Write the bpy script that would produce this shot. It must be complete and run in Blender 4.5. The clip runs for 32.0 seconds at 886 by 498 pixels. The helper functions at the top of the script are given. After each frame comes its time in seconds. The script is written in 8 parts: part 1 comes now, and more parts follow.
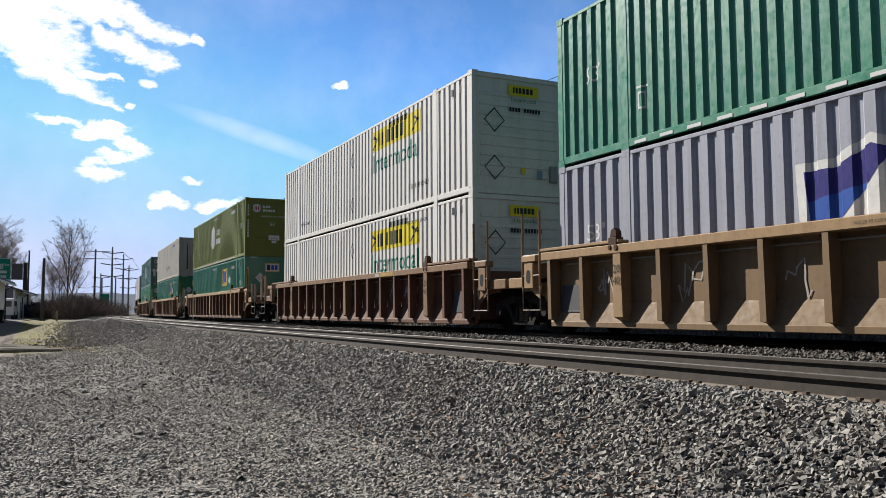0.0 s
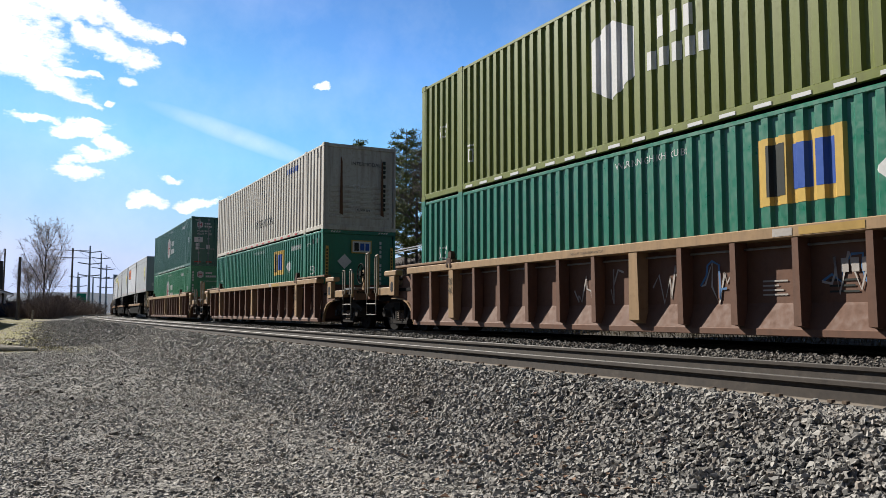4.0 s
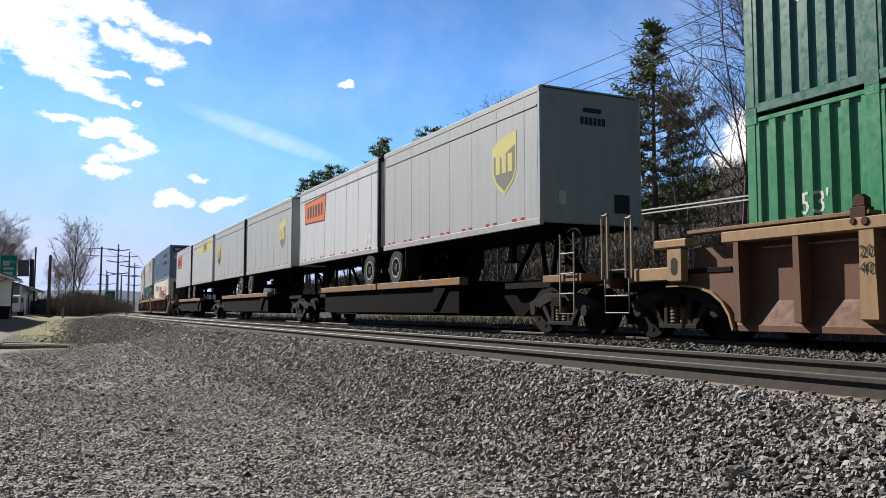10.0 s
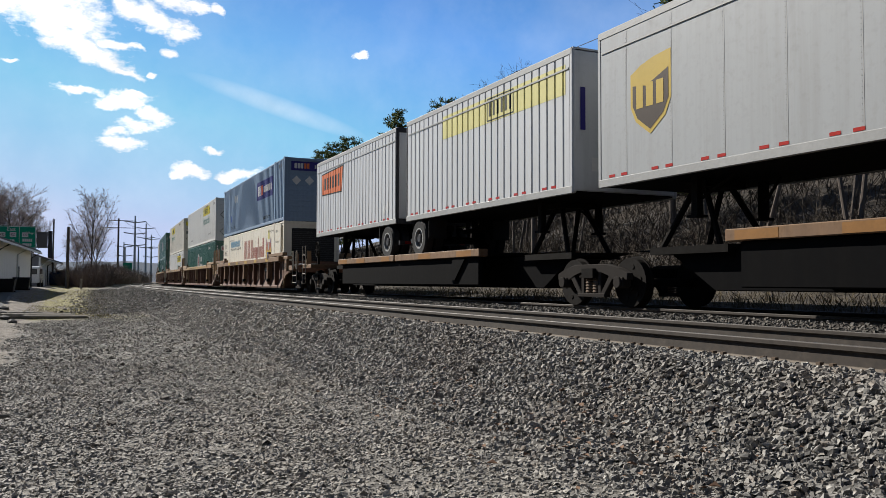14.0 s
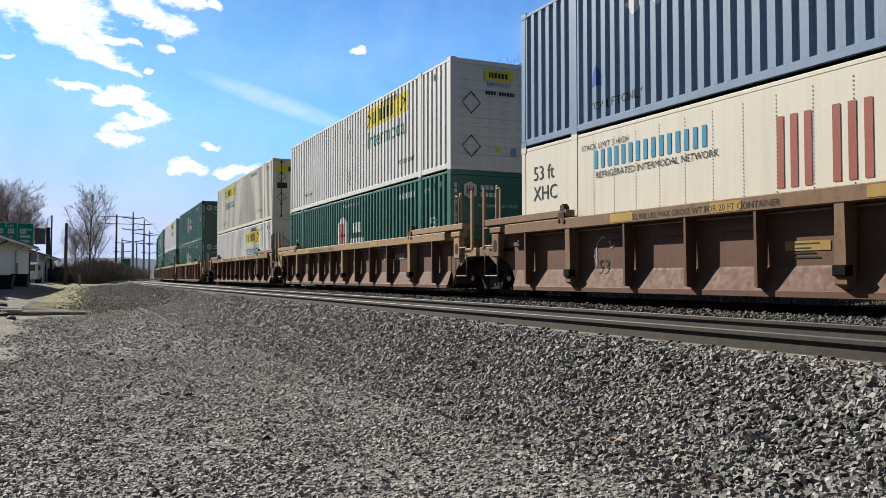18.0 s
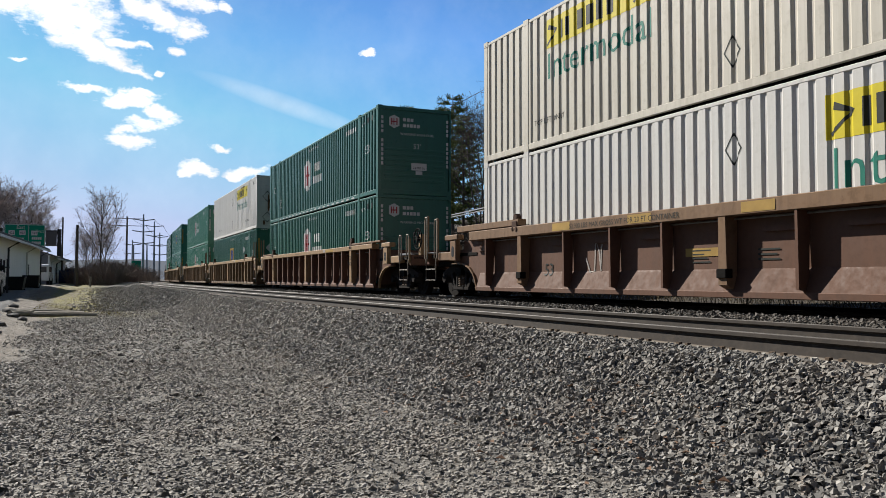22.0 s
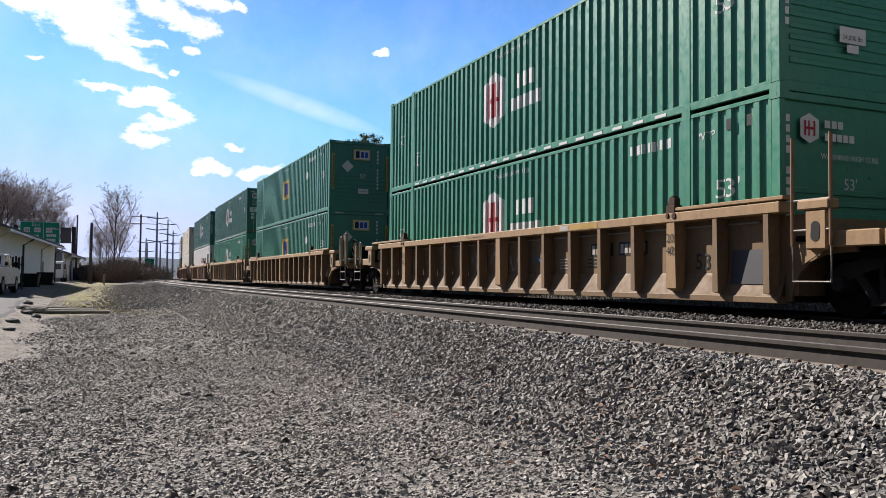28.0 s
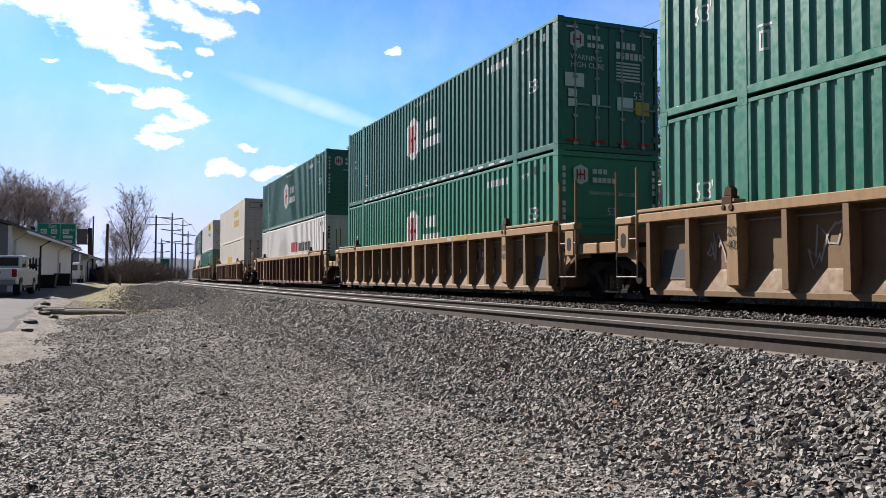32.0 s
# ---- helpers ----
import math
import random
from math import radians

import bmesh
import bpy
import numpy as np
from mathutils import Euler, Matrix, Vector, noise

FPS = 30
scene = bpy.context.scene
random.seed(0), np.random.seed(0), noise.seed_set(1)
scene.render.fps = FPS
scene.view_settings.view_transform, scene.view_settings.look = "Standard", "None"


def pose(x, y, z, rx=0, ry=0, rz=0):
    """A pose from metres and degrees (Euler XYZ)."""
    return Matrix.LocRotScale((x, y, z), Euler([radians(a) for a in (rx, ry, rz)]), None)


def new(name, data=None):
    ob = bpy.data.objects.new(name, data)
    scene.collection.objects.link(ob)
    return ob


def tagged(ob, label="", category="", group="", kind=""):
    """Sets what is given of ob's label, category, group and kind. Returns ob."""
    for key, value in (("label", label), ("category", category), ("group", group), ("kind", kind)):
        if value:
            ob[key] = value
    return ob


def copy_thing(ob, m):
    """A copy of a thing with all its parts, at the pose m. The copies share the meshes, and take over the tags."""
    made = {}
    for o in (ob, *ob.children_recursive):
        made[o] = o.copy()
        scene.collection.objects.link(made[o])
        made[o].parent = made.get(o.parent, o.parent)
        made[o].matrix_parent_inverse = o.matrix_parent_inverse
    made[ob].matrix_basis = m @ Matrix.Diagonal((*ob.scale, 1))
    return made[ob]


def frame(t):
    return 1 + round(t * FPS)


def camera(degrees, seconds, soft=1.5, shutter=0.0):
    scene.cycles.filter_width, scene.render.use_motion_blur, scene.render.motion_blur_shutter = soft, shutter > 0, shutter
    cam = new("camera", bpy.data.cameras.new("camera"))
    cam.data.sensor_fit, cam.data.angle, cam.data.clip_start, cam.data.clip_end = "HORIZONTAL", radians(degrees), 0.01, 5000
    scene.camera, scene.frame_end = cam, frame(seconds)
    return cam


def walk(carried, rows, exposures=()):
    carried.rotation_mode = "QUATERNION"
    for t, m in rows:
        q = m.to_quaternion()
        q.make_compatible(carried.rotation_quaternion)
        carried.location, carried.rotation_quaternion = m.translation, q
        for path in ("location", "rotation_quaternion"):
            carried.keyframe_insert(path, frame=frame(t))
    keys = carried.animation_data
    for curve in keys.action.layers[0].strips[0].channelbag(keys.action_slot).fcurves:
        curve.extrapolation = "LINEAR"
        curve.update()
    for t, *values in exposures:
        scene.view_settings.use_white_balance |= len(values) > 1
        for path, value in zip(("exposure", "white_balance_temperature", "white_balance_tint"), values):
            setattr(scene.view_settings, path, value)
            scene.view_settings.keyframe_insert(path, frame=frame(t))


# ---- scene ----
cam = camera(57.0, 32.0, 0.35, 0.0)

# handheld camera beside the track: t, x, y, z, yaw, pitch, roll
CAMERA_ROWS = [
    (0, 0.019, -0.013, 0.014, -26.618, 4.346, 0.29),
    (0.5, 0.016, -0.02, 0.011, -26.267, 4.072, 0.102),
    (1, 0.013, -0.022, 0.016, -26.309, 3.713, -0.083),
    (1.5, 0.019, -0.042, 0.012, -26.224, 3.589, -0.249),
    (2, 0.034, -0.041, 0.012, -26.828, 3.879, -0.149),
    (2.5, 0.03, -0.026, 0.013, -27.364, 3.984, -0.187),
    (3, 0.025, -0.027, 0.015, -27.773, 4.178, -0.127),
    (3.5, 0.028, -0.032, 0.011, -27.915, 4.424, -0.122),
    (5.5, 0.023, -0.043, 0.001, -28.528, 4.391, 0.466),
    (6, 0.031, -0.034, 0.01, -29.092, 4.448, 0.363),
    (6.5, 0.015, -0.02, 0.016, -29.039, 4.362, 0.271),
    (7, 0.011, -0.014, 0.023, -28.463, 4.467, 0.101),
    (7.5, 0.012, -0.011, 0.02, -27.873, 4.548, -0.09),
    (8, 0.01, -0.012, 0.014, -27.453, 4.583, -0.122),
    (8.5, 0.015, -0.021, 0.019, -27.192, 4.527, 0.007),
    (9, 0.005, -0.018, 0.026, -26.827, 4.559, 0.034),
    (9.5, 0.004, -0.028, 0.017, -26.294, 4.574, 0.037),
    (10, 0.001, -0.023, 0.004, -26.287, 4.286, -0.048),
    (10.5, -0.01, -0.01, 0.001, -26.159, 3.855, -0.435),
    (11, -0, -0.009, -0.003, -26.002, 3.51, -0.558),
    (11.5, -0.006, 0, -0.003, -25.89, 3.159, -0.576),
    (12, 0.001, -0.007, -0.002, -25.952, 2.868, -0.507),
    (12.5, 0.011, -0.002, -0.003, -25.841, 2.594, -0.584),
    (13, 0.011, 0, -0.007, -25.855, 2.493, -0.364),
    (13.5, -0.003, 0.012, -0.007, -25.598, 2.303, -0.128),
    (14, -0.011, 0.013, -0.007, -25.261, 2.323, -0.148),
    (14.5, -0.005, 0.007, -0.007, -24.914, 2.15, -0.067),
    (16.5, -0.002, 0.004, -0.015, -25.422, 1.933, 0.205),
    (17, -0.004, 0.007, -0.016, -25.486, 1.75, 0.205),
    (17.5, -0.008, 0.005, -0.01, -25.513, 1.792, 0.245),
    (18, -0.02, 0.007, -0.012, -25.369, 1.986, 0.029),
    (18.5, -0.025, 0.012, -0.007, -25.107, 2.018, 0.038),
    (19, -0.026, 0.001, -0.005, -24.682, 2.158, 0.086),
    (19.5, -0.026, 0.006, -0.008, -24.38, 2.351, 0.174),
    (20, -0.015, 0.003, -0.012, -24.248, 2.275, 0.266),
    (20.5, -0.006, 0, -0.007, -24.298, 2.127, 0.233),
    (21, -0.005, 0.01, -0.01, -24.544, 2.215, 0.089),
    (21.5, -0.009, 0.004, -0.011, -24.626, 2.178, 0.021),
    (22, -0.017, 0.009, -0.016, -24.734, 2.123, -0.027),
    (22.5, -0.019, 0.012, -0.011, -24.258, 2.062, 0.068),
    (23, -0.023, 0.022, -0.013, -24.056, 1.85, -0.023),
    (23.5, -0.017, 0.019, -0.004, -23.904, 1.631, -0.109),
    (24, -0.014, 0.019, -0.011, -23.837, 1.768, -0.001),
    (24.5, -0.005, 0.015, -0.012, -23.832, 1.792, 0.088),
    (25, -0.007, 0.012, -0.009, -23.846, 1.687, 0.17),
    (25.5, -0.015, 0.025, -0.002, -23.995, 2.118, 0.055),
    (27.5, 0.008, 0.023, -0.007, -23.882, 2.361, -0.27),
    (28, -0.002, 0.03, 0.001, -23.914, 2.147, -0.545),
    (28.5, -0.001, 0.017, 0.001, -23.812, 2.169, -0.618),
    (29, 0.003, 0.026, 0, -23.824, 2.295, -0.374),
    (29.5, -0.007, 0.028, 0.001, -23.688, 2.505, -0.216),
    (30, -0.01, 0.028, 0.004, -23.432, 2.721, -0.013),
    (30.5, -0.006, 0.024, -0.009, -23.101, 2.793, -0.016),
    (31, -0.011, 0.039, -0.013, -23, 2.356, -0.026),
    (31.5, -0.008, 0.032, -0.01, -22.894, 2.002, -0.118),
    (32, 0.001, 0.012, -0.002, -22.94, 2.023, -0.129),
]
walk(cam, [(t, pose(x, y, z, 90 + p, r, w)) for t, x, y, z, w, p, r in CAMERA_ROWS],
     exposures=[(0.0, 0.92, 6500, 11), (3.0, 0.98, 6500, 10), (6.0, 1.03, 6500, 10), (9.0, 1.02, 6500, 12), (12.0, 0.82, 6500, 10), (14.0, 0.77, 6500, 10), (17.0, 1.04, 6500, 10), (19.0, 0.82, 6500, 10), (20.0, 0.76, 6500, 10), (23.0, 0.82, 6500, 10), (25.0, 1.08, 6500, 12), (28.0, 1.08, 6500, 16), (30.0, 1.10, 6500, 16), (32.0, 1.15, 6500, 17)])

# ---- light ----
SUN_DIR = Vector((-1.0, 2.0, 1.6)).normalized()
sun = new("sun", bpy.data.lights.new("sun", "SUN"))
sun.data.energy, sun.data.angle, sun.data.color = 5.0, radians(0.55), (1.0, 0.95, 0.87)
sun.rotation_mode = "QUATERNION"
sun.rotation_quaternion = SUN_DIR.to_track_quat("Z", "Y")
SKY_STRENGTH = 0.0445


class Nodes:
    """Short hand for wiring shader nodes."""

    def __init__(self, tree):
        self.tree = tree
        tree.nodes.clear()

    def add(self, kind, **sockets):
        n = self.tree.nodes.new(kind)
        for key, value in sockets.items():
            s = n.inputs[key.replace("_", " ")] if key.replace("_", " ") in n.inputs else n.inputs[int(key[1:])]
            if hasattr(value, "is_linked"):
                self.tree.links.new(value, s)
            else:
                s.default_value = value
        return n

    def math(self, op, a, b=0.0, c=0.0):
        n = self.tree.nodes.new("ShaderNodeMath")
        n.operation = op
        for s, v in zip(n.inputs, (a, b, c)):
            if hasattr(v, "is_linked"):
                self.tree.links.new(v, s)
            else:
                s.default_value = v
        return n.outputs[0]

    def vmath(self, op, a, b=(0, 0, 0), scale=1.0):
        n = self.tree.nodes.new("ShaderNodeVectorMath")
        n.operation = op
        for s, v in zip(n.inputs, (a, b)):
            if hasattr(v, "is_linked"):
                self.tree.links.new(v, s)
            else:
                s.default_value = v
        if op == "SCALE":
            n.inputs["Scale"].default_value = scale
        return n.outputs["Value"] if op in ("LENGTH", "DISTANCE", "DOT_PRODUCT") else n.outputs["Vector"]

    def noise(self, vec, scale, detail=4.0, rough=0.55, dist=0.0):
        n = self.add("ShaderNodeTexNoise", Scale=scale, Detail=detail, Roughness=rough, Distortion=dist)
        if vec is not None:
            self.tree.links.new(vec, n.inputs["Vector"])
        return n.outputs["Fac"]

    def ramp(self, fac, *stops):
        n = self.tree.nodes.new("ShaderNodeValToRGB")
        self.tree.links.new(fac, n.inputs["Fac"])
        e = n.color_ramp.elements
        while len(e) < len(stops):
            e.new(0.5)
        for el, (pos, col) in zip(e, stops):
            el.position = pos
            el.color = (*col, 1) if len(col) == 3 else col
        return n.outputs["Color"]

    def level(self, fac, lo, hi, a=0.0, b=1.0):
        n = self.add("ShaderNodeMapRange")
        self.tree.links.new(fac, n.inputs[0])
        for i, v in enumerate((lo, hi, a, b)):
            n.inputs[1 + i].default_value = v
        return n.outputs[0]

    def mix(self, fac, a, b, blend="MIX"):
        n = self.tree.nodes.new("ShaderNodeMix")
        n.data_type, n.blend_type = "RGBA", blend
        for s, v in ((n.inputs[0], fac), (n.inputs[6], a), (n.inputs[7], b)):
            if hasattr(v, "is_linked"):
                self.tree.links.new(v, s)
            else:
                s.default_value = v if isinstance(v, (int, float)) else ((*v, 1) if len(v) == 3 else v)
        return n.outputs[2]

    def link(self, a, b):
        self.tree.links.new(a, b)


def azel(az, el):
    """A direction from degrees to the right of the track's line, and up."""
    a, e = radians(az), radians(el)
    return Vector((math.sin(a) * math.cos(e), math.cos(a) * math.cos(e), math.sin(e)))


def make_world():
    world = bpy.data.worlds.new("sky")
    scene.world = world
    world.use_nodes = True
    n = Nodes(world.node_tree)
    sky = n.tree.nodes.new("ShaderNodeTexSky")
    sky.sky_type, sky.sun_disc = "NISHITA", False
    sky.sun_elevation = math.asin(SUN_DIR.z)
    sky.sun_rotation = math.atan2(SUN_DIR.x, SUN_DIR.y)
    sky.air_density, sky.dust_density, sky.ozone_density = 1.0, 0.15, 3.0
    vec = n.add("ShaderNodeTexCoord").outputs["Generated"]
    wob = n.tree.nodes.new("ShaderNodeTexNoise")
    wob.inputs["Scale"].default_value, wob.inputs["Detail"].default_value = 26.0, 6.0
    n.link(vec, wob.inputs["Vector"])
    bent = n.vmath("ADD", vec, n.vmath("SCALE", n.vmath("SUBTRACT", wob.outputs["Color"], (0.5, 0.5, 0.5)), scale=0.035))
    total = None
    for az, el, wide, high, tilt in CLOUD_BANK + SMALL_CLOUDS + EAST_CLOUDS:
        c = azel(az, el)
        right = Vector((math.cos(radians(az)), -math.sin(radians(az)), 0))
        up = right.cross(c)
        along = right * math.cos(radians(tilt)) - up * math.sin(radians(tilt))
        across = right * math.sin(radians(tilt)) + up * math.cos(radians(tilt))
        d = n.vmath("SUBTRACT", bent, tuple(c))
        a = n.math("DIVIDE", n.vmath("DOT_PRODUCT", d, tuple(along)), math.radians(wide))
        b = n.math("DIVIDE", n.vmath("DOT_PRODUCT", d, tuple(across)), math.radians(high))
        r = n.math("SQRT", n.math("ADD", n.math("MULTIPLY", a, a), n.math("MULTIPLY", b, b)))
        blob = n.math("SUBTRACT", 1.35, r)
        total = blob if total is None else n.math("MAXIMUM", total, blob)
    flat = n.vmath("MULTIPLY", vec, (1.0, 1.0, 2.0))
    fine = n.noise(flat, 38.0, 12.0, 0.72)
    lump = n.noise(flat, 13.0, 3.0, 0.6)
    ragged = n.math("ADD", n.math("MULTIPLY", n.math("SUBTRACT", fine, 0.5), 2.6), n.math("MULTIPLY", n.math("SUBTRACT", lump, 0.5), 1.2))
    dens = n.math("ADD", total, n.math("MULTIPLY", ragged, n.level(total, -0.3, 0.3)))
    mask = n.level(dens, 0.12, 0.85)
    # thin streak of high cloud
    c = azel(13.6, 12.0)
    right = Vector((math.cos(radians(13.5)), -math.sin(radians(13.5)), 0))
    up = right.cross(c)
    along, across = right * 0.953 - up * 0.30, right * 0.30 + up * 0.953
    d = n.vmath("SUBTRACT", vec, tuple(c))
    a = n.math("DIVIDE", n.vmath("DOT_PRODUCT", d, tuple(along)), math.radians(6.6))
    b = n.math("DIVIDE", n.vmath("DOT_PRODUCT", d, tuple(across)), math.radians(0.75))
    streak = n.math("MAXIMUM", n.math("SUBTRACT", 1.0, n.math("ADD", n.math("MULTIPLY", a, a), n.math("MULTIPLY", b, b))), 0.0)
    streak = n.math("MULTIPLY", streak, n.level(n.noise(vec, 20.0, 5.0), 0.2, 0.8, 0.1, 0.36))
    # wide faint veil
    veil = n.math("MULTIPLY", n.level(n.noise(vec, 5.0, 6.0, 0.6), 0.42, 0.75), 0.14)
    mask = n.math("MAXIMUM", n.math("MAXIMUM", mask, streak), veil)
    shade = n.level(n.noise(bent, 15.0, 4.0), 0.3, 0.7, 13.0, 20.0)
    white = n.vmath("SCALE", (1.0, 0.985, 0.97), scale=1.0)
    bright = n.tree.nodes.new("ShaderNodeVectorMath")
    bright.operation = "SCALE"
    n.link(white, bright.inputs[0])
    n.link(shade, bright.inputs["Scale"])
    tint = n.vmath("MULTIPLY", sky.outputs["Color"], (0.93, 1.43, 1.93))
    tint = n.vmath("MINIMUM", tint, (6.6, 7.9, 11.5))
    # a clear winter sky deepens towards the zenith and away from the sun
    high = n.add("ShaderNodeSeparateXYZ")
    n.link(vec, high.inputs[0])
    deep = n.level(high.outputs[2], 0.28, 0.70, 1.0, 0.24)
    deep = n.math("MULTIPLY", deep, n.level(n.vmath("DOT_PRODUCT", vec, tuple(SUN_DIR)), 0.2, -0.4, 1.0, 0.36))
    dim = n.add("ShaderNodeCombineXYZ")
    for k in range(3):
        n.link(deep, dim.inputs[k])
    tint = n.vmath("MULTIPLY", tint, dim.outputs[0])
    col = n.mix(mask, tint, bright.outputs[0])
    bg = n.add("ShaderNodeBackground", Strength=SKY_STRENGTH)
    n.link(col, bg.inputs["Color"])
    out = n.add("ShaderNodeOutputWorld")
    n.link(bg.outputs[0], out.inputs["Surface"])


# clouds: degrees right of the track's line, degrees up, half width, half height, tilt down to the right
CLOUD_BANK = [
    (-4.0, 17.4, 3.36, 1.38, 8),
    (-1.2, 17.2, 3.67, 1.83, 10),
    (-0.7, 16.0, 2.60, 1.07, 25),
    (0.6, 15.1, 3.36, 0.79, 20),
    (2.8, 14.2, 1.83, 0.61, 28),
    (4.0, 13.5, 0.86, 0.31, 25),
    (-4.0, 19.1, 6.11, 1.83, 5),
    (1.4, 19.4, 2.75, 1.22, 5),
    (5.5, 16.9, 2.29, 0.79, 15),
    (6.9, 16.5, 1.28, 0.55, 10),
    (4.1, 17.3, 1.22, 0.49, 25),
    (6.1, 18.6, 2.45, 0.79, 20),
    (7.8, 18.1, 1.22, 0.43, 25),
    (3.0, 19.3, 2.45, 0.92, 10),
]
SMALL_CLOUDS = [
    (3.2, 15.3, 1.10, 0.28, 18),
    (4.3, 15.1, 0.49, 0.21, 10),
    (6.5, 15.1, 0.55, 0.28, 15),
    (9.4, 17.8, 0.67, 0.37, 20),
    (1.0, 12.1, 1.47, 0.28, 8),
    (3.5, 11.5, 1.77, 0.37, -8),
    (4.3, 11.9, 1.22, 0.24, -5),
    (3.6, 9.0, 1.47, 0.46, 5),
    (3.1, 9.6, 0.98, 0.31, 0),
    (4.9, 10.2, 1.90, 0.52, -10),
    (5.5, 10.9, 1.04, 0.40, 15),
    (7.9, 7.4, 1.16, 0.49, 0),
    (7.2, 7.2, 0.61, 0.28, 0),
    (11.1, 7.4, 1.41, 0.40, -4),
    (10.4, 7.1, 0.79, 0.24, 0),
    (9.3, 9.0, 0.73, 0.24, 10),
    (5.3, 13.6, 0.28, 0.21, 0),
    (-3.2, 13.3, 0.55, 0.18, 5),
]
EAST_CLOUDS = [
    (47.2, 11.3, 1.9, 1.6, 0), (46.0, 9.6, 1.4, 1.4, 0), (55.2, 13.2, 2.2, 1.4, 0), (49.0, 12.4, 1.4, 1.2, 0), (19.4, 15.4, 0.5, 0.25, 5),
]
make_world()

# ---- materials ----
def principled(name):
    m = bpy.data.materials.new(name)
    m.use_nodes = True
    n = Nodes(m.node_tree)
    out = n.add("ShaderNodeOutputMaterial")
    b = n.add("ShaderNodeBsdfPrincipled")
    n.link(b.outputs[0], out.inputs[0])
    return m, n, b


def bump(n, b, height, strength=0.3, distance=0.01):
    k = n.add("ShaderNodeBump", Strength=strength, Distance=distance)
    n.link(height, k.inputs["Height"])
    n.link(k.outputs[0], b.inputs["Normal"])


def paint(name, rgb, rough=0.5, dirt=0.35, dirt_rgb=(0.12, 0.10, 0.08), streaks=0.5, fade=0.15, metal=0.0, gloss=0.25):
    """Weathered paint: faded patches, rain streaks that run down, grime."""
    m, n, b = principled(name)
    co = n.add("ShaderNodeTexCoord").outputs["Object"]
    rnd = n.add("ShaderNodeObjectInfo").outputs["Random"]
    shift = n.add("ShaderNodeCombineXYZ")
    n.link(n.math("MULTIPLY", rnd, 37.0), shift.inputs[1])
    p = n.vmath("ADD", co, shift.outputs[0])
    big = n.noise(p, 0.7, 5.0, 0.6)
    fine = n.noise(p, 9.0, 6.0, 0.65)
    long = n.noise(n.vmath("MULTIPLY", p, (5.0, 7.0, 0.35)), 1.0, 5.0, 0.6)
    pale = tuple(min(1.0, c * 0.95 + 0.035) for c in rgb)
    col = n.mix(n.math("MULTIPLY", n.level(big, 0.35, 0.7), fade * 2), rgb, pale)
    col = n.mix(n.math("MULTIPLY", n.level(long, 0.44, 0.70), streaks * 0.6), col, dirt_rgb)
    col = n.mix(n.math("MULTIPLY", n.level(fine, 0.52, 0.8), dirt), col, dirt_rgb)
    n.link(col, b.inputs["Base Color"])
    n.link(n.level(fine, 0.3, 0.8, rough - 0.08, min(1.0, rough + 0.25)), b.inputs["Roughness"])
    b.inputs["Metallic"].default_value = metal
    b.inputs["Specular IOR Level"].default_value = gloss
    bump(n, b, n.math("ADD", big, n.math("MULTIPLY", fine, 0.3)), 0.12, 0.02)
    return m


def plain(name, rgb, rough=0.6, metal=0.0, vary=0.2, scale=14.0, gloss=0.2):
    m, n, b = principled(name)
    co = n.add("ShaderNodeTexCoord").outputs["Object"]
    f = n.noise(co, scale, 5.0, 0.6)
    g = n.noise(co, scale * 0.11, 3.0, 0.6)
    v = n.math("ADD", n.math("MULTIPLY", n.math("SUBTRACT", f, 0.5), vary * 2), n.math("MULTIPLY", n.math("SUBTRACT", g, 0.5), vary * 2))
    dark, light = tuple(c * 0.55 for c in rgb), tuple(min(1, c * 1.35) for c in rgb)
    n.link(n.mix(n.math("ADD", v, 0.5), dark, light), b.inputs["Base Color"])
    n.link(n.level(f, 0.3, 0.7, max(0.05, rough - 0.1), min(1, rough + 0.1)), b.inputs["Roughness"])
    b.inputs["Metallic"].default_value = metal
    b.inputs["Specular IOR Level"].default_value = gloss
    bump(n, b, f, 0.15, 0.01)
    return m


def stones_material(name, dark, mid, light, warm):
    """Broken stone, every piece with its own tone."""
    m, n, b = principled(name)
    geo = n.add("ShaderNodeNewGeometry")
    r = geo.outputs["Random Per Island"]
    co = n.add("ShaderNodeTexCoord").outputs["Object"]
    f = n.noise(co, 60.0, 4.0, 0.6)
    col = n.ramp(r, (0.0, dark), (0.45, mid), (0.84, light), (0.9, warm), (1.0, mid))
    col = n.mix(n.level(f, 0.3, 0.75, 0.0, 0.55), col, mid)
    wide = n.noise(co, 0.9, 3.0)
    col = n.mix(n.level(wide, 0.45, 0.75, 0.0, 0.35), col, warm)
    n.link(col, b.inputs["Base Color"])
    b.inputs["Roughness"].default_value = 0.82
    bump(n, b, f, 0.35, 0.006)
    return m


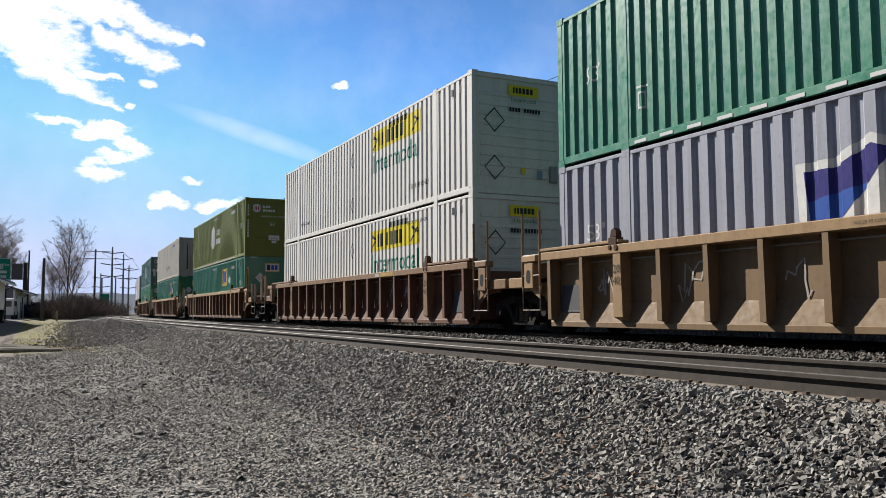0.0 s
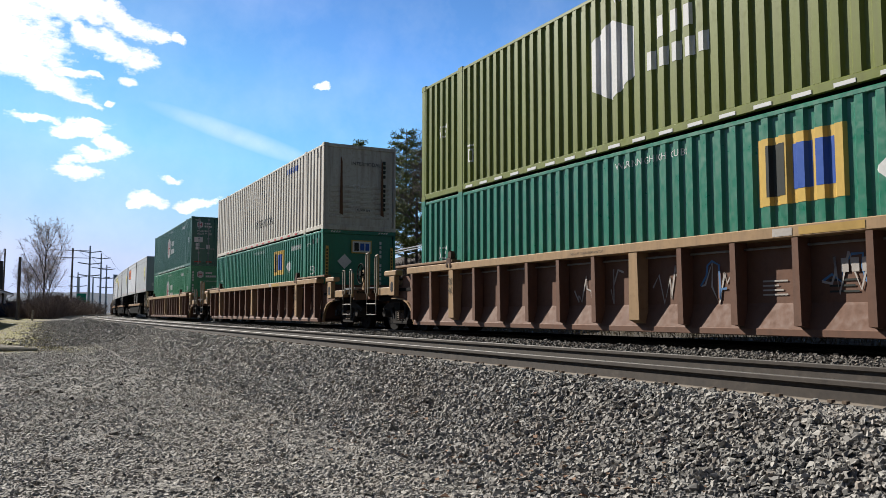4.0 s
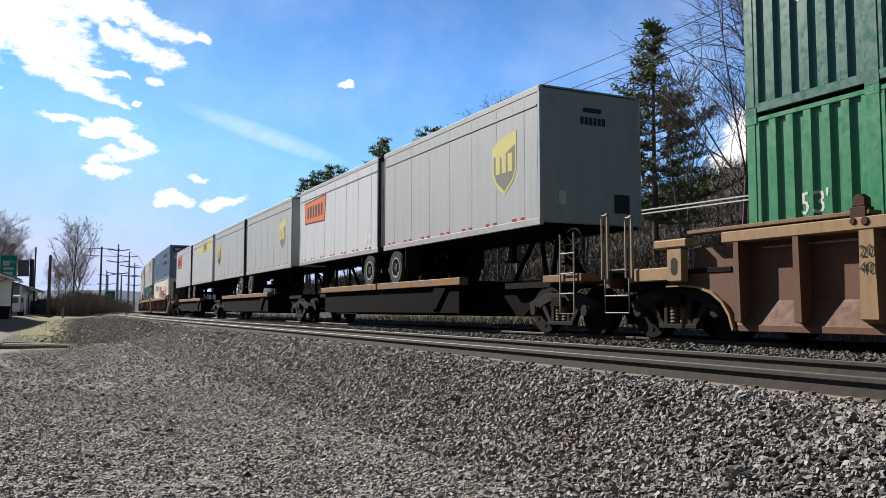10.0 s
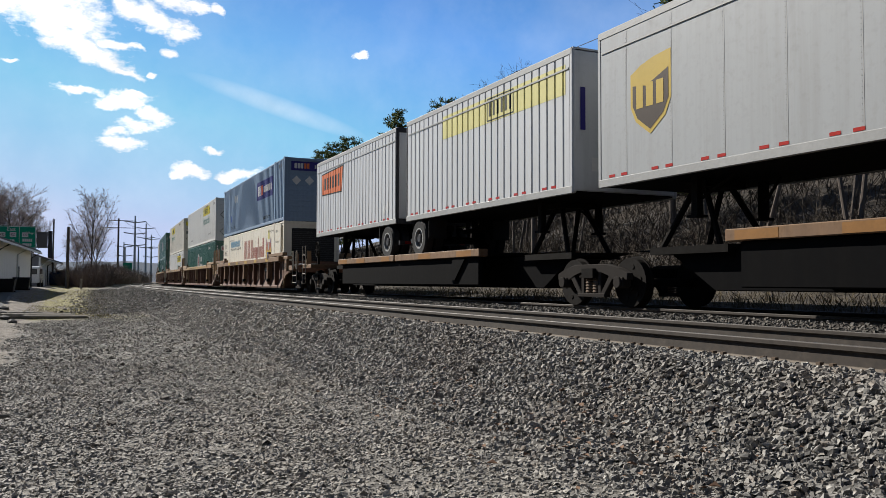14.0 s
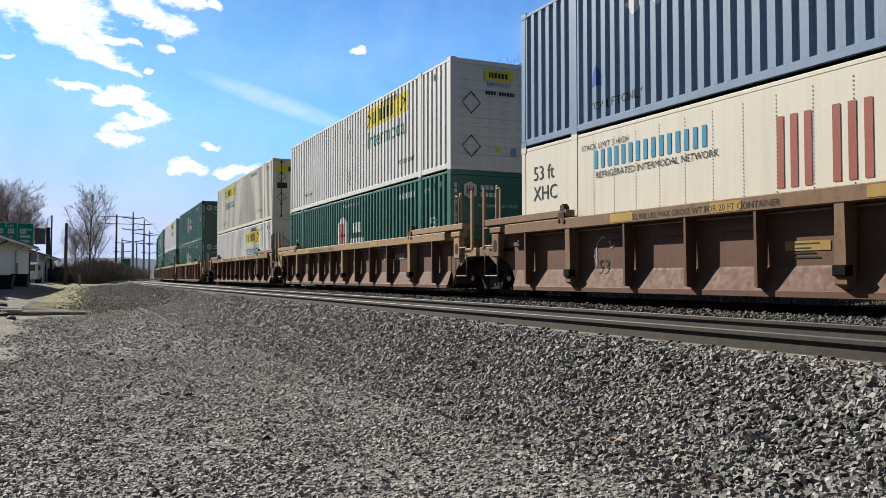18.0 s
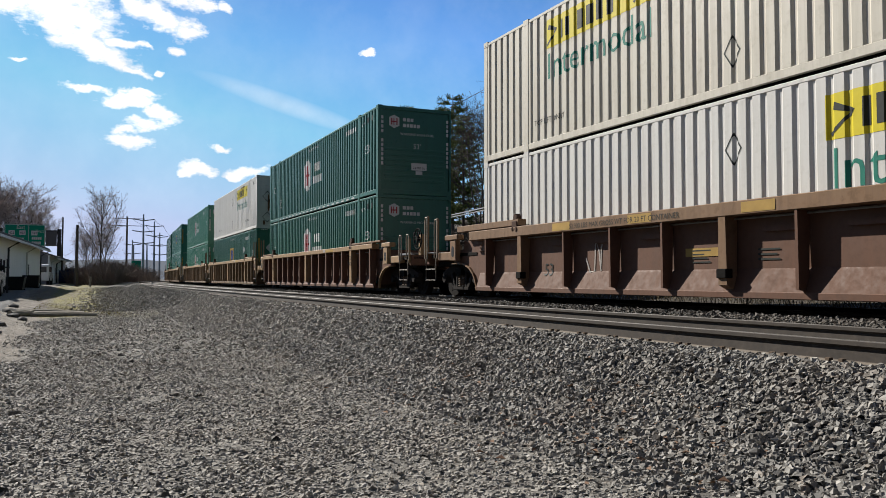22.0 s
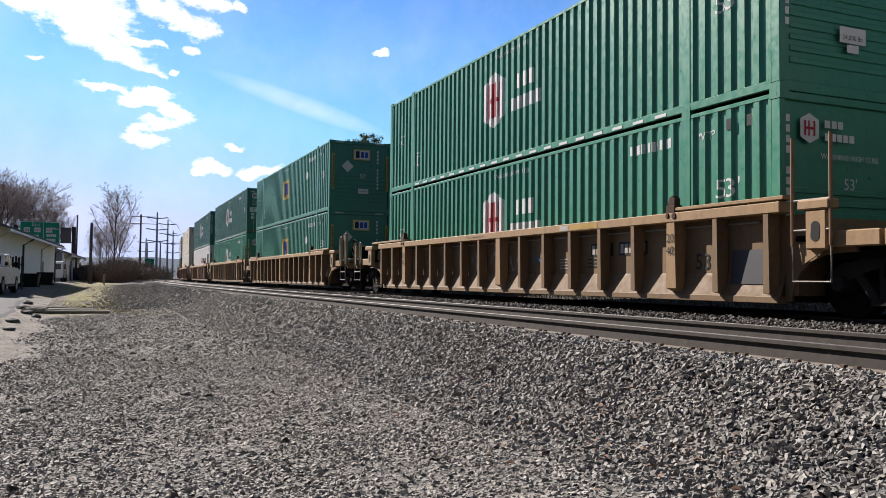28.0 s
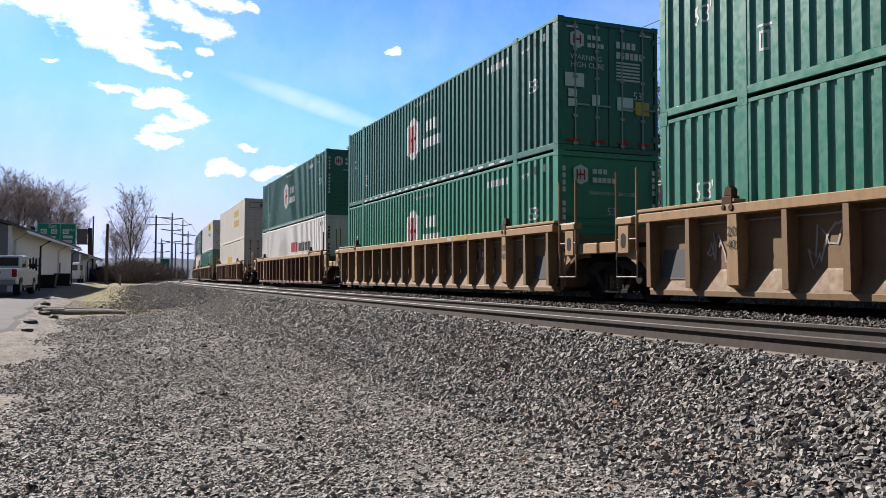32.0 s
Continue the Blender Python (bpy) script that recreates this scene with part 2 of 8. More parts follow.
def ground_material():
    """Gravel bed, dry grass and dirt, told apart by the place."""
    m, n, b = principled("ground_soil")
    co = n.add("ShaderNodeTexCoord").outputs["Object"]
    sep = n.add("ShaderNodeSeparateXYZ")
    n.link(co, sep.inputs[0])
    x, y = sep.outputs[0], sep.outputs[1]
    fine = n.noise(co, 22.0, 5.0, 0.7)
    mid = n.noise(co, 2.2, 5.0, 0.65)
    cell = n.add("ShaderNodeTexVoronoi", Scale=16.0)
    n.link(co, cell.inputs["Vector"])
    tone = n.add("ShaderNodeSeparateColor")
    n.link(cell.outputs["Color"], tone.inputs[0])
    gravel = n.ramp(tone.outputs[0], (0.0, (0.055, 0.050, 0.044)), (0.5, (0.11, 0.102, 0.090)), (1.0, (0.19, 0.178, 0.158)))
    # shoulder bed darkened: shade in the gaps between stones is put into its colour
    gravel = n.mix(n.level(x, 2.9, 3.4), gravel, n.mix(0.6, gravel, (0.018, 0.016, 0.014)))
    straw = n.ramp(mid, (0.2, (0.022, 0.017, 0.010)), (0.5, (0.055, 0.043, 0.025)), (0.8, (0.10, 0.08, 0.048)))
    leaf = n.ramp(n.noise(co, 5.0, 6.0, 0.7), (0.25, (0.009, 0.007, 0.005)), (0.55, (0.026, 0.019, 0.013)), (0.8, (0.052, 0.039, 0.028)))
    wob = n.math("MULTIPLY", n.math("SUBTRACT", n.noise(co, 0.6, 4.0), 0.5), 3.0)
    # verge beside the road, past the gravel yard
    verge = n.math("MULTIPLY", n.level(n.math("ADD", y, wob), 27.0, 31.0), n.level(n.math("ADD", x, wob), 4.2, 2.2))
    dirt = n.ramp(n.noise(n.vmath("MULTIPLY", co, (1.0, 0.35, 1.0)), 2.6, 9.0, 0.8), (0.36, (0.055, 0.047, 0.038)), (0.5, (0.125, 0.108, 0.088)), (0.66, (0.20, 0.175, 0.145)))
    sward = n.ramp(n.noise(n.vmath("MULTIPLY", co, (1.0, 0.35, 1.0)), 3.4, 9.0, 0.8), (0.36, (0.07, 0.062, 0.024)), (0.55, (0.185, 0.165, 0.045)), (0.8, (0.28, 0.24, 0.09)))
    col = n.mix(verge, gravel, n.mix(n.level(n.noise(n.vmath("MULTIPLY", co, (1.0, 0.3, 1.0)), 0.9, 6.0, 0.7), 0.36, 0.54), dirt, sward))
    col = n.mix(n.level(n.math("ADD", x, n.math("MULTIPLY", wob, 0.25)), -0.55, -0.9), col, dirt)
    # far side of the line: dry leaves and dead grass
    col = n.mix(n.level(n.math("ADD", x, wob), 12.6, 13.8), col, n.mix(n.math("MULTIPLY", n.level(mid, 0.4, 0.6), n.level(n.math("ADD", x, wob), 19.0, 14.5, 0.12, 0.85)), leaf, straw))
    # the unseen bank added left of the lane gets the leaf colour
    col = n.mix(n.level(n.math("ADD", x, wob), -16.0, -18.5), col, leaf)
    n.link(col, b.inputs["Base Color"])
    b.inputs["Roughness"].default_value = 0.95
    h = n.math("ADD", n.math("MULTIPLY", cell.outputs["Distance"], 1.5), fine)
    bump(n, b, h, 0.7, 0.03)
    return m


def wood_material(name, rgb, rough=0.85):
    m, n, b = principled(name)
    co = n.add("ShaderNodeTexCoord").outputs["Object"]
    g = n.noise(n.vmath("MULTIPLY", co, (3.0, 28.0, 28.0)), 1.0, 6.0, 0.6)
    w = n.noise(co, 1.7, 4.0)
    col = n.mix(n.level(g, 0.3, 0.7), tuple(c * 0.45 for c in rgb), rgb)
    col = n.mix(n.level(w, 0.45, 0.7, 0.0, 0.5), col, tuple(min(1, c * 1.6) for c in rgb))
    n.link(col, b.inputs["Base Color"])
    b.inputs["Roughness"].default_value = rough
    bump(n, b, g, 0.4, 0.01)
    return m


def rail_material():
    m, n, b = principled("rail_steel")
    nrm = n.add("ShaderNodeNewGeometry").outputs["Normal"]
    sep = n.add("ShaderNodeSeparateXYZ")
    n.link(nrm, sep.inputs[0])
    co = n.add("ShaderNodeTexCoord").outputs["Object"]
    pos = n.add("ShaderNodeSeparateXYZ")
    n.link(co, pos.inputs[0])
    top = n.math("GREATER_THAN", pos.outputs[2], -0.004)
    f = n.noise(co, 12.0, 5.0, 0.65)
    rust = n.ramp(f, (0.25, (0.016, 0.0115, 0.0085)), (0.6, (0.036, 0.027, 0.020)), (0.85, (0.062, 0.048, 0.036)))
    foot = n.math("LESS_THAN", pos.outputs[2], -0.15)
    rust = n.mix(foot, rust, n.mix(f, (0.09, 0.074, 0.058), (0.165, 0.138, 0.110)))
    n.link(n.mix(top, rust, (0.13, 0.122, 0.115)), b.inputs["Base Color"])
    n.link(top, b.inputs["Metallic"])
    n.link(n.level(top, 0.0, 1.0, 0.85, 0.5), b.inputs["Roughness"])
    bump(n, b, f, 0.25, 0.004)
    return m


GREEN_DIRT = (0.012, 0.022, 0.017)
MAT = {
    "hub": paint("green_paint", (0.022, 0.160, 0.094), 0.33, 0.18, GREEN_DIRT, 0.3, 0.10, 0.0, 0.5),
    "hub_dark": paint("dark_green_paint", (0.012, 0.092, 0.062), 0.33, 0.2, GREEN_DIRT, 0.3, 0.10, 0.0, 0.5),
    "hub_bright": paint("bright_green_paint", (0.016, 0.165, 0.066), 0.33, 0.18, GREEN_DIRT, 0.35, 0.2, 0.0, 0.5),
    "olive": paint("olive_paint", (0.105, 0.126, 0.0122), 0.45, 0.25, (0.0408, 0.034, 0.0204), 0.45, 0.12),
    "emerald": paint("emerald_paint", (0.020, 0.142, 0.094), 0.33, 0.18, GREEN_DIRT, 0.3, 0.12, 0.0, 0.5),
    "teal": paint("teal_green_paint", (0.002, 0.118, 0.066), 0.33, 0.2, GREEN_DIRT, 0.35, 0.12, 0.0, 0.5),
    "white": paint("white_container_paint", (0.503, 0.496, 0.469), 0.5, 0.2, (0.19, 0.163, 0.129), 0.35, 0.1),
    "ivory": paint("ivory_container_paint", (0.476, 0.449, 0.381), 0.5, 0.28, (0.17, 0.136, 0.0952), 0.45, 0.1),
    "grimy": paint("grimy_white_paint", (0.408, 0.388, 0.34), 0.55, 0.5, (0.136, 0.0952, 0.068), 0.8, 0.12),
    "blue_grey": paint("blue_grey_paint", (0.145, 0.21, 0.295), 0.45, 0.15, (0.068, 0.068, 0.068), 0.3, 0.15),
    "silver": paint("silver_paint", (0.245, 0.258, 0.306), 0.45, 0.35, (0.0816, 0.068, 0.0612), 0.5, 0.15),
    "trailer_grey": paint("trailer_grey_paint", (0.285, 0.298, 0.306), 0.5, 0.2, (0.136, 0.122, 0.102), 0.3, 0.1),
    "trailer_white": paint("trailer_white_paint", (0.42, 0.432, 0.445), 0.45, 0.16, (0.17, 0.163, 0.15), 0.3, 0.1),
    "tan": paint("tan_car_paint", (0.150, 0.096, 0.048), 0.6, 0.5, (0.0816, 0.051, 0.0306), 0.5, 0.18),
    "brown": paint("brown_car_paint", (0.105, 0.049, 0.028), 0.65, 0.5, (0.0612, 0.0408, 0.0306), 0.5, 0.16),
    "ochre": paint("ochre_trim_paint", (0.255, 0.162, 0.080), 0.6, 0.45, (0.102, 0.068, 0.0408), 0.5, 0.15),
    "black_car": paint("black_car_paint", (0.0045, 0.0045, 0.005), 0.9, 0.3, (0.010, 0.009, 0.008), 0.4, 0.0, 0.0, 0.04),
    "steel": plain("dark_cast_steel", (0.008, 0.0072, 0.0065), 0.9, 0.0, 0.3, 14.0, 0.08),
    # frames and wheels near black: shade under the decks is in their colour
    "shaded_steel": plain("grey_cast_steel", (0.026, 0.023, 0.021), 0.9, 0.0, 0.3, 14.0, 0.08),
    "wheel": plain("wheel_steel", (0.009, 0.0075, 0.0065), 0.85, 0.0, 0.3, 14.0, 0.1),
    "tread": plain("worn_wheel_tread", (0.34, 0.34, 0.34), 0.3, 1.0, 0.1),
    "rubber": plain("tyre_rubber", (0.017, 0.017, 0.0177), 0.85),
    "black": plain("black_plastic", (0.0102, 0.0102, 0.0109), 0.6),
    "dk_line": plain("dark_lettering", (0.0204, 0.0238, 0.0204), 0.6, 0, 0.3),
    "wh_line": plain("white_lettering", (0.49, 0.49, 0.476), 0.6, 0, 0.25),
    "gold": plain("gold_panel_paint", (0.449, 0.299, 0.068), 0.55, 0, 0.15),
    "yellow": plain("yellow_panel_paint", (0.544, 0.449, 0.0204), 0.5, 0, 0.12),
    "pale_yellow": plain("pale_yellow_panel", (0.53, 0.49, 0.204), 0.5, 0, 0.12),
    "intermodal": plain("teal_lettering", (0.0136, 0.15, 0.109), 0.5, 0, 0.12),
    "red": plain("red_emblem_paint", (0.286, 0.034, 0.0408), 0.5, 0, 0.15),
    "brick_red": plain("faded_red_lettering", (0.258, 0.0816, 0.0612), 0.55, 0, 0.15),
    "blue": plain("blue_emblem_paint", (0.0204, 0.068, 0.286), 0.5, 0, 0.15),
    "sky_blue": plain("light_blue_lettering", (0.034, 0.204, 0.34), 0.5, 0, 0.15),
    "navy": plain("purple_blue_panel", (0.0238, 0.0204, 0.136), 0.45, 0, 0.12),
    "orange": plain("orange_panel_paint", (0.53, 0.129, 0.034), 0.5, 0, 0.12),
    "shield_brown": plain("brown_shield_paint", (0.0476, 0.034, 0.0238), 0.5, 0, 0.15),
    "shield_gold": plain("gold_shield_paint", (0.422, 0.299, 0.0544), 0.5, 0, 0.12),
    "shield_pale": plain("pale_shield_paint", (0.462, 0.422, 0.15), 0.5, 0, 0.12),
    "cream": paint("cream_reefer_paint", (0.544, 0.507, 0.422), 0.4, 0.12, (0.204, 0.163, 0.116), 0.25, 0.06),
    "aluminium": plain("dull_aluminium", (0.27, 0.272, 0.268), 0.6, 0.2, 0.25),
    "galv": plain("galvanised_steel", (0.258, 0.265, 0.272), 0.5, 0.6, 0.15),
    "reflect_red": plain("red_reflector", (0.34, 0.0204, 0.0136), 0.35, 0, 0.1),
    "reflect_white": plain("white_reflector", (0.51, 0.51, 0.496), 0.35, 0, 0.1),
    # darker ballast tone that holds both dirt and the rails' shade
    "stone_dirty_shaded": stones_material("oily_ballast_stone", (0.028, 0.026, 0.023), (0.066, 0.06, 0.052), (0.14, 0.128, 0.11), (0.075, 0.055, 0.04)),
    "stone": stones_material("ballast_stone", (0.08, 0.077, 0.072), (0.178, 0.17, 0.157), (0.34, 0.325, 0.295), (0.17, 0.137, 0.108)),
    "pebble": stones_material("yard_gravel", (0.115, 0.109, 0.10), (0.235, 0.222, 0.20), (0.37, 0.348, 0.313), (0.24, 0.203, 0.162)),
    "ground": ground_material(),
    "tie": wood_material("weathered_tie_wood", (0.15, 0.112, 0.0782)),
    "pole_wood": wood_material("pole_wood", (0.0884, 0.068, 0.051)),
    "log": wood_material("bleached_log_wood", (0.286, 0.258, 0.211)),
    "bark": plain("grey_brown_bark", (0.095, 0.078, 0.066), 0.9, 0, 0.3, 6.0),
    "twig": plain("bare_twigs", (0.105, 0.082, 0.07), 0.9, 0, 0.3, 2.0),
    "needle": plain("pine_needles", (0.12, 0.145, 0.045), 0.8, 0, 0.35, 3.0),
    "hedge": plain("hedge_stems", (0.15, 0.115, 0.098), 0.9, 0, 0.3, 2.0),
    # twigs of the far trees: distance haze is mixed into the colour
    "twig_hazy": plain("pale_bare_twigs", (0.34, 0.285, 0.265), 0.9, 0, 0.3, 2.0),
    "brush": plain("dry_brush", (0.050, 0.039, 0.029), 0.9, 0, 0.3, 2.0),
    "asphalt": plain("worn_asphalt", (0.0884, 0.087, 0.085), 0.9, 0, 0.2, 3.0),
    "rail": rail_material(),
    "wall_white": paint("white_wall_paint", (0.78, 0.78, 0.77), 0.7, 0.2, (0.204, 0.177, 0.136), 0.3, 0.06),
    "roof": plain("grey_roof_shingle", (0.102, 0.0986, 0.0986), 0.85, 0, 0.2, 5.0),
    "sign_green": plain("sign_green_sheet", (0, 0.204, 0.116), 0.4, 0, 0.06),
    "truck_white": plain("white_car_paint", (0.6, 0.605, 0.61), 0.25, 0.0, 0.05, 14.0, 0.5),
    "glass": plain("dark_window_glass", (0.02, 0.024, 0.028), 0.08, 0.0, 0.1, 14.0, 0.5),
    "tail_red": plain("red_tail_lamp", (0.238, 0.0136, 0.0136), 0.25, 0, 0.1),
    "dark_metal": plain("dark_metal", (0.034, 0.034, 0.0374), 0.55, 0.4),
}
MAT["rail_brown"] = plain("rusty_brown_steel", (0.116, 0.085, 0.0612), 0.85, 0.0, 0.25)
MAT["red_rust"] = plain("rust_stain", (0.109, 0.0544, 0.0306), 0.9, 0.0, 0.3)
MAT["dk_faded"] = plain("faded_dark_stencil", (0.068, 0.051, 0.0408), 0.7, 0, 0.3)
MAT["wh_faded"] = plain("faded_white_stencil", (0.326, 0.299, 0.272), 0.7, 0, 0.3)
MAT["graffiti_blue"] = plain("blue_spray_paint", (0.068, 0.15, 0.286), 0.6, 0, 0.3)
MAT["rust_orange"] = plain("orange_reflective_patch", (0.22, 0.105, 0.028), 0.6, 0, 0.3)
MAT["shield_grey"] = plain("grey_shield_paint", (0.15, 0.143, 0.129), 0.5, 0, 0.15)
MAT["casting"] = plain("worn_corner_steel", (0.085, 0.088, 0.08), 0.6, 0.3, 0.3)
MAT["leaf"] = plain("dry_leaves", (0.17, 0.105, 0.07), 0.85, 0, 0.35, 30.0)
MAT["straw"] = plain("dead_grass", (0.095, 0.074, 0.04), 0.9, 0, 0.3, 12.0)
MAT["bin_blue"] = plain("blue_plastic", (0.0204, 0.0408, 0.0952), 0.5, 0, 0.1)
MAT["grey_wall"] = plain("grey_siding", (0.204, 0.204, 0.218), 0.7, 0, 0.1, 4.0)
MAT["cable"] = plain("bright_cable", (0.374, 0.367, 0.354), 0.5, 0.2, 0.1)
MAT["wire"] = plain("dark_wire", (0.034, 0.034, 0.034), 0.6)
MAT["far_hill"] = plain("hazy_far_hill", (0.15, 0.177, 0.218), 1.0, 0, 0.1, 0.01)
MAT["grab"] = paint("worn_grab_iron_paint", (0.23, 0.205, 0.165), 0.6, 0.4, (0.102, 0.068, 0.0476), 0.4, 0.1)
MAT["verge"] = plain("verge_grass_blades", (0.19, 0.165, 0.05), 0.9, 0, 0.3, 1.0)
MAT["ochre_yellow"] = plain("worn_yellow_paint", (0.33, 0.21, 0.055), 0.6, 0, 0.35, 5.0)
MAT["rust_trim"] = paint("rusty_brown_trim", (0.165, 0.095, 0.048), 0.65, 0.55, (0.06, 0.036, 0.022), 0.6, 0.2)
MAT["lock"] = plain("rusty_lock_steel", (0.055, 0.028, 0.018), 0.85, 0.0, 0.4)
MAT["slate"] = plain("slate_grey_patch", (0.055, 0.055, 0.058), 0.7, 0, 0.25)

# ---- mesh helpers ----
def box(bm, x0, x1, y0, y1, z0, z1):
    v = [bm.verts.new((x, y, z)) for x in (x0, x1) for y in (y0, y1) for z in (z0, z1)]
    for q in ((0, 1, 3, 2), (4, 6, 7, 5), (0, 4, 5, 1), (2, 3, 7, 6), (0, 2, 6, 4), (1, 5, 7, 3)):
        bm.faces.new([v[i] for i in q])
    return v


def prism(bm, pts, axis, a, b):
    """A polygon, extruded along an axis from a to b. pts are in the other two axes, in order."""
    def at(p, c):
        return (c, p[0], p[1]) if axis == "x" else (p[0], c, p[1]) if axis == "y" else (p[0], p[1], c)
    lo, hi = [bm.verts.new(at(p, a)) for p in pts], [bm.verts.new(at(p, b)) for p in pts]
    n = len(pts)
    bm.faces.new(lo)
    bm.faces.new(hi[::-1])
    for i in range(n):
        bm.faces.new((lo[i], hi[i], hi[(i + 1) % n], lo[(i + 1) % n]))


def ring(cx, cy, r, n=16, start=0.0):
    return [(cx + r * math.cos(start + 2 * math.pi * i / n), cy + r * math.sin(start + 2 * math.pi * i / n)) for i in range(n)]


def disc(bm, axis, c, r, a, b, n=16):
    """A cylinder along an axis, c in the other two axes."""
    prism(bm, ring(c[0], c[1], r, n), axis, a, b)


def tube(bm, pts, r, n=6, r_end=None):
    """A round bar through points."""
    rings = []
    pts = [Vector(p) for p in pts]
    for i, p in enumerate(pts):
        d = (pts[min(i + 1, len(pts) - 1)] - pts[max(i - 1, 0)]).normalized()
        side = d.cross(Vector((0, 0, 1)) if abs(d.z) < 0.9 else Vector((1, 0, 0))).normalized()
        up = side.cross(d)
        rr = r if r_end is None else r + (r_end - r) * i / (len(pts) - 1)
        rings.append([bm.verts.new(p + (side * math.cos(2 * math.pi * k / n) + up * math.sin(2 * math.pi * k / n)) * rr) for k in range(n)])
    for a, b in zip(rings, rings[1:]):
        for k in range(n):
            bm.faces.new((a[k], a[(k + 1) % n], b[(k + 1) % n], b[k]))
    if n > 3:
        bm.faces.new(rings[0][::-1])
        bm.faces.new(rings[-1])


def mesh_of(bm, name, material, bevel=0.0):
    if bevel:
        bmesh.ops.bevel(bm, geom=list(bm.edges), offset=bevel, segments=1, affect="EDGES", clamp_overlap=True)
    bmesh.ops.recalc_face_normals(bm, faces=bm.faces)
    me = bpy.data.meshes.new(name)
    bm.to_mesh(me)
    bm.free()
    me.materials.append(material)
    return me


def part(name, bm, material, parent, label="", bevel=0.0):
    ob = new(name, mesh_of(bm, name, material, bevel))
    ob.parent = parent
    if label:
        ob["label"] = label
    return ob


def boxes(name, material, parent, *sizes, label="", bevel=0.0):
    bm = bmesh.new()
    for s in sizes:
        box(bm, *s)
    return part(name, bm, material, parent, label, bevel)


def smooth(ob):
    ob.data.polygons.foreach_set("use_smooth", [True] * len(ob.data.polygons))
    return ob


def np_mesh(name, verts, faces, material):
    """A mesh from arrays; faces all have the same number of corners."""
    me = bpy.data.meshes.new(name)
    k = faces.shape[1]
    me.vertices.add(len(verts))
    me.vertices.foreach_set("co", np.ascontiguousarray(verts, dtype=np.float32).ravel())
    me.loops.add(faces.size)
    me.loops.foreach_set("vertex_index", np.ascontiguousarray(faces, dtype=np.int32).ravel())
    me.polygons.add(len(faces))
    me.polygons.foreach_set("loop_start", np.arange(0, faces.size, k, dtype=np.int32))
    me.update(calc_edges=True)
    me.validate()
    me.polygons.foreach_set("use_smooth", np.zeros(len(me.polygons), dtype=bool))
    me.materials.append(material)
    return me


# ---- the line of the track: straight by the camera, bending away to the right in the distance ----
RAIL_Z = -0.46
NEAR_TRACK, TRAIN_TRACK = 5.98, 10.28
BEND_1, BEND_2 = 0.000164, 0.000009
_u = np.arange(-200.0, 900.0, 0.25)
_th = BEND_1 * _u + 0.5 * BEND_2 * _u * np.abs(_u)
_th = np.clip(_th, -0.1, 0.55)
_px, _py = np.cumsum(np.sin(_th)) * 0.25, np.cumsum(np.cos(_th)) * 0.25
_i0 = int(np.argmin(np.abs(_u)))
_px, _py = _px - _px[_i0], _py - _py[_i0]


def line(u):
    """x shift, y and heading (radians to the right) at u metres along."""
    return np.interp(u, _u, _px), np.interp(u, _u, _py), np.interp(u, _u, _th)


def on_line(u, lateral, z):
    x, y, th = line(u)
    return pose(lateral + x, y, z, 0, 0, -math.degrees(th))


def ground_height(l, u):
    """Height of the ground, l metres across from the camera's line and u metres along."""
    z = np.interp(l, [-300, -60, -2.6, -1.0, 2.0, 3.2, 3.9, 4.55, 5.0, 7.0, 7.7, 8.9, 9.2, 11.4, 11.8, 12.9, 15.5, 19, 30, 48, 65, 90, 160, 400],
                  [-1.2, -1.2, -1.2, -1.33, -1.33, -1.22, -1.08, -0.645, -0.625, -0.63, -0.55, -0.53, -0.62, -0.64, -0.62, -0.60, -0.42, 0.2, 4.4, 12.0, 17.0, 21.0, 22.0, 18.0])
    rise = np.interp(u, [-200, 20, 90, 200, 400], [1.15, 1.0, 0.75, 0.45, 0.3])
    # bank left of the lane, out of view, added to block low skylight
    unseen_bank = np.interp(-l, [17, 21, 27, 36, 60, 120], [0.0, 3.0, 11.0, 19.0, 22.0, 22.0]) * np.interp(u, [-200, 30, 70], [1.0, 1.0, 0.0])
    z = z + unseen_bank
    z = np.where(l > 16, -0.38 + (z + 0.38) * rise, z)
    left = np.interp(u, [0, 40, 90, 130, 400], [0.0, 0.06, 0.45, 0.78, 0.8]) * np.clip((4.6 - l) / 1.5, 0, 1)
    yard = np.interp(u, [15, 45, 80, 120], [0.0, 0.2, 0.2, 0.0]) * np.clip((-1.0 - l) / 2.0, 0, 1)
    return np.minimum(z + left + yard, np.where((l > 3) & (l < 4.9), -0.625, 99.0))


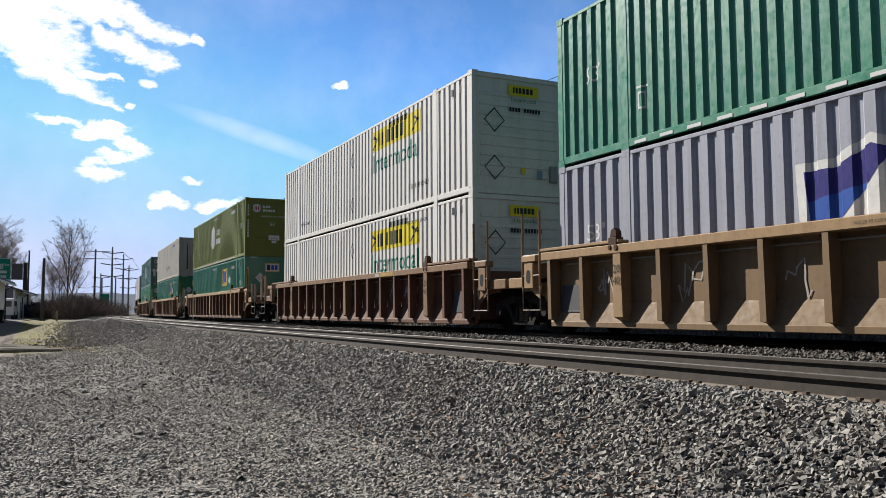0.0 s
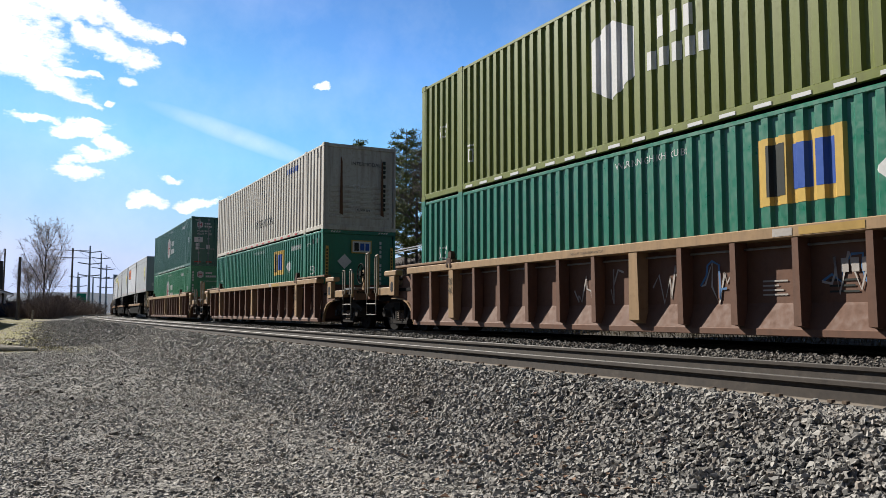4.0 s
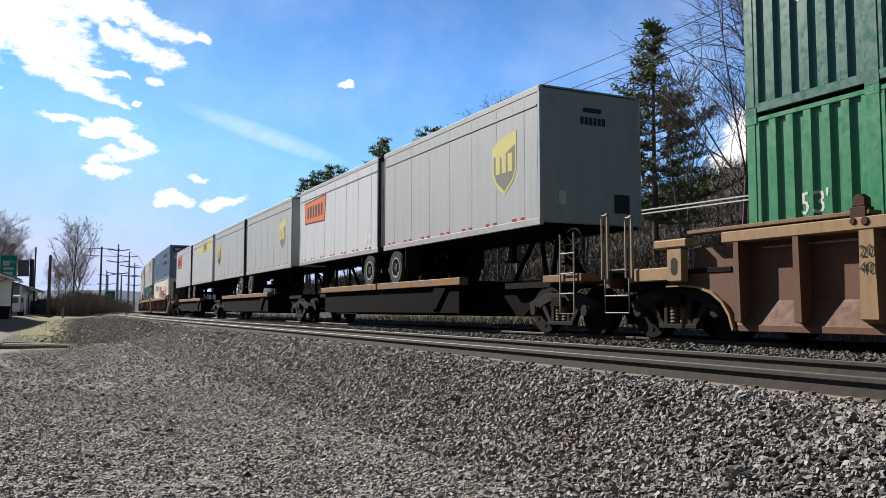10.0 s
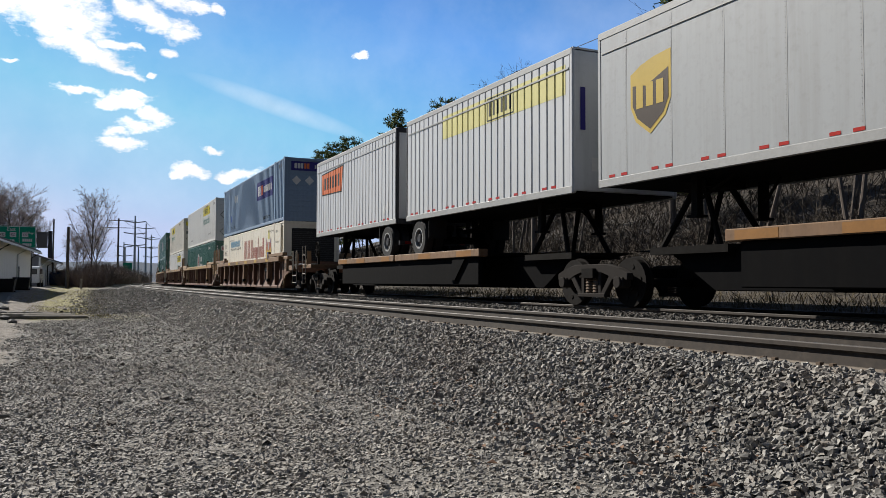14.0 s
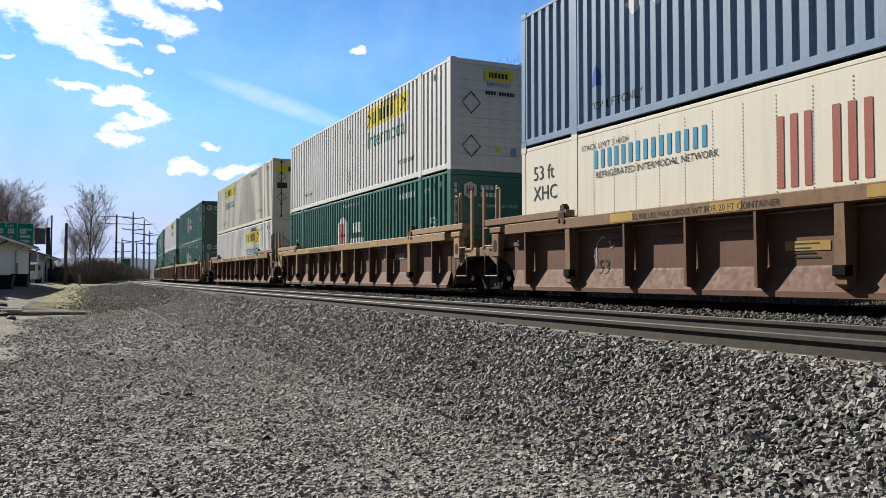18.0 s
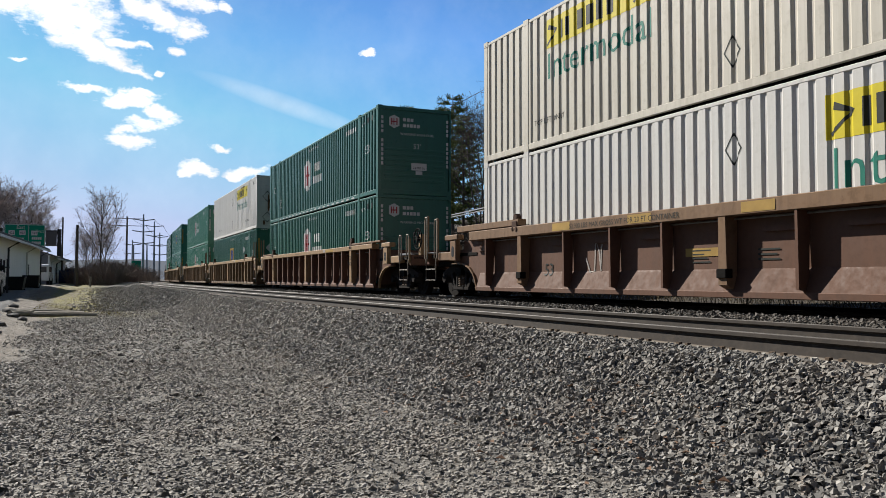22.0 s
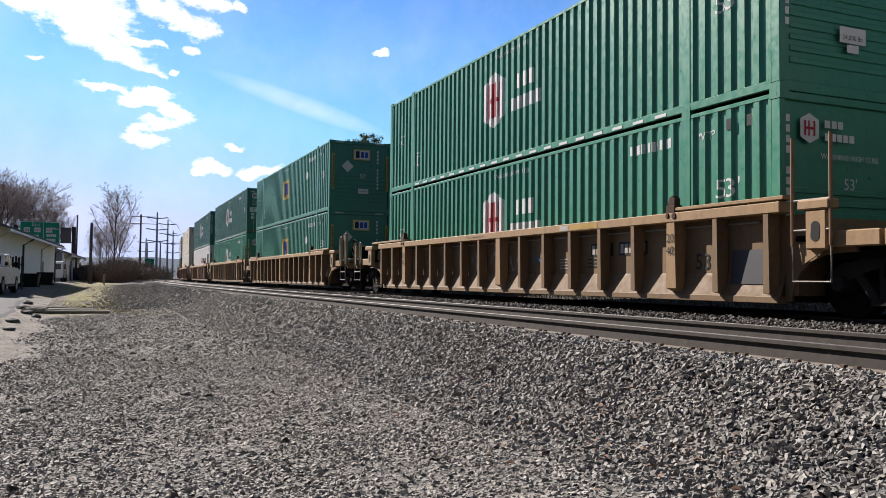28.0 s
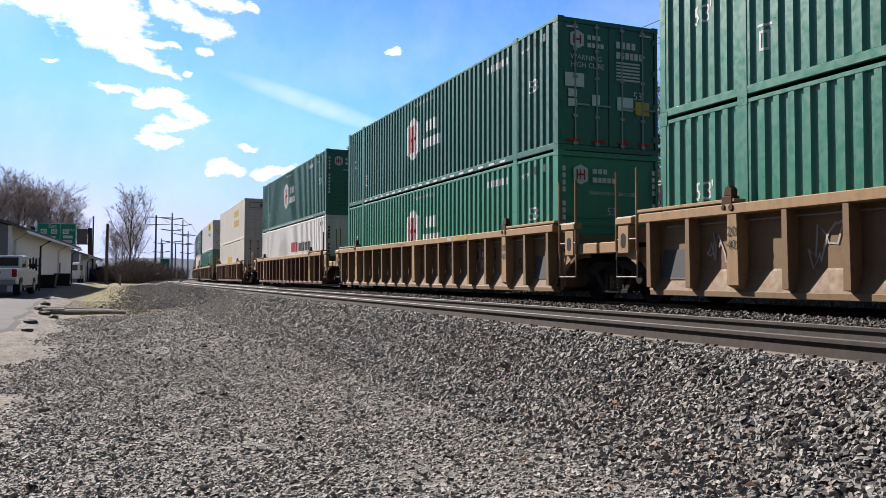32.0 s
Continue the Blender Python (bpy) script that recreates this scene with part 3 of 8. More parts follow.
def make_ground():
    ls = np.unique(np.concatenate([np.array([-2500, -1200, -600, -300, -150, -90, -60, -48, -40, -36, -33, -30, -27.0]), np.arange(-25, 4.0, 0.5), np.arange(3.8, 13.2, 0.1), np.arange(13.5, 20, 0.5),
                                   np.arange(20, 70, 2.0), np.array([75, 90, 120, 160, 250, 400, 800, 1600, 2500.0])]))
    us = np.unique(np.concatenate([np.arange(-190, -10, 15.0), np.arange(-10, 40, 0.5), np.arange(40, 100, 2.0), np.arange(100, 420, 8.0), np.array([450, 550, 700, 880.0])]))
    L, U = np.meshgrid(ls, us)
    X, Y, _ = line(U)
    Z = ground_height(L, U)
    rng = np.random.default_rng(3)
    near = (L > -24) & (L < 4.0) & (U < 60)
    Z = Z + np.where(near, rng.normal(0, 0.004, Z.shape), 0) + np.where(L > 16, rng.normal(0, 0.12, Z.shape), 0)
    X = X + L
    # the sheet reaches on to the horizon past both ends
    far = Y.copy()
    far[0], far[-1] = -2500, 4000
    X[-1] += 1300
    V = np.stack([X, far, Z], -1).reshape(-1, 3)
    nl, nu = len(ls), len(us)
    i = (np.arange(nu - 1)[:, None] * nl + np.arange(nl - 1)[None]).ravel()
    F = np.stack([i, i + 1, i + nl + 1, i + nl], -1)
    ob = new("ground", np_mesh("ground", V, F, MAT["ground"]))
    smooth(ob)
    return tagged(ob, "grey gravel yard, dry grass verge and leaf-covered bank", "ground", kind="structure")


ground = make_ground()


def stone_field(name, count, u0, u1, l0, l1, size, flat, material, seed, label, coarse=False, bias=1.0, heap=1.9):
    """Many angular stones, thrown on the ground between two lines."""
    rng = np.random.default_rng(seed)
    # a broken slab: an uneven ring below, a smaller one above, and its top
    sides = 4 if coarse else 5
    turn = np.arange(sides) * 2 * math.pi / sides
    base = np.concatenate([np.stack([np.cos(turn), np.sin(turn), np.full(sides, -1.0)], -1), np.stack([0.66 * np.cos(turn + 0.3), 0.66 * np.sin(turn + 0.3), np.full(sides, 0.85)], -1)])
    tri = np.array([q for i in range(sides) for q in ((i, (i + 1) % sides, sides + (i + 1) % sides), (i, sides + (i + 1) % sides, sides + i))]
                   + [(sides, sides + i, sides + i + 1) for i in range(1, sides - 1)])
    k = len(base)
    r = rng.random(count) ** bias
    u = u0 + (u1 - u0) * r
    l = rng.uniform(l0, l1, count)
    s = size * np.clip(rng.lognormal(0, 0.28, count), 0.5, 1.55) * 0.5
    P = base[None] * (1 + rng.normal(0, 0.16, (count, k, 1))) + rng.normal(0, 0.16, (count, k, 3)) * np.array([1.0, 1.0, 1.5])
    P = P * (np.stack([rng.uniform(0.8, 1.35, count), rng.uniform(0.6, 1.0, count), flat * rng.uniform(0.7, 1.25, count)], -1) * s[:, None])[:, None, :]
    q = rng.normal(0, 1, (count, 4)) * np.array([1, 0.2, 0.2, 1.0])
    q /= np.linalg.norm(q, axis=1)[:, None]
    w, x, y, z = q.T
    R = np.stack([np.stack([1 - 2 * (y * y + z * z), 2 * (x * y - w * z), 2 * (x * z + w * y)], -1),
                  np.stack([2 * (x * y + w * z), 1 - 2 * (x * x + z * z), 2 * (y * z - w * x)], -1),
                  np.stack([2 * (x * z - w * y), 2 * (y * z + w * x), 1 - 2 * (x * x + y * y)], -1)], -2)
    P = np.einsum("nij,nkj->nki", R, P)
    # the verge past the yard is bare of stones, with a ragged edge
    ragged = 1.4 + 0.012 * (u - 30) + 0.35 * np.sin(u * 1.7) + rng.normal(0, 0.8, count)
    keep = (u < 28.5 + rng.normal(0, 1.2, count) + 0.8 * l) | (l > ragged)
    # bare dirt along the lane's edge
    keep &= l > -0.86 + 0.22 * np.sin(u * 0.9) + 0.12 * np.sin(u * 2.7) + rng.normal(0, 0.16, count)
    P, u, l, s, count = P[keep], u[keep], l[keep], s[keep], int(keep.sum())
    gx, gy, _ = line(u)
    P[..., 0] += (gx + l)[:, None]
    P[..., 1] += gy[:, None]
    P[..., 2] += (ground_height(l, u) + s * flat * rng.uniform(-0.1, heap, count))[:, None]
    F = (tri[None] + (np.arange(count) * k)[:, None, None]).reshape(-1, 3)
    return tagged(new(name, np_mesh(name, P.reshape(-1, 3), F, material)), label, "stones", kind="stuff")


def sweep(name, profile, lateral, u0, u1, step, material):
    """A profile (x, z) carried along the track's line."""
    us = np.arange(u0, u1 + step, step)
    x, y, _ = line(us)
    n = len(profile)
    pr = np.array(profile)
    V = np.stack([x[:, None] + lateral + pr[None, :, 0], np.repeat(y[:, None], n, 1), np.repeat(pr[None, :, 1], len(us), 0)], -1).reshape(-1, 3)
    i = np.arange(len(us) - 1)[:, None] * n
    j = np.arange(n)[None]
    F = np.stack([i + j, i + n + j, i + n + (j + 1) % n, i + (j + 1) % n], -1).reshape(-1, 4)
    return np_mesh(name, V, F, material)


RAIL_PROFILE = [(-0.076, -0.186), (0.076, -0.186), (0.076, -0.174), (0.014, -0.155), (0.009, -0.05), (0.037, -0.038), (0.037, -0.008), (0.026, 0.0),
                (-0.026, 0.0), (-0.037, -0.008), (-0.037, -0.038), (-0.009, -0.05), (-0.014, -0.155), (-0.076, -0.174)]


def make_track(lateral, label):
    track = tagged(new("railway_track"), label, "track", kind="structure")
    for side in (-0.753, 0.753):
        me = sweep("rail", RAIL_PROFILE, lateral + side, -60, 420, 2.0, MAT["rail"])
        ob = new("rail", me)
        ob.location.z = RAIL_Z
        ob.parent = track
    return track


near_track = make_track(NEAR_TRACK, "empty steel-railed track on gravel ballast")
train_track = make_track(TRAIN_TRACK, "steel-railed track under the moving freight train")


def make_ties(track, lateral, u0, u1, seed):
    """Wooden sleepers with their plates and spikes, those that lie nearest."""
    rng = random.Random(seed)
    meshes = []
    for k in range(4):
        bm = bmesh.new()
        box(bm, -1.295 - rng.uniform(0, 0.05), 1.295 + rng.uniform(0, 0.05), -0.115, 0.115, -0.18, 0.0)
        for v in bm.verts:
            v.co += Vector((rng.uniform(-0.012, 0.012), rng.uniform(-0.01, 0.01), rng.uniform(-0.006, 0.004)))
        meshes.append(mesh_of(bm, "tie", MAT["tie"], 0.008))
    bm = bmesh.new()
    box(bm, -0.19, 0.19, -0.095, 0.095, -0.002, 0.016)
    plate = mesh_of(bm, "tie_plate", MAT["rail_brown"])
    bm = bmesh.new()
    box(bm, -0.011, 0.011, -0.011, 0.011, 0.0, 0.05)
    box(bm, -0.02, 0.022, -0.018, 0.018, 0.045, 0.066)
    spike = mesh_of(bm, "spike", MAT["rail_brown"])
    u, k = u0, 0
    while u < u1:
        x, y, th = line(u)
        tie = new("tie", meshes[rng.randrange(4)])
        tie.parent = track
        tie.matrix_basis = pose(lateral + x, y, RAIL_Z - 0.2, 0, 0, -math.degrees(th) + rng.uniform(-0.7, 0.7))
        if u < 30:
            for side in (-0.753, 0.753):
                p = new("tie_plate", plate)
                p.parent = tie
                p.location = (side, 0, 0.0)
                if side < 0:
                    for dy in (-0.055, 0.06):
                        s = new("spike", spike)
                        s.parent = tie
                        s.location = (side - 0.098, dy, 0.0)
        u += 0.545
        k += 1

# ---- the train: rolling stock ----
CONT_L, CONT_W, CONT_H = 16.15, 2.59, 2.896
HALF, WIDE = CONT_L / 2, CONT_W / 2
POST_Y = 6.10  # lifting posts, forty feet apart


def corrugation(pitch=0.277, deep=0.045, flat=0.40):
    """Breaks (y, depth) of one side's corrugated sheet, from end to end."""
    out = []
    slope = pitch * 0.13
    a, b = pitch * flat, pitch * (1 - flat) - 2 * slope
    for y0, y1 in ((-HALF + 0.17, -POST_Y - 0.10), (-POST_Y + 0.10, POST_Y - 0.10), (POST_Y + 0.10, HALF - 0.17)):
        n = max(1, round((y1 - y0) / pitch))
        p = (y1 - y0) / n
        for i in range(n):
            y = y0 + i * p
            k = p / pitch
            out += [(y, 0.0), (y + a * k / 2, 0.0), (y + (a / 2 + slope) * k, deep), (y + (a / 2 + slope + b) * k, deep), (y + (a / 2 + 2 * slope + b) * k, 0.0)]
        out.append((y1, 0.0))
    return out


class Skin:
    slope = 0.0  # how far the foot of the wall leans out
    """How the near side's surface runs, so that paint can lie on it."""

    def __init__(self, breaks, face):
        self.ys, self.ds, self.face = np.array([b[0] for b in breaks]), np.array([b[1] for b in breaks]), face

    def x(self, y):
        return -(self.face - float(np.interp(y, self.ys, self.ds)))


def text_mesh(body, size, align="LEFT"):
    cu = bpy.data.curves.new("writing", "FONT")
    cu.body, cu.size, cu.align_x = body, size, align
    cu.resolution_u = 2
    ob = bpy.data.objects.new("writing", cu)
    scene.collection.objects.link(ob)
    me = bpy.data.meshes.new_from_object(ob.evaluated_get(bpy.context.evaluated_depsgraph_get()))
    bpy.data.objects.remove(ob)
    bpy.data.curves.remove(cu)
    bm = bmesh.new()
    bm.from_mesh(me)
    bpy.data.meshes.remove(me)
    return bm


def wide_text(body, width):
    """Writing, scaled to a width."""
    bm = text_mesh(body, 1.0)
    xs = [v.co.x for v in bm.verts]
    k = width / (max(xs) - min(xs))
    for v in bm.verts:
        v.co = Vector(((v.co.x - min(xs)) * k, v.co.y * k, 0))
    return bm


def flat_shapes(polys):
    """Polygons as (x to the right, y up) lists."""
    bm = bmesh.new()
    for p in polys:
        bm.faces.new([bm.verts.new((x, y, 0)) for x, y in p])
    return bm


def rect(x0, y0, x1, y1):
    return [(x0, y0), (x1, y0), (x1, y1), (x0, y1)]


def bars(x0, y0, widths, h, gap=0.03):
    """A line of plain strokes."""
    out, x = [], x0
    for w in widths:
        out.append(rect(x, y0, x + w, y0 + h))
        x += w + gap
    return out


def on_side(bm, y, z, skin, lift=0.004):
    """Lay a flat drawing on the near side: its origin at y, z, reading towards the train's head."""
    for v in bm.verts:
        v.co = Vector((0, y - v.co.x, z + v.co.y))
    ys = [v.co.y for v in bm.verts]
    if not ys:
        return bm
    lo, hi = min(ys), max(ys)
    if skin.ds.max() > 0:
        for b in skin.ys:
            if lo < b < hi:
                bmesh.ops.bisect_plane(bm, geom=list(bm.verts) + list(bm.edges) + list(bm.faces), plane_co=(0, b, 0), plane_no=(0, 1, 0))
    for v in bm.verts:
        v.co.x = skin.x(v.co.y) - lift - max(0.0, 0.60 - v.co.z) * skin.slope
    return bm


def on_end(bm, x, z, y=-HALF, lift=0.006):
    """Lay a flat drawing on the end that faces the train's head."""
    for v in bm.verts:
        v.co = Vector((x + v.co.x, y - lift, z + v.co.y))
    return bm


def hexagon(cx, cy, w, h):
    return [(cx, cy + h / 2), (cx + w / 2, cy + h * 0.3), (cx + w / 2, cy - h * 0.3), (cx, cy - h / 2), (cx - w / 2, cy - h * 0.3), (cx - w / 2, cy + h * 0.3)]


def diamond(cx, cy, w, h):
    return [(cx, cy + h / 2), (cx + w / 2, cy), (cx, cy - h / 2), (cx - w / 2, cy)]


def frame_of(x0, y0, x1, y1, t):
    return [rect(x0, y0, x1, y0 + t), rect(x0, y1 - t, x1, y1), rect(x0, y0 + t, x0 + t, y1 - t), rect(x1 - t, y0 + t, x1, y1 - t)]


def casting_mesh(material):
    bm = bmesh.new()
    box(bm, -0.084, 0.084, -0.098, 0.098, 0.0, 0.12)
    for sx in (-1, 1):
        box(bm, min(sx * 0.083, sx * 0.0855), max(sx * 0.083, sx * 0.0855), -0.035, 0.035, 0.035, 0.085)
    return mesh_of(bm, "corner_casting", material)


CASTINGS = {}


def container_shell(thing, skin_mat, rail_mat, breaks, end="panel", post_mat=None):
    """The steel box: sides, rails, posts, castings, ends, roof."""
    if rail_mat.name not in CASTINGS:
        CASTINGS[rail_mat.name] = casting_mesh(rail_mat)
    post_mat = post_mat or skin_mat
    z0, z1 = 0.17, CONT_H - 0.10
    for sign in (-1, 1):
        bm = bmesh.new()
        lo, hi = [], []
        for y, d in breaks:
            x = sign * (WIDE - 0.006 - d)
            lo.append(bm.verts.new((x, y, z0)))
            hi.append(bm.verts.new((x, y, z1)))
        for i in range(len(lo) - 1):
            if breaks[i + 1][0] - breaks[i][0] > 1e-6:
                bm.faces.new((lo[i], lo[i + 1], hi[i + 1], hi[i]))
        ob = new("side_panel", bpy.data.meshes.new("side_panel"))
        bm.to_mesh(ob.data)
        bm.free()
        ob.data.materials.append(skin_mat)
        ob.parent = thing
        x0, x1 = (-WIDE, -WIDE + 0.07) if sign < 0 else (WIDE - 0.07, WIDE)
        boxes("bottom_rail", rail_mat, thing, (x0, x1, -HALF + 0.16, HALF - 0.16, 0.035, 0.168), bevel=0.008)
        boxes("top_rail", rail_mat, thing, (x0 + 0.004 * (sign < 0), x1 - 0.004 * (sign > 0), -HALF + 0.16, HALF - 0.16, z1, CONT_H - 0.03), bevel=0.01)
        for y in (-POST_Y, POST_Y):
            boxes("lifting_post", post_mat, thing, (x0 - 0.003, x1 + 0.003, y - 0.10, y + 0.10, 0.02, CONT_H - 0.02), bevel=0.008)
        for y in (-HALF, HALF):
            a, b = (y, y + 0.165) if y < 0 else (y - 0.165, y)
            boxes("corner_post", post_mat, thing, (x0 - 0.002, x1 + 0.03 * (sign < 0) + 0.002, a, b, 0.12, CONT_H - 0.12), bevel=0.01)
    for y in (-HALF + 0.095, HALF - 0.095, -POST_Y, POST_Y):
        for sign in (-1, 1):
            for z in (-0.002, CONT_H - 0.118):
                c = new("corner_casting", CASTINGS[rail_mat.name])
                c.parent = thing
                c.location = (sign * (WIDE - 0.078), y, z)
    boxes("roof", skin_mat, thing, (-WIDE + 0.02, WIDE - 0.02, -HALF + 0.02, HALF - 0.02, CONT_H - 0.05, CONT_H - 0.03))
    boxes("floor", MAT["steel"], thing, (-WIDE + 0.05, WIDE - 0.05, -HALF + 0.05, HALF - 0.05, 0.06, 0.16))
    boxes("rear_wall", skin_mat, thing, (-WIDE + 0.1, WIDE - 0.1, HALF - 0.06, HALF - 0.02, 0.1, CONT_H - 0.1))
    if end == "doors":
        for sign in (-1, 1):
            a, b = (-WIDE + 0.10, -0.006) if sign < 0 else (0.006, WIDE - 0.10)
            door = boxes("door", skin_mat, thing, (a, b, -HALF + 0.02, -HALF + 0.07, 0.13, CONT_H - 0.12), bevel=0.012)
            for k in (0.27, 0.73):
                x = a + (b - a) * k
                bm = bmesh.new()
                tube(bm, [(x, -HALF - 0.012, 0.09), (x, -HALF - 0.012, CONT_H - 0.09)], 0.019, 8)
                for z in (0.16, 0.75, 1.6, 2.2, CONT_H - 0.17):
                    box(bm, x - 0.055, x + 0.055, -HALF - 0.03, -HALF + 0.025, z - 0.03, z + 0.03)
                part("lock_rod", bm, MAT["galv"] if skin_mat is not MAT["ivory"] else MAT["dark_metal"], door, "steel locking rod")
                boxes("door_handle", MAT["galv"], door, (min(x, x + 0.34), max(x, x + 0.34), -HALF - 0.045, -HALF - 0.028, 0.98, 1.02))
            for z in (0.35, 1.1, 1.85, 2.55):
                xh = a if sign < 0 else b
                boxes("hinge", rail_mat, door, (xh - 0.05, xh + 0.05, -HALF - 0.012, -HALF + 0.03, z - 0.06, z + 0.06))
            boxes("door_seal", MAT["black"], door, (a, b, -HALF + 0.045, -HALF + 0.06, 0.115, CONT_H - 0.105))
        boxes("door_header", rail_mat, thing, (-WIDE + 0.06, WIDE - 0.06, -HALF + 0.004, -HALF + 0.12, CONT_H - 0.12, CONT_H - 0.012), bevel=0.008)
        boxes("door_sill", rail_mat, thing, (-WIDE + 0.06, WIDE - 0.06, -HALF + 0.004, -HALF + 0.12, 0.0, 0.125), bevel=0.008)
    else:
        bm = bmesh.new()
        face = -HALF + 0.05
        box(bm, -WIDE + 0.1, WIDE - 0.1, face, face + 0.03, 0.1, CONT_H - 0.1)
        part("front_wall", bm, skin_mat, thing)
        ribs = bmesh.new()
        for i in range(9 if end == "ribbed" else 7):
            z = 0.42 + i * (0.24 if end == "ribbed" else 0.17)
            box(ribs, -WIDE + 0.22, WIDE - 0.22, face - 0.022, face + 0.004, z, z + 0.085)
        part("end_ribs", ribs, skin_mat, thing, bevel=0.01)
        boxes("end_sill", rail_mat, thing, (-WIDE + 0.06, WIDE - 0.06, -HALF + 0.004, -HALF + 0.12, 0.0, 0.16), bevel=0.01)
        boxes("end_header", rail_mat, thing, (-WIDE + 0.06, WIDE - 0.06, -HALF + 0.004, -HALF + 0.12, CONT_H - 0.13, CONT_H - 0.012), bevel=0.01)
    return Skin(breaks, WIDE - 0.006)


FLAT = Skin([(-9, 0), (9, 0)], WIDE)
RAIL_SKIN = Skin([(-9, 0), (9, 0)], WIDE + 0.004)
POST_SKIN = Skin([(-9, 0), (9, 0)], WIDE + 0.004)


def lay(thing, name, mat, bm, label=""):
    return part(name, bm, MAT[mat], thing, label)


def hexagon_emblem(thing, skin, y, z, s=1.0, label_bars=True, faded=False):
    """White six-sided emblem with a red letter-like mark, and two lines of white strokes."""
    lay(thing, "emblem", "wh_line", on_side(flat_shapes([hexagon(0, 0, 1.1 * s, 1.4 * s)]), y, z, skin), "white six-sided emblem")
    if not faded:
        h = [rect(-0.30 * s, -0.42 * s, -0.19 * s, 0.42 * s), rect(0.19 * s, -0.42 * s, 0.30 * s, 0.42 * s), rect(-0.12 * s, -0.42 * s, -0.04 * s, 0.42 * s), rect(0.04 * s, -0.42 * s, 0.12 * s, 0.42 * s),
             rect(-0.19 * s, -0.05 * s, 0.19 * s, 0.05 * s)]
        lay(thing, "emblem_mark", "red", on_side(flat_shapes(h), y, z, skin, 0.007), "red mark on the emblem")
    if label_bars:
        x = 0.98 * s
        shapes = bars(x + 0.12, 0.04 * s, (0.17 * s,) * 3, 0.34 * s, 0.13 * s) + bars(x - 0.08, -0.44 * s, (0.17 * s,) * 5, 0.30 * s, 0.11 * s)
        lay(thing, "name_lettering", "wh_line", on_side(flat_shapes(shapes), y, z, skin), "white painted lettering")


def end_emblem(thing, x, z, plain_white=False):
    lay(thing, "end_emblem", "wh_line", on_end(flat_shapes([hexagon(0, 0, 0.36, 0.44)]), x, z, lift=0.012), "white six-sided emblem")
    if not plain_white:
        lay(thing, "end_emblem_mark", "red", on_end(flat_shapes([rect(-0.11, -0.11, -0.07, 0.11), rect(0.07, -0.11, 0.11, 0.11), rect(-0.03, -0.11, 0.0, 0.11), rect(-0.07, -0.02, 0.07, 0.02)]), x, z, lift=0.016))
    lay(thing, "end_lettering", "wh_line", on_end(flat_shapes(bars(0.30, 0.03, (0.11, 0.10, 0.10), 0.11, 0.03) + bars(0.30, -0.16, (0.12, 0.08, 0.1, 0.1, 0.1), 0.11, 0.025)), x, z, lift=0.012), "white painted lettering")


def side_writing(thing, skin, mat="wh_line", number=True, warn=True):
    """Lettering that every box carries: length marks, a warning, and stencilled marks."""
    lay(thing, "length_mark", mat, on_side(wide_text("53'", 0.46), -6.78, 1.45, skin))
    lay(thing, "length_mark", mat, on_side(wide_text("53'", 0.46), 7.22, 1.42, skin))
    lay(thing, "post_mark", mat, on_side(wide_text("WTP", 0.42), -6.35, 2.40, skin))
    lay(thing, "small_mark", mat, on_side(flat_shapes(frame_of(0, 0, 0.16, 0.3, 0.04) + [rect(-0.06, 0.36, 0.22, 0.40)]), 5.75, 0.62, skin))
    if warn:
        lay(thing, "warning_lettering", mat, on_side(wide_text("WARNING HIGH CUBE", 1.65), 0.72, 2.56, skin))
    if number:
        lay(thing, "side_marking", mat, on_side(flat_shapes(bars(0, 0, (0.07,) * 4, 0.17, 0.035) + bars(0.5, 0, (0.07,) * 6, 0.17, 0.04)), -4.6, 2.40, skin), "small white stencilled marking")


DASHES = {}


def dashes(thing, mat="reflect_white", z=0.055, step=0.62, h=0.055, w=0.3, start=None, x=None):
    """Reflective stick-on dashes along the bottom rail."""
    x = -(WIDE + 0.0075) if x is None else x
    key = (mat, h, w)
    if key not in DASHES:
        bm = bmesh.new()
        box(bm, 0.0, 0.003, -w, 0.0, 0.0, h)
        DASHES[key] = mesh_of(bm, "reflector", MAT[mat])
    y = POST_Y - 0.25 if start is None else start
    stop = -y - 0.1
    while y - w > stop:
        d = new("reflector", DASHES[key])
        d.parent = thing
        d.location = (x, y, z)
        y -= step


def slots(thing):
    """Two lifting pockets and a small vent by the front post."""
    for x in (0.0, 0.42):
        lay(thing, "vent", "black", on_side(flat_shapes([rect(x, 0, x + 0.10, 0.17)]), -POST_Y - 0.92, CONT_H - 0.42, Skin([(-9, 0), (9, 0)], WIDE), 0.004), "small dark side vent")


def end_writing(thing, mat="wh_line", size53=True):
    if size53:
        lay(thing, "end_length_mark", mat, on_end(text_mesh("53'", 0.24, "CENTER"), 0.05, 1.52, lift=0.03))
    lay(thing, "end_warning", mat, on_end(text_mesh("WARNING HIGH CUBE", 0.115, "CENTER"), 0.05, 1.95, lift=0.03))
    for x in (-WIDE + 0.10, WIDE - 0.18):
        lay(thing, "end_marking", mat, on_end(flat_shapes([rect(0, -i * 0.15, 0.075, 0.105 - i * 0.15) for i in range(11) if i != 4]), x, CONT_H - 0.45, lift=0.006), "small white stencilled marking")


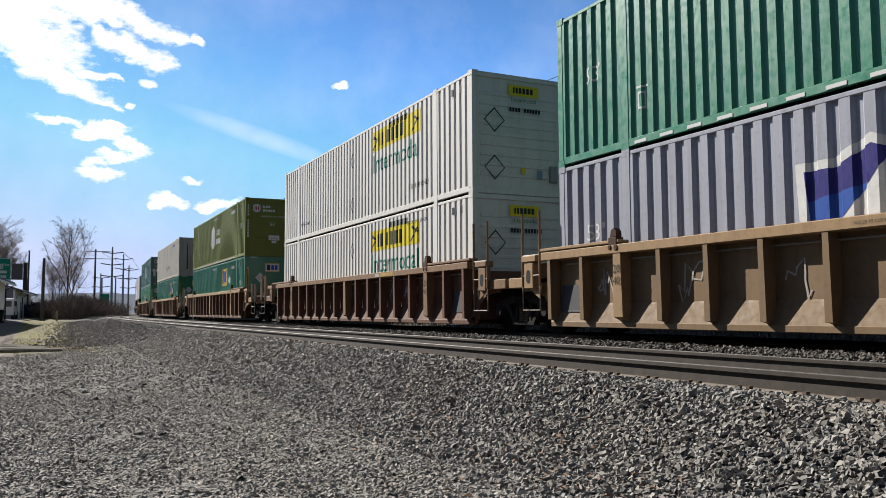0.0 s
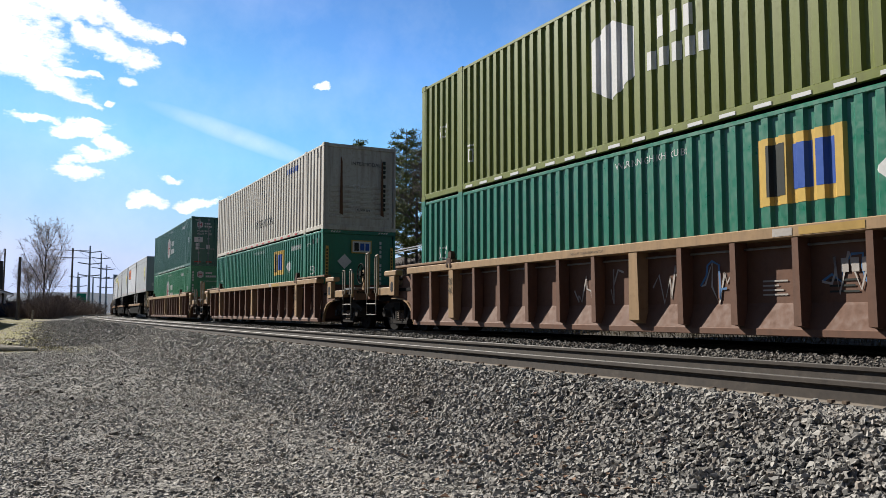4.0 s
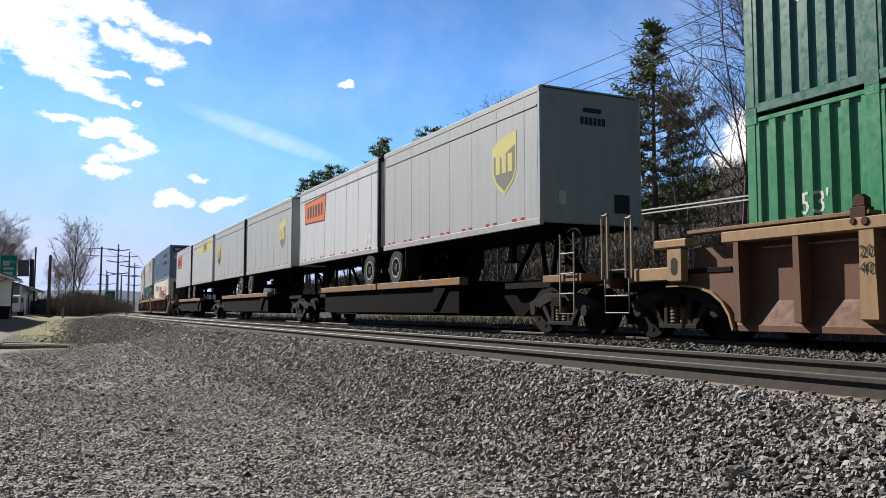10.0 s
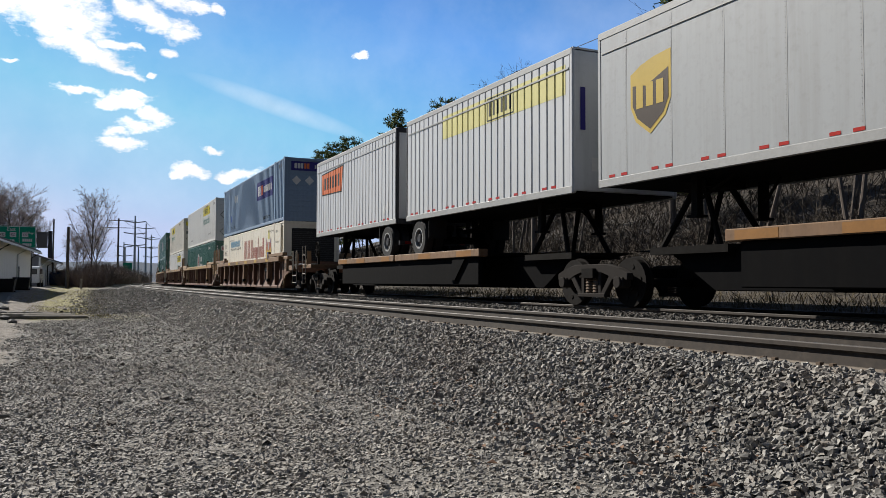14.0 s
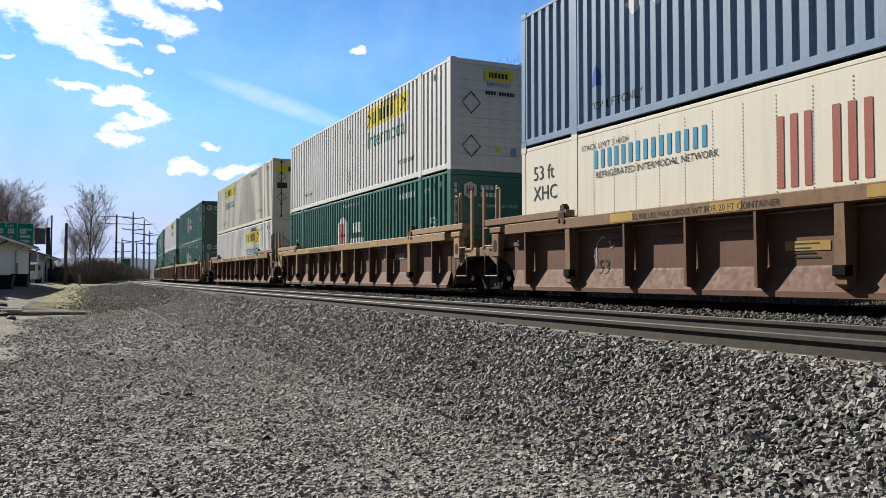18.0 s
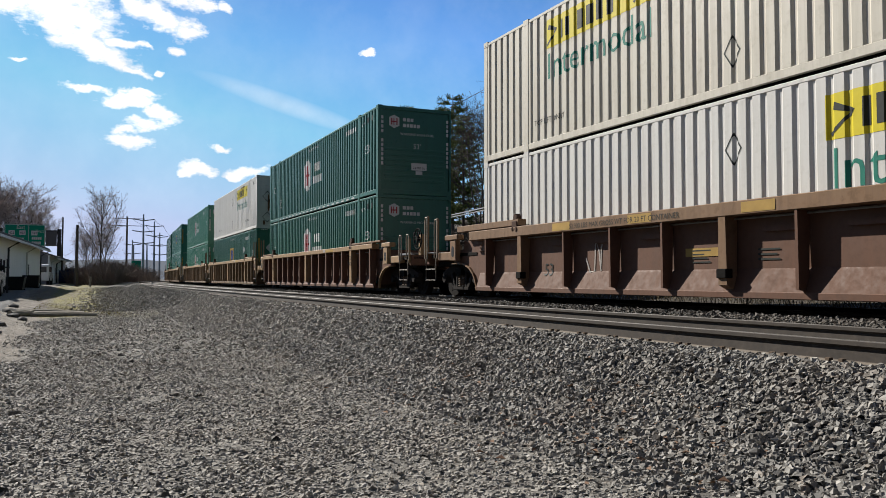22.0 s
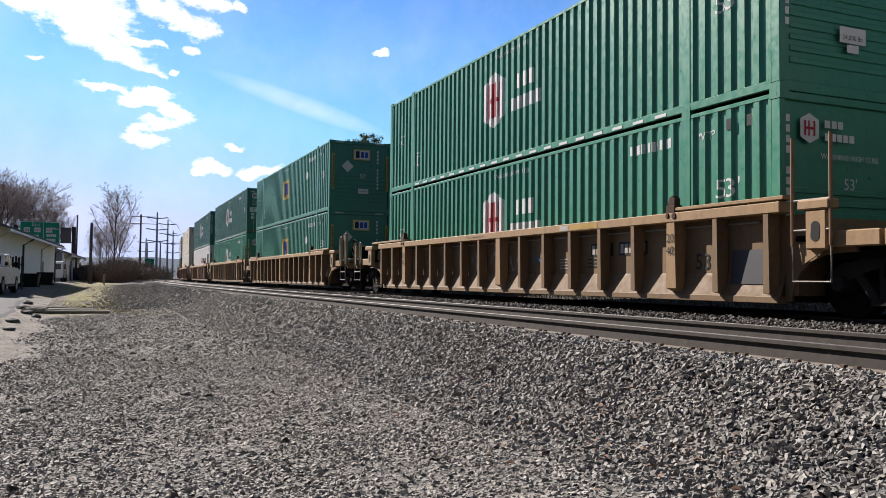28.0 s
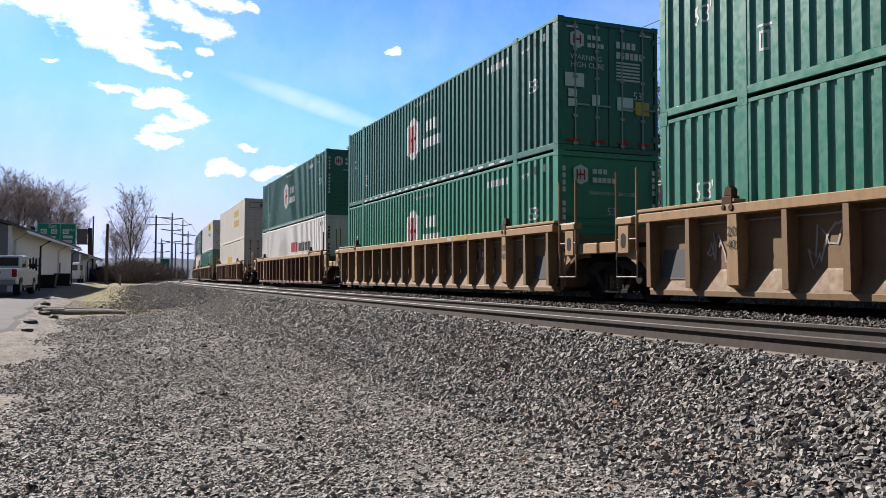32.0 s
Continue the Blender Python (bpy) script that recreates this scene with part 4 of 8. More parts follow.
def weight_label(thing, x, z):
    lay(thing, "weight_label", "reflect_white", on_end(flat_shapes([rect(-0.27, -0.11, 0.27, 0.13), rect(-0.12, -0.25, 0.12, -0.13)]), x, z, lift=0.032), "white weight label")
    lay(thing, "weight_lettering", "dk_line", on_end(text_mesh("24,000 lbs", 0.105, "CENTER"), x, z - 0.06, lift=0.036))


def green_box(kind, paint_key, end, emblem_y=0.8, emblem=1.0, faded=False):
    """Green fifty-three-foot box with a six-sided emblem."""
    t = new("container")
    skin = container_shell(t, MAT[paint_key], MAT[paint_key], corrugation(), end)
    hexagon_emblem(t, skin, emblem_y, 1.60, emblem, faded=faded)
    side_writing(t, skin)
    dashes(t)
    slots(t)
    if end == "doors":
        x = -WIDE + 0.47
        lay(t, "end_emblem", "wh_line", on_end(flat_shapes([hexagon(0, 0, 0.34, 0.42)]), x, 2.42, lift=0.012))
        lay(t, "end_emblem_mark", "red", on_end(flat_shapes([rect(-0.1, -0.1, -0.06, 0.1), rect(0.06, -0.1, 0.1, 0.1), rect(-0.06, -0.02, 0.06, 0.02)]), x, 2.42, lift=0.016))
        lay(t, "end_lettering", "wh_line", on_end(flat_shapes(bars(0.26, 0.02, (0.09, 0.09, 0.09), 0.1, 0.03) + bars(0.26, -0.15, (0.1, 0.07, 0.09, 0.08), 0.1, 0.025)), x, 2.42, lift=0.012))
        lay(t, "door_warning", "wh_line", on_end(text_mesh("WARNING\nHIGH CUBE", 0.165), -WIDE + 0.3, 1.98, lift=0.012))
        lay(t, "door_marking", "wh_line", on_end(flat_shapes(bars(0, 0, (0.1,) * 4, 0.15, 0.035) + bars(0, -0.23, (0.09,) * 6, 0.15, 0.03) + [rect(0, -0.34 - i * 0.075, 0.62, -0.3 - i * 0.075) for i in range(6)]), 0.18, 2.33, lift=0.012))
        lay(t, "door_length_mark", "wh_line", on_end(text_mesh("53'", 0.25), 0.62, 1.22, lift=0.012))
        for q in ((-1.13, 1.38, -0.65, 1.68), (-1.05, 1.16, -0.83, 1.33), (-1.05, 0.95, -0.83, 1.12), (-0.45, 1.0, -0.25, 1.24), (0.2, 0.95, 0.62, 1.25)):
            lay(t, "door_label", "reflect_white", on_end(flat_shapes([rect(*q)]), 0, 0, lift=0.012), "white label plate")
        lay(t, "door_panel", "gold", on_end(flat_shapes([rect(0.68, 0.88, 1.05, 1.18)]), 0, 0, lift=0.012), "orange-gold notice")
        for q in ((-1.1, -0.75), (-0.45, -0.12), (0.2, 0.5), (0.75, 1.05)):
            lay(t, "door_reflector", "reflect_red", on_end(flat_shapes([rect(q[0], 0.2, q[1], 0.26)]), 0, 0, lift=0.02), "red reflective strip")
        lay(t, "door_mark", "reflect_white", on_end(flat_shapes([rect(-1.1, 2.66, -0.8, 2.70), rect(0.8, 2.66, 1.1, 2.70)]), 0, 0, lift=0.012))
    else:
        end_emblem(t, -WIDE + 0.55, 2.38)
        end_writing(t)
        weight_label(t, 0.12, 0.92)
    return t


def gold_panel_box(paint_key="teal", panel_y=-2.9, panel_z=2.05, wide=False):
    """Green box with a gold name panel and a white placard."""
    t = new("container")
    skin = container_shell(t, MAT[paint_key], MAT[paint_key], corrugation(), "panel")
    y, z, k = panel_y, panel_z, 0.70
    lay(t, "name_panel", "gold", on_side(flat_shapes([rect(-0.68, -0.46, 0.68, 0.46)]), y, z, skin), "gold name panel")
    lay(t, "panel_lettering", "dk_line", on_side(flat_shapes([rect(-0.52, -0.34, -0.22, 0.36)]), y, z, skin, 0.007), "dark letter shape")
    lay(t, "panel_lettering", "blue", on_side(flat_shapes(bars(-0.12, -0.28, (0.3, 0.26), 0.6, 0.07)), y, z, skin, 0.007), "blue letter shapes")
    lay(t, "placard", "wh_line", on_side(flat_shapes([diamond(0, 0, 0.62, 0.5)]), -4.25 if panel_y < -2 else panel_y - 4.3, 1.85, skin), "white diamond placard")
    side_writing(t, skin)
    slots(t)
    lay(t, "end_name_panel", "gold", on_end(flat_shapes([rect(-0.62, -0.36, 0.62, 0.24) if wide else rect(-0.36, -0.22, 0.36, 0.22)]), 0.05, 2.35, lift=0.02), "gold name panel")
    if not wide:
        lay(t, "end_panel_field", "reflect_white", on_end(flat_shapes([rect(-0.32, -0.18, 0.32, 0.18)]), 0.05, 2.35, lift=0.024))
    lay(t, "end_panel_lettering", "dk_line", on_end(flat_shapes([rect(-0.26, -0.14, -0.10, 0.14)]), 0.05, 2.35, lift=0.028))
    lay(t, "end_panel_lettering", "dk_line" if wide else "blue", on_end(flat_shapes(bars(-0.05, -0.12, (0.15, 0.13), 0.24, 0.035)), 0.05, 2.35, lift=0.028))
    lay(t, "placard", "wh_line", on_end(flat_shapes([diamond(0, 0, 0.5, 0.5)]), -0.55, 1.85, lift=0.02), "white diamond placard")
    for x in (-WIDE + 0.09, WIDE - 0.19):
        lay(t, "caution_strip", "gold", on_end(flat_shapes([rect(0, 0.9, 0.10, 2.35)]), x, 0, lift=0.008), "yellow caution strip")
        lay(t, "caution_lettering", "dk_line", on_end(flat_shapes([rect(0.025, 0.97 + i * 0.11, 0.075, 1.04 + i * 0.11) for i in range(12)]), x, 0, lift=0.012))
    lay(t, "end_length_mark", "wh_line", on_end(text_mesh("53'", 0.25, "CENTER"), 0.1, 1.38, lift=0.03))
    lay(t, "weight_label", "reflect_white", on_end(flat_shapes([rect(-0.22, -0.1, 0.22, 0.1)]), 0.12, 0.85, lift=0.03), "white weight label")
    lay(t, "weight_lettering", "dk_line", on_end(text_mesh("24,000 lbs", 0.085, "CENTER"), 0.12, 0.81, lift=0.034))
    lay(t, "end_marking", "wh_line", on_end(flat_shapes([rect(0, -i * 0.15, 0.07, 0.1 - i * 0.15) for i in range(11) if i != 4]), 0.7, 2.45, lift=0.02))
    lay(t, "corner_stripes", "reflect_white", on_end(flat_shapes([[(x + i * 0.09, 0), (x + i * 0.09 + 0.05, 0), (x + i * 0.09 + 0.1, 0.06), (x + i * 0.09 + 0.05, 0.06)] for x in (-1.05, 0.65) for i in range(4)]), 0, CONT_H - 0.09, lift=0.01))
    return t


def white_box(end="ribbed", panel_y=-1.7, upper=True, paint_key="white", intermodal=True, rusty=False):
    """White box with a yellow name panel and one word in teal."""
    t = new("container")
    skin = container_shell(t, MAT[paint_key], MAT[paint_key], corrugation(0.277, 0.03, 0.55), end)
    z = 2.33 if upper else 2.24
    lay(t, "name_panel", "yellow", on_side(flat_shapes([rect(0, -0.29, 3.5, 0.31)]), panel_y, z, skin), "yellow name panel")
    k = bars(0.55, -0.19, (0.1, 0.14), 0.38, 0.1) + bars(1.15, -0.19, (0.2,) * 4, 0.38, 0.13)
    k += [[(0.08, -0.25), (0.42, 0.02), (0.40, 0.06), (0.06, -0.2)], [(0.1, 0.1), (0.42, 0.02), (0.44, 0.06), (0.14, 0.2)], [(2.95, -0.22), (3.4, 0.12), (3.36, 0.16), (2.92, -0.18)], [(3.0, 0.15), (3.38, 0.0), (3.4, 0.05), (3.04, 0.22)]]
    lay(t, "panel_lettering", "dk_line", on_side(flat_shapes(k), panel_y, z, skin, 0.007), "dark painted lettering")
    if intermodal:
        lay(t, "teal_lettering", "intermodal", on_side(wide_text("Intermodal", 3.3), panel_y - 0.1, z - 0.93, skin))
    lay(t, "side_placard", "dk_line", on_side(flat_shapes([q for c in (0.71, -0.71) for q in ([(-0.17, c), (0, c + 0.25), (0.015, c + 0.225), (-0.145, c)], [(0.17, c), (0, c + 0.25), (-0.015, c + 0.225), (0.145, c)], [(-0.17, c), (0, c - 0.25), (0.015, c - 0.225), (-0.145, c)], [(0.17, c), (0, c - 0.25), (-0.015, c - 0.225), (0.145, c)])]), 0.04, 1.37, skin), "empty diamond placard frame")
    lay(t, "lift_lettering", "dk_line", on_side(wide_text("TOP LIFT ONLY" if upper else "STACK LIMIT 3 HIGH", 1.25), -4.45 if upper else -4.3, 0.55 if upper else CONT_H - 0.4, skin))
    lay(t, "lift_lettering", "dk_line", on_side(wide_text("TOP LIFT ONLY", 1.15), 5.75, 0.5, skin))
    lay(t, "side_marking", "dk_line", on_side(flat_shapes(bars(0, 0, (0.07,) * 10, 0.17, 0.07)), -3.0, CONT_H - 0.36, skin), "small dark stencilled marking")
    slots(t)
    if end == "doors":
        lay(t, "door_panel", "yellow", on_end(flat_shapes([rect(-1.12, -0.17, 1.1, 0.19)]), 0, 2.4, lift=0.013), "yellow name panel")
        lay(t, "door_panel_lettering", "dk_line", on_end(flat_shapes(bars(-0.55, -0.1, (0.12, 0.12, 0.03, 0.14, 0.14, 0.14, 0.13), 0.22, 0.06)), 0, 2.4, lift=0.017))
        lay(t, "door_placard", "dk_line", on_end(flat_shapes([q for c in (2.02, 1.05) for q in ([(-1.1, c), (-0.87, c + 0.25), (-0.855, c + 0.225), (-1.075, c)], [(-0.64, c), (-0.87, c + 0.25), (-0.885, c + 0.225), (-0.665, c)], [(-1.1, c), (-0.87, c - 0.25), (-0.855, c - 0.225), (-1.075, c)], [(-0.64, c), (-0.87, c - 0.25), (-0.885, c - 0.225), (-0.665, c)])] + [rect(-1.08, 1.48, -0.6, 1.75)]), 0, 0, lift=0.013), "dark notice and diamond placard frames")
        lay(t, "door_marking", "dk_line", on_end(flat_shapes(bars(0.62, 1.55, (0.09,) * 4, 0.13, 0.03) + bars(0.6, 1.38, (0.07,) * 6, 0.1, 0.03)), 0, 0, lift=0.013))
        lay(t, "door_panel", "gold", on_end(flat_shapes([rect(0.62, 0.75, 0.95, 1.2)]), 0, 0, lift=0.013))
    else:
        lay(t, "end_name_panel", "yellow", on_end(flat_shapes([rect(-0.42, -0.13, 0.42, 0.13)]), 0.1, CONT_H - 0.38, lift=0.02), "yellow name panel")
        lay(t, "end_panel_lettering", "dk_line", on_end(flat_shapes(bars(-0.3, -0.07, (0.05, 0.06, 0.08, 0.08, 0.08, 0.08), 0.14, 0.025)), 0.1, CONT_H - 0.38, lift=0.024))
        lay(t, "end_lettering", "intermodal", on_end(text_mesh("Intermodal", 0.16, "CENTER"), 0.1, CONT_H - 0.66, lift=0.02))
        lay(t, "end_marking", "dk_line", on_end(flat_shapes(bars(-0.3, 0, (0.06,) * 4, 0.1, 0.02) + bars(0.1, 0, (0.06,) * 6, 0.1, 0.02)), 0, CONT_H - 0.9, lift=0.02))
        lay(t, "end_placard", "dk_line", on_end(flat_shapes([q for c in (1.75, 0.62) for q in ([(-1.0, c), (-0.72, c + 0.3), (-0.705, c + 0.27), (-0.97, c)], [(-0.44, c), (-0.72, c + 0.3), (-0.735, c + 0.27), (-0.47, c)], [(-1.0, c), (-0.72, c - 0.3), (-0.705, c - 0.27), (-0.97, c)], [(-0.44, c), (-0.72, c - 0.3), (-0.735, c - 0.27), (-0.47, c)])]), 0, 0, lift=0.03), "empty diamond placard frames")
        lay(t, "end_sticker", "yellow", on_end(flat_shapes([rect(0.0, 0.5, 0.12, 0.66)]), 0, 0, lift=0.03))
        lay(t, "end_sticker", "blue_grey", on_end(flat_shapes([rect(0.45, 0.42, 0.6, 0.62)]), 0, 0, lift=0.03))
        if rusty:
            rng = random.Random(5)
            for k, (x, top, low, w) in enumerate(((-0.66, 1.85, 0.95, 0.05), (-0.6, 1.6, 1.1, 0.03), (-0.9, 0.45, 0.2, 0.06), (-0.1, 0.3, 0.05, 0.04))):
                zs = [top - (top - low) * i / 6 for i in range(7)]
                left = [(x - w * rng.uniform(0.3, 1.0), z) for z in zs]
                right = [(x + w * rng.uniform(0.3, 1.0), z) for z in zs]
                lay(t, "rust_stain", "red_rust", on_end(flat_shapes([left + right[::-1]]), 0, 0, lift=0.026 + 0.001 * k), "brown rust streak")
        boxes("end_box", MAT["galv"], t, (0.82, 1.02, -HALF - 0.06, -HALF + 0.04, 0.35, 0.75), label="small grey document box", bevel=0.01)
    return t


def grimy_box():
    """Stained white box with a dark word and rusty ends."""
    t = new("container")
    skin = container_shell(t, MAT["grimy"], MAT["grimy"], corrugation(0.34, 0.045, 0.5), "plain_end")
    lay(t, "side_lettering", "dk_line", on_side(wide_text("INTERMODAL", 2.8), 0.6, 0.75, skin))
    lay(t, "side_marking", "blue", on_side(flat_shapes(bars(0, 0, (0.08,) * 10, 0.2, 0.06)), -3.9, CONT_H - 0.5, skin), "faded blue stencilled marking")
    dashes(t, "reflect_red", 0.05, 0.9, 0.06, 0.28)
    lay(t, "lift_lettering", "dk_line", on_side(text_mesh("LIFT", 0.13), -5.2, 0.03, RAIL_SKIN, 0.006))
    for x in (-0.75, 0.72):
        lay(t, "rust_stain", "red_rust", on_end(flat_shapes([[(x, 0.55), (x + 0.12, 0.5), (x + 0.09, 2.3), (x + 0.03, 2.5)]]), 0, 0, lift=0.034), "brown rust stain")
    lay(t, "end_lettering", "dk_line", on_end(text_mesh("INTERMODAL", 0.17), -0.35, 2.2, lift=0.034))
    lay(t, "end_length_mark", "wh_line", on_end(text_mesh("53ft", 0.3), -0.3, 1.35, lift=0.034))
    lay(t, "weight_lettering", "dk_line", on_end(text_mesh("14,000 lbs", 0.13), -0.2, 0.65, lift=0.034))
    lay(t, "end_marking", "dk_line", on_end(flat_shapes([rect(0, -i * 0.16, 0.1, 0.11 - i * 0.16) for i in range(11) if i != 4]), 0.8, 2.3, lift=0.034))
    slots(t)
    return t


def silver_box():
    """Silver-blue box with a blue and gold emblem."""
    t = new("container")
    skin = container_shell(t, MAT["silver"], MAT["silver"], corrugation(0.34, 0.05, 0.45), "panel")
    y, z = 1.55, 1.45
    lay(t, "emblem", "wh_line", on_side(flat_shapes([[(-1.1, 0.62), (-0.55, 0.62), (0.0, 0.85), (0.55, 0.62), (1.1, 0.62), (1.05, -0.4), (0.0, -1.05), (-1.05, -0.4)]]), y, z, skin), "white shield emblem")
    for mat, pts in (("navy", [(-0.97, 0.5), (-0.5, 0.5), (0.0, 0.72), (0.25, 0.62), (-0.05, 0.25), (-0.93, 0.1)]), ("blue", [(-0.93, 0.1), (-0.05, 0.25), (-0.4, -0.12), (-0.85, -0.45), (-0.91, -0.3)]),
                     ("shield_gold", [(0.4, 0.58), (0.97, 0.5), (0.93, 0.0), (0.6, -0.05), (0.62, 0.25)]), ("rust_orange", [(0.6, -0.05), (0.93, 0.0), (0.9, -0.35), (0.35, -0.72), (0.2, -0.5)]),
                     ("blue", [(-0.45, -0.72), (0.05, -0.2), (-0.05, -0.55), (-0.2, -0.88)])):
        lay(t, "emblem_field", mat, on_side(flat_shapes([pts]), y, z, skin, 0.008), "coloured field of the emblem")
    side_writing(t, skin, "wh_line", warn=False)
    slots(t)
    return t


def blue_grey_box():
    t = new("container")
    skin = container_shell(t, MAT["blue_grey"], MAT["blue_grey"], corrugation(), "ribbed")
    y, z = -2.05, 1.86
    lay(t, "name_panel", "navy", on_side(flat_shapes([rect(0, -0.46, 3.7, 0.47)]), y, z, skin), "purple-blue name panel")
    lay(t, "panel_lettering", "wh_line", on_side(flat_shapes(bars(0.2, -0.25, (0.2, 0.18, 0.2), 0.5, 0.05) + bars(1.6, -0.16, (0.26, 0.14, 0.06, 0.1, 0.06, 0.26, 0.15, 0.15, 0.15, 0.06), 0.32, 0.05)), y, z, skin, 0.007), "white painted lettering")
    lay(t, "panel_lettering", "orange", on_side(flat_shapes(bars(0.95, -0.25, (0.2, 0.22), 0.5, 0.05)), y, z, skin, 0.007), "orange painted lettering")
    lay(t, "placard", "wh_line", on_side(flat_shapes([diamond(0, 0, 0.5, 0.5), diamond(0.62, 0, 0.5, 0.5)]), 4.3, 2.06, skin), "pair of white diamond placards")
    lay(t, "lift_lettering", "dk_line", on_side(text_mesh("TOP LIFT ONLY", 0.22), 5.6, 0.35, skin))
    lay(t, "lift_lettering", "dk_line", on_side(text_mesh("TOP LIFT ONLY", 0.22), -3.5, 0.35, skin))
    lay(t, "blue_mark", "blue", on_side(flat_shapes([[(0, 0), (0.4, 0), (0.2, 0.4)]]), 5.6, 0.8, skin), "small blue triangle mark")
    lay(t, "end_name_panel", "navy", on_end(flat_shapes([rect(-1.0, -0.2, 1.0, 0.22)]), 0, CONT_H - 0.4, lift=0.03), "purple-blue name panel")
    lay(t, "end_panel_lettering", "wh_line", on_end(flat_shapes(bars(-0.85, -0.1, (0.12, 0.1, 0.12), 0.24, 0.03) + bars(0.1, -0.07, (0.06,) * 8, 0.15, 0.03)), 0, CONT_H - 0.4, lift=0.034))
    lay(t, "end_panel_lettering", "orange", on_end(flat_shapes(bars(-0.4, -0.1, (0.1, 0.11), 0.24, 0.03)), 0, CONT_H - 0.4, lift=0.034))
    lay(t, "placard", "wh_line", on_end(flat_shapes([diamond(-0.75, 0, 0.42, 0.42), diamond(-0.15, 0, 0.42, 0.42)]), 0, 1.85, lift=0.034), "pair of white diamond placards")
    lay(t, "end_sticker", "reflect_white", on_end(flat_shapes([rect(0.6, 0.6, 0.8, 1.0)]), 0, 0, lift=0.034))
    slots(t)
    return t


def reefer_box():
    """Cream refrigerated box with its cooling unit set into the end."""
    t = new("container")
    skin = container_shell(t, MAT["cream"], MAT["cream"], [(-7.42, 0.0), (HALF - 0.17, 0.0)], "none")
    boxes("front_wall", MAT["cream"], t, (-WIDE + 0.02, WIDE - 0.02, -7.46, -7.40, 0.1, CONT_H - 0.03))
    seams = bmesh.new()
    y = -POST_Y + 0.6
    while y < POST_Y - 0.3:
        for k in range(44):
            z = 0.25 + k * 0.056
            box(seams, -WIDE - 0.002, -WIDE + 0.01, y - 0.007, y + 0.007, z, z + 0.014)
        y += 0.61
    part("rivet_seam", seams, MAT["aluminium"], t, "rows of small rivets")
    lay(t, "name_lettering", "brick_red", on_side(flat_shapes(bars(0, 0.0, (0.12,) * 3, 1.0, 0.11) + bars(0.9, 0.0, (0.12,) * 3, 1.0, 0.11) + bars(1.75, 0.0, (0.1,) * 3, 1.0, 0.10) + bars(2.38, 0.02, (0.13,) * 4, 0.55, 0.08)
                                                                   + bars(3.2, -0.2, (0.13, 0.13), 0.75, 0.07) + bars(3.62, 0.02, (0.13,), 1.0) + bars(3.88, 0.02, (0.13,) * 4, 0.55, 0.08) + bars(4.74, 0.02, (0.13, 0.13), 0.95, 0.07)), 1.2, 1.36, skin, 0.008), "faded red blackletter lettering")
    lay(t, "blue_lettering", "sky_blue", on_side(flat_shapes(bars(0, 0, (0.1,) * 15, 0.34, 0.1)), 5.45, 2.15, skin, 0.008), "light blue lettering")
    lay(t, "dark_lettering", "dk_line", on_side(wide_text("REFRIGERATED INTERMODAL NETWORK", 3.1), 5.4, 1.97, skin, 0.008))
    lay(t, "stack_lettering", "dk_line", on_side(wide_text("STACK LIMIT 3 HIGH", 1.4), POST_Y - 0.25, 2.52, skin, 0.008))
    lay(t, "stack_lettering", "dk_line", on_side(wide_text("STACK LIMIT 3 HIGH", 1.2), -4.8, 2.52, skin, 0.008))
    lay(t, "length_lettering", "dk_line", on_side(text_mesh("53 ft\nXHC", 0.42), 7.6, 2.15, skin, 0.008))
    lay(t, "post_mark", "dk_line", on_side(wide_text("WTP", 0.42), -6.4, 2.42, skin, 0.008))
    lay(t, "tare_lettering", "dk_line", on_side(wide_text("TARE WEIGHT", 0.8), -6.4, 1.95, skin, 0.008))
    for mat, lift, pts in (("shield_pale", 0.006, [(-0.16, 0.75), (0.16, 0.75), (0.2, 1.0), (0.08, 1.22), (-0.1, 1.2), (-0.2, 0.98)]), ("shield_gold", 0.006, [(-0.52, -0.62), (0.52, -0.62), (0.56, 0.1), (0.36, 0.55), (-0.36, 0.55), (-0.56, 0.1)]),
                           ("brick_red", 0.007, [(-0.62, 0.1), (-0.28, 0.42), (-0.36, 0.62), (-0.46, 0.86), (-0.56, 0.55)]), ("brick_red", 0.007, [(0.62, 0.1), (0.28, 0.42), (0.36, 0.62), (0.46, 0.86), (0.56, 0.55)]),
                           ("navy", 0.008, [(-0.48, 0.5), (-0.36, 0.62), (-0.44, 0.84)]), ("navy", 0.008, [(0.48, 0.5), (0.36, 0.62), (0.44, 0.84)]), ("blue", 0.009, [(-0.36, -0.6), (0.36, -0.6), (0.38, 0.12), (-0.38, 0.12)]),
                           ("brick_red", 0.010, [(-0.24, 0.2), (0.24, 0.2), (0.26, 0.6), (-0.26, 0.6)]), ("aluminium", 0.012, [(-0.12, 0.24), (0.12, 0.24), (0.14, 0.5), (0.0, 0.6), (-0.14, 0.5)])):
        lay(t, "crest_field", mat, on_side(flat_shapes([pts]), -4.95, 1.45, skin, lift), "part of a painted heraldic crest")
    lay(t, "crest_charge", "shield_gold", on_side(flat_shapes(bars(-0.22, -0.12, (0.1, 0.1, 0.1), 0.15, 0.06) + bars(-0.22, -0.42, (0.1, 0.1, 0.1), 0.15, 0.06)), -4.95, 1.45, skin, 0.012))
    unit = boxes("cooling_unit", MAT["black"], t, (-WIDE + 0.35, WIDE - 0.2, -HALF + 0.02, -7.46, 0.75, 2.6), label="black louvred cooling unit", bevel=0.05)
    grille = bmesh.new()
